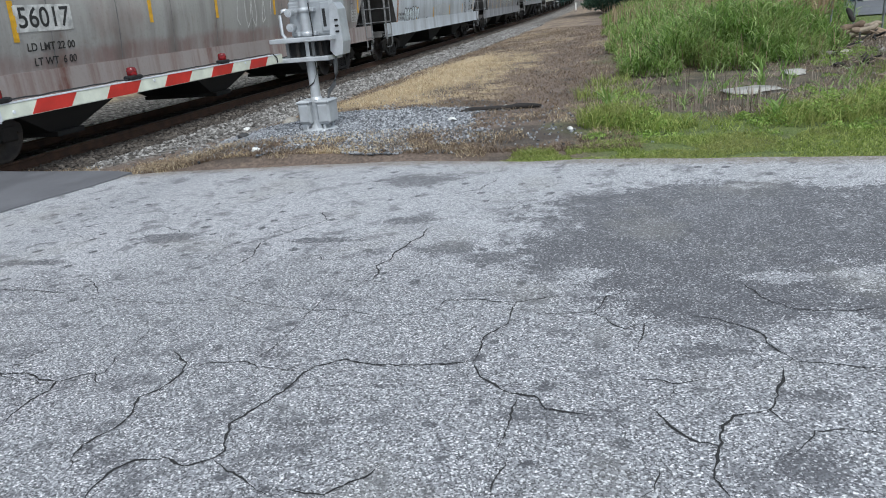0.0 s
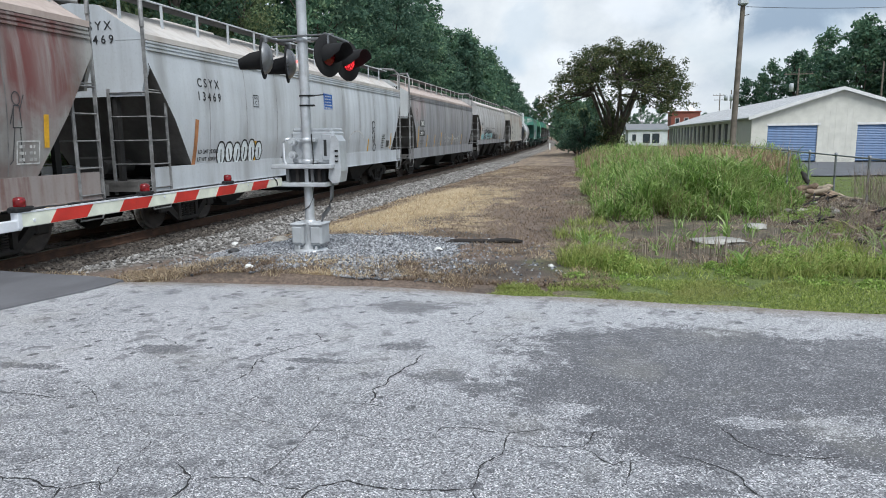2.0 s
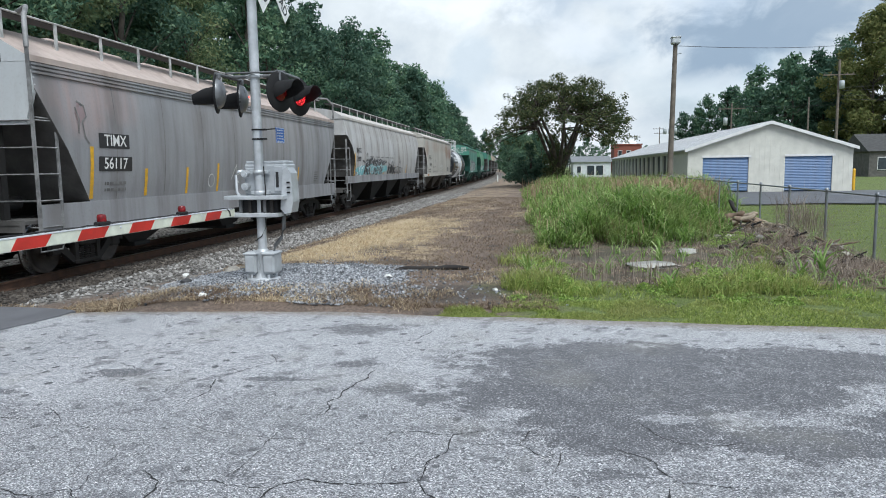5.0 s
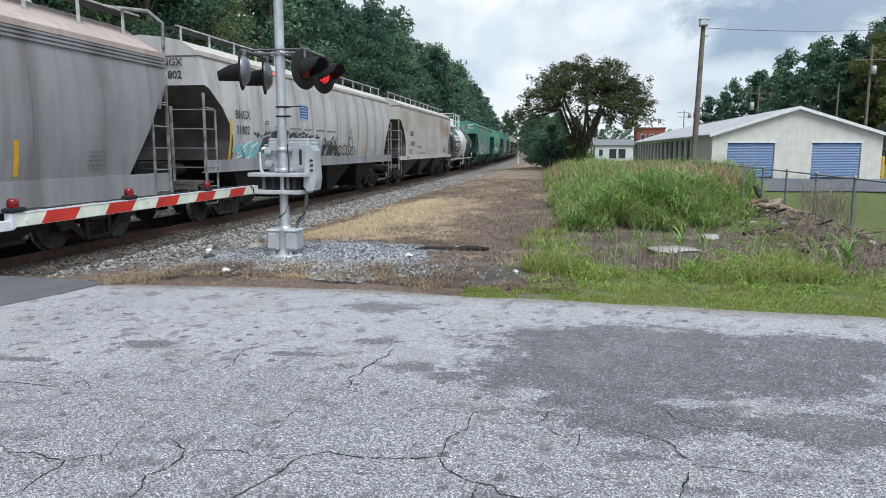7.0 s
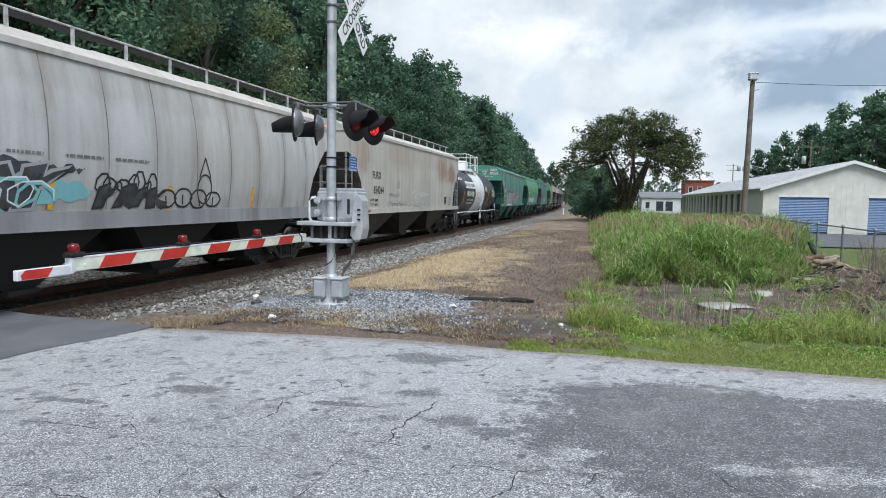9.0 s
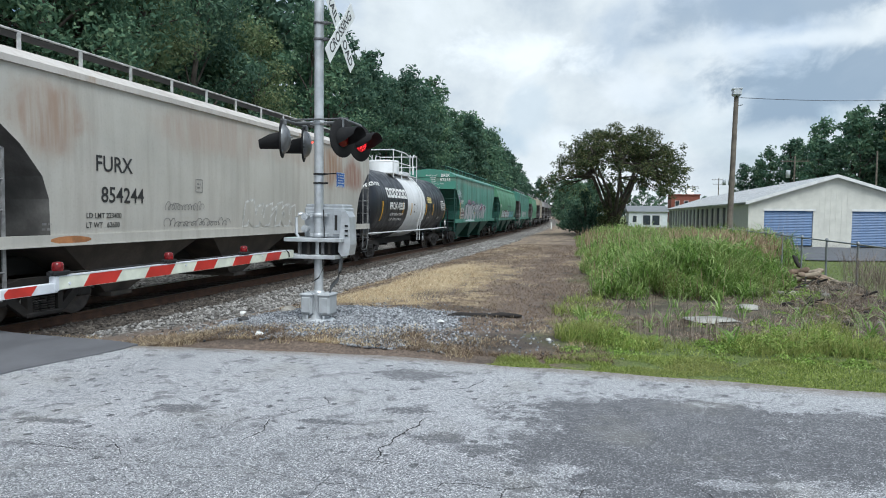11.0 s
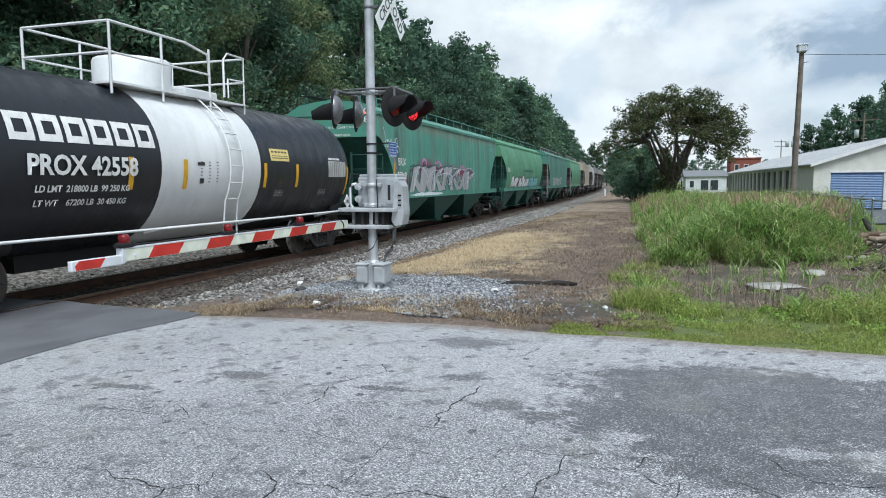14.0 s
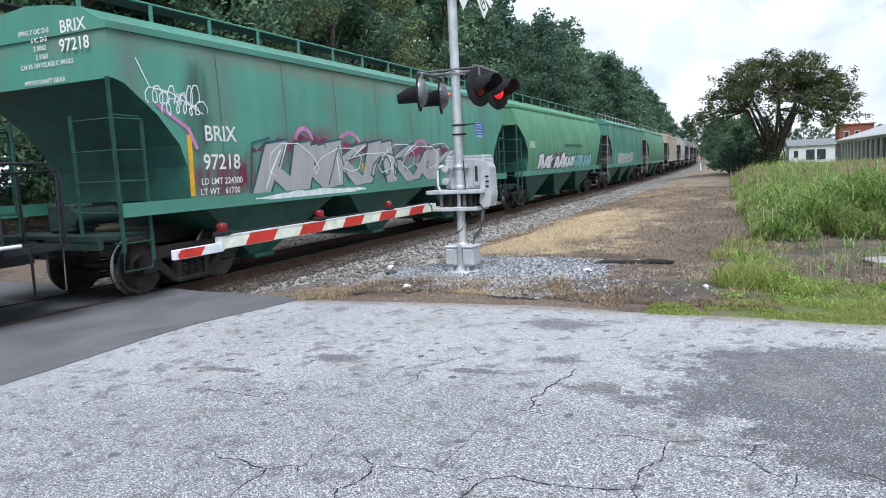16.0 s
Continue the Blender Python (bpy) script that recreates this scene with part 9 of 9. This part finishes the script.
wire((5.75, 37, 7.3), (25.0, 60, 10.7), 0.25, 0.014)
for z, dz, xe in ((10.0, 6, 72), (9.2, 3.0, 72), (8.8, 1.5, 72), (9.7, 4.5, 70)):
    wire((32.6, 88, z), (xe, 84, z + dz), 1.2)
wire((32.6, 88, 9.6), (26.4, 110, 8.2), 0.6)
wire((32.6, 88, 9.0), (21.0, 112, 5.0), 0.4)
wire((26.4, 110, 10.0), (60.0, 104, 12.0), 1.2)


def chain_fence():
    f = thing("chain_link_fence", pose(4.7, 0, 0), "low galvanised chain-link fence along the lot", "fence")
    ys = [9.2, 11.2, 13.1, 15.15, 17.2, 19.3, 21.4, 23.5, 25.6, 28.6, 31.6, 34.6]
    top = lambda y: 0.98 + 0.003 * (y - 13)
    for y in ys:
        g = Geo()
        g.tube([(0, y, -0.35), (0, y, top(y) + 0.02)], 0.024, 10)
        g.lathe([(0.04, top(y) + 0.02), (0.035, top(y) + 0.05), (0, top(y) + 0.07)], Matrix.Translation((0, y, 0)), 10)
        part("post", g, M_GALV, f)
    part("top_rail", Geo().tube([(0, y, top(y)) for y in ys], 0.017, 8), M_GALV, f)
    g = Geo()
    n = 0
    y = ys[0]
    while y < ys[-1]:
        for s in (-1, 1):
            y2 = y + s * 1.05
            g.add([(0.008 * s, y - 0.0022, -0.12), (0.008 * s, y + 0.0022, -0.12), (0.008 * s, y2 + 0.0022, 0.95), (0.008 * s, y2 - 0.0022, 0.95)], [(0, 1, 2, 3)])
        y += 0.075
    tagged(part("mesh_wire", g, M_GALV, f, "diamond wire mesh"), kind="stuff")


chain_fence()

# yellow bollard at the building's corner
b = thing("bollard", pose(18.5, 48, -0.25), "yellow steel bollard at the building corner", "bollard")
part("post", Geo().tube([(0, 0, 0), (0, 0, 1.3)], 0.09, 14), M_YELLOW, b)
part("cap", Geo().lathe([(0.09, 1.3), (0.06, 1.36), (0, 1.38)], Matrix(), 14), M_YELLOW, b)
# asphalt yard round the storage building
g = Geo()
for xs_, ys_ in ((steps((6.2, 40, 2.0)), steps((31, 47.5, 1.0))), (steps((6.2, 8.3, 2.1)), steps((47.5, 100, 6)))):
    vs = [(x, y, ground_z(x, y) + 0.06) for y in ys_ for x in xs_]
    n = len(xs_)
    g.add(vs, [(j * n + i, j * n + i + 1, (j + 1) * n + i + 1, (j + 1) * n + i) for j in range(len(ys_) - 1) for i in range(n - 1)], 0, True)
tagged(part("yard_pavement", g, plain("yard_asphalt", (0.13, 0.135, 0.15), 0.85, 0, 0.15, 1.2, 0.3)), "grey asphalt yard round the storage building", "pavement", kind="structure")

# ---- far buildings ----
M_BRICK = plain("red_brick", (0.24, 0.075, 0.055), 0.85, 0, 0.15, 3, 0.1)
M_HOUSE = plain("white_boards", (0.62, 0.64, 0.66), 0.6, 0, 0.06, 2, 0.05)
M_SLATE = plain("grey_shingle", (0.2, 0.21, 0.22), 0.8, 0, 0.15, 3, 0.1)
M_PANE = plain("dark_window", (0.04, 0.05, 0.06), 0.15, 0, 0.1, 3, 0)


def far_house(x0, x1, y0, y1, h, ridge, label, wall, roof, wins=(), name="house"):
    hs = thing(name, pose(0, 0, -0.4), label, "building")
    part("wall", Geo().box(x0, y0, 0, x1, y1, h), wall, hs)
    g = Geo()
    ym = (y0 + y1) / 2
    g.prism([(y0 - 0.3, h - 0.02), (y1 + 0.3, h - 0.02), (ym, ridge)], x0 - 0.3, x1 + 0.3, "x")
    part("roof", g, roof, hs, turn=True)
    for a, b, c, d in wins:
        w = part("window", Geo().box(a - 0.08, y0 - 0.06, c - 0.08, b + 0.08, y0 - 0.003, d + 0.08), M_TRIM, hs)
        part("pane", Geo().box(a, y0 - 0.09, c, b, y0 - 0.063, d), M_PANE, w)
    return hs


far_house(3.6, 9.5, 115, 128, 2.6, 3.6, "low white outbuilding with a grey roof", M_HOUSE, M_SLATE, ((4.2, 4.8, 0.9, 1.9), (5.8, 6.9, 0.5, 2.0), (7.2, 8.3, 0.5, 2.0)))
hs = thing("brick_building", pose(0, 0, -0.4), "distant red brick building with a grey cupola", "building")
part("wall", Geo().box(17, 190, 0, 24.0, 200, 7.3), M_BRICK, hs)
part("cornice", Geo().box(16.8, 189.8, 7.3, 24.2, 200, 7.6), M_BRICK, hs)
g = Geo()
g.add([(19, 191, 7.6), (23, 191, 7.6), (23, 195, 7.6), (19, 195, 7.6), (19.8, 192, 8.9), (22.2, 192, 8.9), (22.2, 194, 8.9), (19.8, 194, 8.9)], [(0, 1, 5, 4), (1, 2, 6, 5), (2, 3, 7, 6), (3, 0, 4, 7), (4, 5, 6, 7)])
part("cupola", g, M_ROOF, hs)
for x in (18.0, 20.2, 22.4):
    w = part("window", Geo().box(x - 0.1, 189.93, 3.6, x + 1.0, 189.99, 5.9), M_TRIM, hs)
    part("pane", Geo().box(x, 189.88, 3.7, x + 0.9, 189.925, 5.8), M_PANE, w)
far_house(38, 48, 92, 100, 3.2, 5.4, "old grey house with a porch under the trees", plain("grey_boards", (0.12, 0.115, 0.105), 0.8, 0, 0.2, 2), plain("dark_shingle", (0.07, 0.07, 0.07), 0.85, 0, 0.2, 3, 0.1), ((39, 40, 1.0, 2.4), (41.5, 42.6, 0.3, 2.4), (44, 45, 1.0, 2.4)))
# the deck of a low bridge across the end of the line
M_BRIDGE = plain("dark_bridge_steel", (0.05, 0.05, 0.052), 0.8, 0, 0.2, 2)
br = thing("overbridge", pose(0, 0, 0), "far dark road bridge over the track", "bridge")
part("deck", Geo().box(-60, 272, 4.4, 20, 278, 5.3), M_BRIDGE, br)
for x in (-42, -30, 2):
    part("pier", Geo().box(x, 273, -1, x + 2, 277, 4.4), M_BRIDGE, br)

# ---- litter and rubble ----
M_CHARWOOD = plain("charred_wood", (0.03, 0.026, 0.024), 0.9, 0, 0.3, 5, 0.5)
M_PAPER = plain("white_litter", (0.72, 0.72, 0.7), 0.7, 0, 0.1, 8, 0.2)
M_WOODGREY = plain("weathered_wood", (0.24, 0.18, 0.13), 0.9, 0, 0.25, 4, 0.4)
M_SPLIT = plain("pale_split_wood", (0.4, 0.33, 0.25), 0.9, 0, 0.3, 5, 0.4)
M_SLAB = plain("pale_concrete", (0.36, 0.35, 0.32), 0.9, 0, 0.25, 2, 0.3)
M_BLOCK = plain("broken_concrete", (0.42, 0.39, 0.34), 0.9, 0, 0.2, 4, 0.4)
M_STUMP = plain("rotten_stump", (0.22, 0.155, 0.11), 0.95, 0, 0.35, 4, 0.6)
M_DARKROCK = plain("dark_rock", (0.06, 0.06, 0.062), 0.9, 0, 0.2, 5, 0.4)


def lump(name, x, y, sx, sy, sz, mat, label, category, seed, lift=0.0, turn=0.0, sub=2):
    bm = bmesh.new()
    bmesh.ops.create_icosphere(bm, subdivisions=sub, radius=1)
    for v in bm.verts:
        k = 1 + 0.5 * noise.noise(v.co * 1.3 + Vector((seed * 3.1, 0, 0))) + 0.12 * noise.noise(v.co * 4 + Vector((0, seed, 0)))
        v.co = Vector((v.co.x * sx * k, v.co.y * sy * k, v.co.z * sz * k))
    me = bpy.data.meshes.new(name)
    bm.to_mesh(me)
    bm.free()
    me.materials.append(mat)
    ob = new(name, me)
    ob.matrix_basis = pose(x, y, ground_z(x, y) + sz * 0.45 + lift, 0, 0, turn)
    return tagged(ob, label, category)


def log(x0, y0, x1, y1, r, mat, label, seed, z0=0.0, z1=0.0, name="log", category="wood"):
    rng = random.Random(seed)
    a, b = Vector((x0, y0, ground_z(x0, y0) + r * 0.8 + z0)), Vector((x1, y1, ground_z(x1, y1) + r * 0.8 + z1))
    n = 7
    pts = [a.lerp(b, i / n) + Vector((rng.gauss(0, r * 0.25), rng.gauss(0, r * 0.25), rng.gauss(0, r * 0.12))) for i in range(n + 1)]
    g = Geo().tube(pts, [r * rng.uniform(0.75, 1.1) * (0.6 if i in (0, n) else 1) for i in range(n + 1)], 9)
    return tagged(part(name, g, mat), label, category)


log(-2.9, 11.55, -1.8, 11.7, 0.045, M_CHARWOOD, "charred black length of timber on the ground", 1)
log(-2.95, 11.45, -2.6, 11.75, 0.03, M_CHARWOOD, "short charred stick beside the timber", 2, name="stick")
lump("litter", -2.33, 11.72, 0.09, 0.05, 0.04, M_PAPER, "crumpled white litter beside the charred timber", "litter", 1)
lump("litter", -2.86, 10.68, 0.06, 0.045, 0.045, M_PAPER, "crumpled white cup on the dry grass", "litter", 2)
lump("litter", -2.84, 10.64, 0.05, 0.05, 0.03, M_DARKROCK, "dark rag beside a white cup", "litter", 9)
lump("litter", -4.86, 9.0, 0.06, 0.045, 0.035, M_PAPER, "white scrap of litter near the pavement", "litter", 3)
lump("litter", -1.25, 9.9, 0.035, 0.03, 0.025, M_PAPER, "small white scrap on brown earth", "litter", 4)
lump("rock", -6.05, 10.75, 0.09, 0.08, 0.06, M_DARKROCK, "dark broken rock on the gravel", "rock", 5)
lump("rock", -5.75, 11.7, 0.13, 0.1, 0.06, M_BLOCK, "grey broken rock on the ballast", "rock", 6)
lump("rock", -7.2, 12.8, 0.06, 0.06, 0.05, M_PAPER, "pale stone on the ballast", "rock", 7)
log(-0.415, 4.66, -0.36, 4.72, 0.006, M_PAPER, "small white stick on the asphalt", 14, name="stick", category="litter")
lump("concrete_slab", 1.05, 12.2, 0.42, 0.28, 0.05, M_SLAB, "flat pale concrete slab in the weeds", "slab", 8, 0.01)
lump("concrete_slab", 1.9, 13.9, 0.2, 0.14, 0.05, M_SLAB, "flat broken concrete slab in the weeds", "slab", 18, 0.02)
lump("stump", 3.5, 17.35, 0.22, 0.2, 0.2, M_STUMP, "torn brown tree stump on the rubble heap", "stump", 10, 0.1, 0, 3)
log(3.55, 17.1, 4.15, 17.3, 0.085, M_WOODGREY, "weathered split log on the rubble heap", 11, 0.2, 0.12)
for i, (x0, y0, x1, y1, r, z0, z1, m_) in enumerate(((3.3, 17.3, 3.75, 17.15, 0.075, 0.25, 0.3, M_STUMP), (3.35, 17.2, 3.95, 17.0, 0.06, 0.1, 0.25, M_SPLIT), (3.5, 17.4, 4.1, 17.35, 0.05, 0.28, 0.32, M_SPLIT), (3.6, 17.0, 4.35, 16.5, 0.035, 0.1, 0.02, M_SPLIT), (3.9, 17.2, 4.5, 16.7, 0.03, 0.18, 0.02, M_WOODGREY), (3.4, 17.1, 3.3, 17.5, 0.07, 0.05, 0.3, M_CHARWOOD), (4.0, 16.6, 4.3, 16.2, 0.045, 0.05, 0.05, M_SPLIT), (4.1, 17.3, 4.6, 17.2, 0.025, 0.22, 0.05, M_SPLIT))):
    tagged(log(x0, y0, x1, y1, r, m_, "split branch heaped on the rubble", 160 + i, z0, z1, "branch"), group="dead branches")
log(3.62, 17.3, 3.5, 17.5, 0.05, M_CHARWOOD, "dark broken branch stub", 12, 0.4, 0.68, "branch")
r_ = random.Random(44)
for i in range(90):
    x, y = r_.uniform(2.7, 4.6), r_.uniform(12.2, 17.8)
    s = 0.025 + 0.1 * r_.random() ** 2
    tagged(lump("rubble", x, y, s, s * r_.uniform(0.6, 1), s * r_.uniform(0.35, 0.6), r_.choice((M_BLOCK, M_SLAB, M_WOODGREY, M_CHARWOOD)), "broken lump on the rubble heap", "rubble", 60 + i, 0.03, r_.uniform(0, 360), 1), group="rubble heap")
for i in range(60):
    x, y, a, l = r_.uniform(2.7, 4.4), r_.uniform(12.6, 17.6), r_.uniform(0, 6.28), r_.uniform(0.12, 0.5)
    tagged(log(x, y, x + l * math.cos(a), y + l * math.sin(a), r_.uniform(0.01, 0.025), r_.choice((M_WOODGREY, M_CHARWOOD)), "dead branch on the rubble heap", 100 + i, r_.uniform(0, 0.08), r_.uniform(0, 0.2), "branch"), group="dead branches")
for i in range(9):
    a, l = r_.uniform(-0.6, 0.6), r_.uniform(0.5, 1.2)
    x, y = r_.uniform(3.3, 4.0), r_.uniform(10.2, 11.4)
    tagged(log(x, y, x + l * math.cos(a), y + l * math.sin(a), r_.uniform(0.008, 0.016), M_WOODGREY, "dead twig on the grass edge", 140 + i, 0.02, r_.uniform(0, 0.15), "twig"), group="dead twigs")
# white marker post by the line
mk = thing("marker_post", pose(-7.0, 92, -0.45), "short white marker post beside the track", "post")
part("shaft", Geo().box(-0.08, -0.05, 0, 0.08, 0.05, 1.0, 0, 0.01), M_PAPER, mk)


# ---- movement ----
def motions():
    for car, s_mid, sets in CARS:
        walk(car, [(i * 0.5, on_track(s_mid - travel(i * 0.5))) for i in range(33)])
        if s_mid < 160:
            for ob, y in sets:
                walk(ob, [(i * 0.1, Matrix.Translation((0, y, WHEEL_R)) @ Matrix.Rotation(travel(i * 0.1) / WHEEL_R, 4, "X")) for i in range(161)])


motions()
